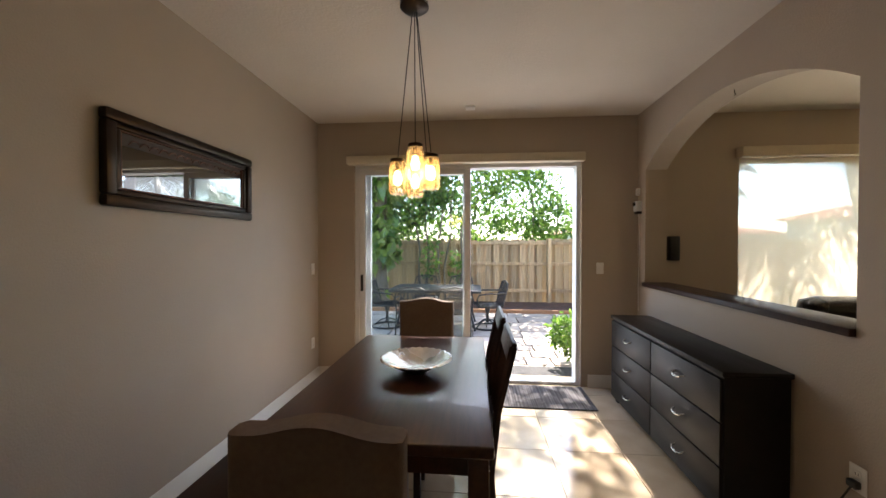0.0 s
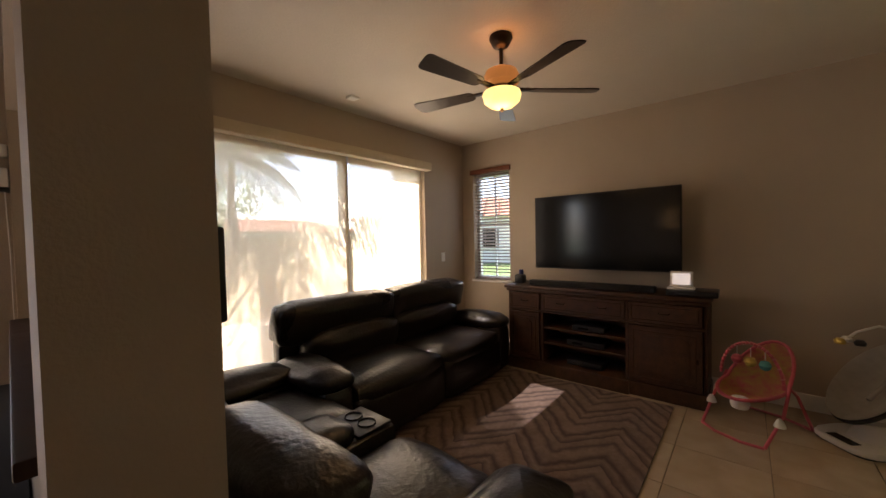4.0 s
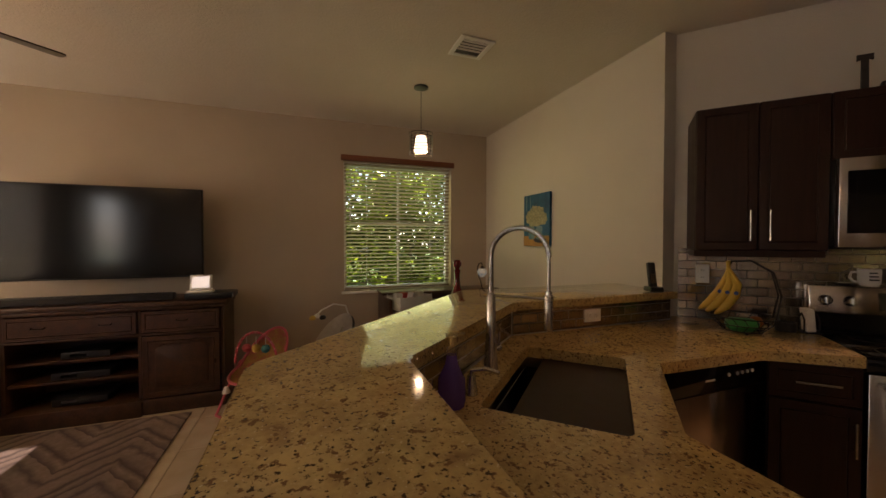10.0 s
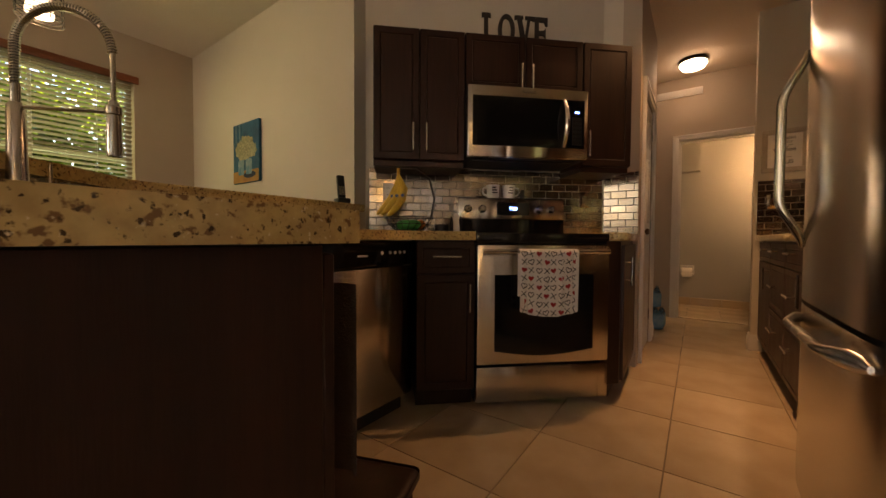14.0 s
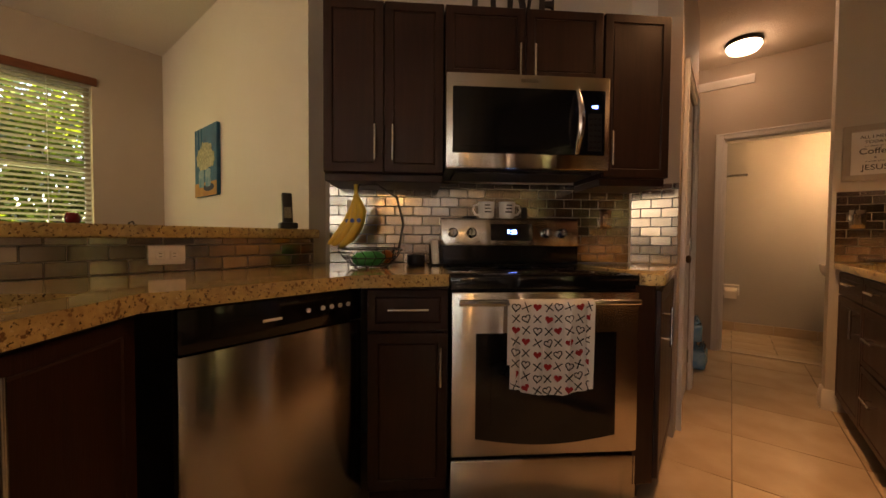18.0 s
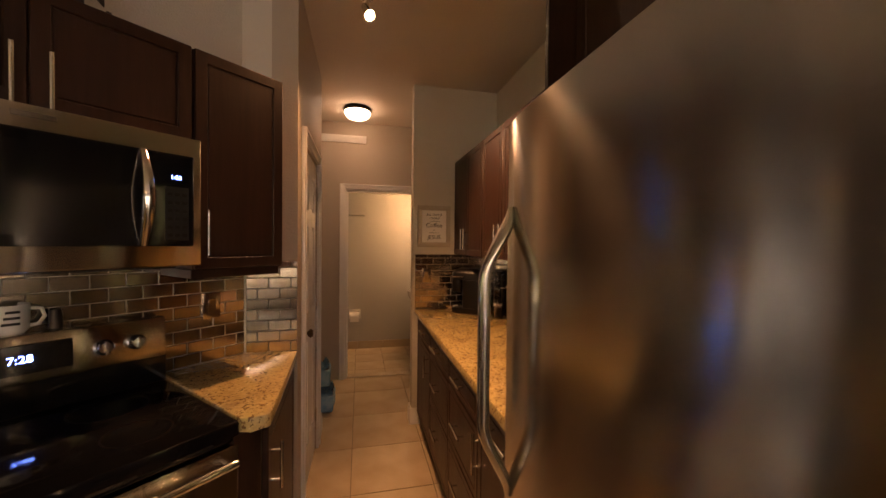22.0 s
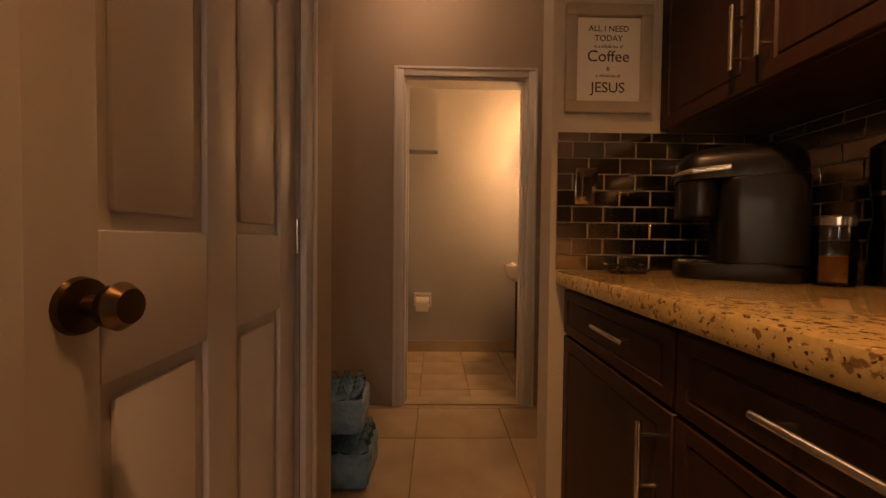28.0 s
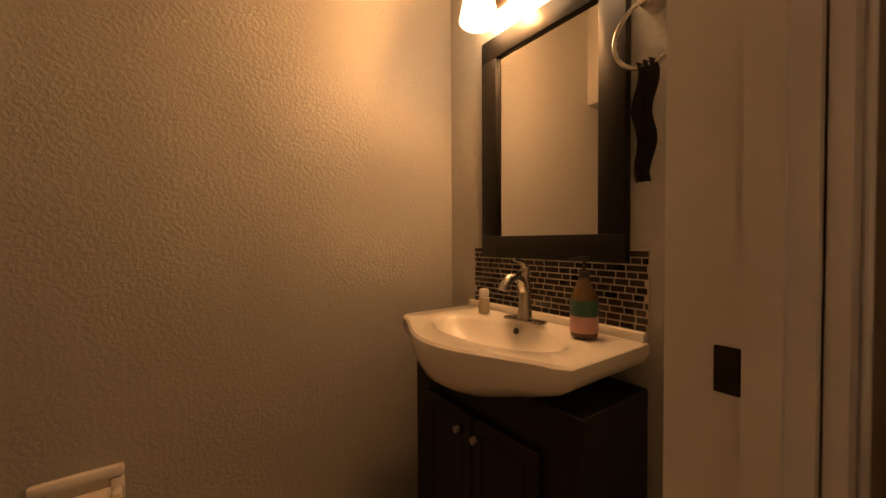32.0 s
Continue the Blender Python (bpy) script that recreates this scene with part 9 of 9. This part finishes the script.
om = thing("outdoor_mat", "dark rubber outdoor mat before the sliding door", "mat", (1.1, 4.62, ZP + 0.002))
part("sheet", box(-0.42, -0.20, 0, 0.42, 0.20, 0.012, 0.003, 1), mat("dark_rubber", (0.03, 0.028, 0.026), 0.9, 0, (0.045, 0.04, 0.036), 30, 1, 0.5, 120), om)

# hedge and neighbours beyond the side windows
hd = thing("hedge", "dense bright green clipped hedge outside the window", "hedge", (7.75, -0.4, -0.12))
for y in (-1.6, -0.6, 0.4, 1.4):
    part("stem", tube([(0.05, y, 0), (0, y + 0.05, 1.2), (0.08, y, 2.2)], [0.04, 0.03, 0.015], 6), BARK, hd)
leaves("foliage", [((0, -1.3, 0.9), (0.50, 1.0, 0.95), 2300), ((0, 0.2, 0.9), (0.50, 1.1, 0.95), 2500), ((0, 1.5, 0.8), (0.45, 0.7, 0.85), 1100), ((0.05, -1.1, 2.3), (0.48, 1.1, 0.9), 2300), ((0.05, 0.5, 2.3), (0.48, 1.1, 0.9), 2300), ((0.45, -0.9, 1.6), (0.35, 1.3, 1.5), 3200), ((0.45, 0.7, 1.6), (0.35, 1.3, 1.5), 3200)], 0.12, 33, HEDGE_LEAF, hd, 0.55)
STUCCO = mat("pale_stucco", (0.70, 0.66, 0.58), 0.9, 0, (0.64, 0.60, 0.52), 5, 0.6, 0.4, 60)
TERRACOTTA = mat("terracotta_tile", (0.42, 0.17, 0.085), 0.8, 0, (0.30, 0.11, 0.055), 4, 1, 0.5, 20)


def house(label, at, w, d, wall_h, rise, rz=0):
    """A single-storey house with a hipped tile roof."""
    h = thing("house", label, "house", at, rz)
    part("wall", box(-w / 2, -d / 2, 0, w / 2, d / 2, wall_h), STUCCO, h)
    bm = bmesh.new()
    o = 0.5
    v = [bm.verts.new(p) for p in ((-w / 2 - o, -d / 2 - o, wall_h), (w / 2 + o, -d / 2 - o, wall_h), (w / 2 + o, d / 2 + o, wall_h), (-w / 2 - o, d / 2 + o, wall_h), (-w / 2 + d / 2, 0, wall_h + rise), (w / 2 - d / 2, 0, wall_h + rise))]
    for f in ((0, 1, 5, 4), (1, 2, 5), (2, 3, 4, 5), (3, 0, 4), (3, 2, 1, 0)):
        bm.faces.new([v[k] for k in f])
    rf = part("roof", bm, TERRACOTTA, h, "terracotta tile roof")
    bm = bmesh.new()
    n = int(w / 0.9)
    for k in range(n + 1):
        x = -w / 2 + w * k / n
        s = min(1.0, (w / 2 - abs(x)) / (d / 2))
        if s > 0.15:
            tube([(x, -d / 2 - o, wall_h + 0.03), (x, -d / 2 - o + (d / 2 + o) * s, wall_h + rise * s + 0.03)], 0.07, 6, bm)
    part("ridge_tile", bm, TERRACOTTA, rf)
    for k in range(4):
        x = -w / 2 + w * (k + 0.5) / 4
        wn = part("window", box(x - 0.6, -d / 2 - 0.04, 1.0, x + 0.6, -d / 2 - 0.002, 2.2), SCREEN, h)
        part("frame", ring_frame(1.3, 1.3, 0.06, 0.0, 0.06), WHITE, wn, at=(x, -d / 2 - 0.02, 1.6))
    return h


house("pale neighbouring house with a terracotta roof", (20.0, 44.0, -0.12), 22, 10, 2.7, 1.5)
house("pale neighbouring house across the lawn", (24.0, 17.0, -0.12), 14, 9, 2.9, 1.6, -60)

# patio stones
pv = thing("patio", "sunlit patio of grey and tan natural stones", "patio", (0, 0, 0), kind="structure")
random.seed(19)
y = 4.40
while y < 8.30:
    dy = min(random.choice((0.30, 0.42, 0.52)), 8.335 - y)
    if dy < 0.12:
        break
    x = -5.5 + random.uniform(0, 0.3)
    while x < 6.0:
        w = random.choice((0.34, 0.46, 0.58, 0.70))
        j = [random.uniform(0.006, 0.016) for _ in range(8)]
        o = raw_mesh("paving_stone", *(lambda q, t: ([(a, b, -0.065) for a, b in q] + [(a, b, t) for a, b in q], [(3, 2, 1, 0), (4, 5, 6, 7), (0, 1, 5, 4), (1, 2, 6, 5), (2, 3, 7, 6), (3, 0, 4, 7)]))(
            ((x + j[0], y + j[1]), (x + w - j[2], y + j[3]), (x + w - j[4], y + dy - j[5]), (x + j[6], y + dy - j[7])), -0.030 + random.uniform(-0.004, 0.002)), PAVER, pv)
        x += w
    y += dy

# ---- floors, tile by tile ----
floor = single("floor", box(XW - 0.2, -6.35, -0.2, XE + 0.2, YN + 0.2, -0.006), GROUT, "large cream porcelain floor tiles with thin grout", "floor", kind="structure")
T = 0.50
tile_bm = bmesh.new()
box(-T / 2 + 0.002, -T / 2 + 0.002, -0.008, T / 2 - 0.002, T / 2 - 0.002, 0.0, 0.0015, 1, tile_bm)
tile_mesh = mesh_of("tile", tile_bm, TILEF)
for i in range(-30, 30):
    for j in range(-30, 30):
        x, y = 0.127 + i * T, 0.22 + j * T
        if y > -6 and XW - 0.1 < x < XE + 0.1 and y < YN + 0.1 and not (y < YS - 0.3 and x > 3.7) and not (y < -0.8 and x < 0.4) and not (y < -3.2 and x > 3.2) and not (y < -5.05):
            o = new("tile", tile_mesh)
            o.location = (x, y, 0)
            o.parent = floor

bf = single("bath_floor", box(0.65, -6.15, -0.19, 3.0, YB - 0.125, -0.004), GROUT, "cream square bathroom floor tiles", "floor", kind="structure")
bm = box(-0.1685, -0.142, -0.008, 0.1685, 0.142, 0.001, 0.0015, 1)
bath_tile = mesh_of("tile", bm, TILEF)
for i in range(-3, 5):
    for j in range(4):
        o = new("tile", bath_tile)
        o.location = (1.708 + 0.341 * i, -5.874 + 0.2876 * j, 0.001)
        if o.location.x < 0.88 or o.location.x > 2.8:
            bpy.data.objects.remove(o)
            continue
        o.parent = bf
single("threshold", box(BDOOR[0] + 0.02, YB - 0.12, 0.0, BDOOR[1] - 0.02, YB - 0.002, 0.010, 0.003), mat("marble_sill", (0.58, 0.48, 0.36), 0.25, 0, (0.5, 0.4, 0.29), 8, 1), "cream marble threshold", "threshold", kind="structure")

# ---- metal backsplash tiles ----
TW, TH, TG = 0.0975, 0.048, 0.0035


def tile_mesh_of(w, h, key={}):
    w, h = round(w, 3), round(h, 3)
    if (w, h) not in key:
        key[w, h] = mesh_of("tile", box(0.0, -0.006, 0.0, w, 0.0, h, 0.0015, 1), METALTILE)
    return key[w, h]


def splash(name, at, rz, ln, z0, high):
    """A run of brick-laid metal tiles from at towards the viewer's right, the top row cut to fit."""
    base = thing(name, "brushed metal subway tile backsplash with grey joints", "backsplash", (*at, z0), rz, kind="structure")
    part("grout_bed", box(0, -0.003, 0, ln, 0, high), GREYGROUT, base)
    for r in range(int(high / (TH + TG)) + 1):
        z = r * (TH + TG)
        h = min(TH, high - z)
        x = -((TW + TG) / 2 if r % 2 else 0)
        while x < ln - 0.01 and h > 0.008:
            a, b = max(x, 0), min(x + TW, ln)
            if b - a > 0.012:
                o = new("tile", tile_mesh_of(b - a, h))
                o.parent = base
                o.matrix_local = pose(a, -0.0005, z, random.gauss(0, 0.35), 0, random.gauss(0, 0.25))
            x += TW + TG


splash("backsplash_range", on_range(-0.60, 0.002), TR, 1.70, 0.952, 0.44)
splash("backsplash_end", (2.36, YP0 + 0.002), 180, 0.23, 0.952, 0.44)
splash("backsplash_coffee", (XK + 0.002, -3.78), 90, 2.03, 0.952, 0.44)
splash("backsplash_sign_wall", (1.392, YSTUB + 0.002), 180, 0.685, 0.952, 0.44)
splash("backsplash_bar", (2.22, 0.423), 0, 0.665, 0.952, 0.128)
splash("backsplash_bar", (2.888, 0.421), -48.1, 1.03, 0.952, 0.128)
splash("backsplash_bar", (3.578, -0.36), -90, 1.13, 0.952, 0.128)
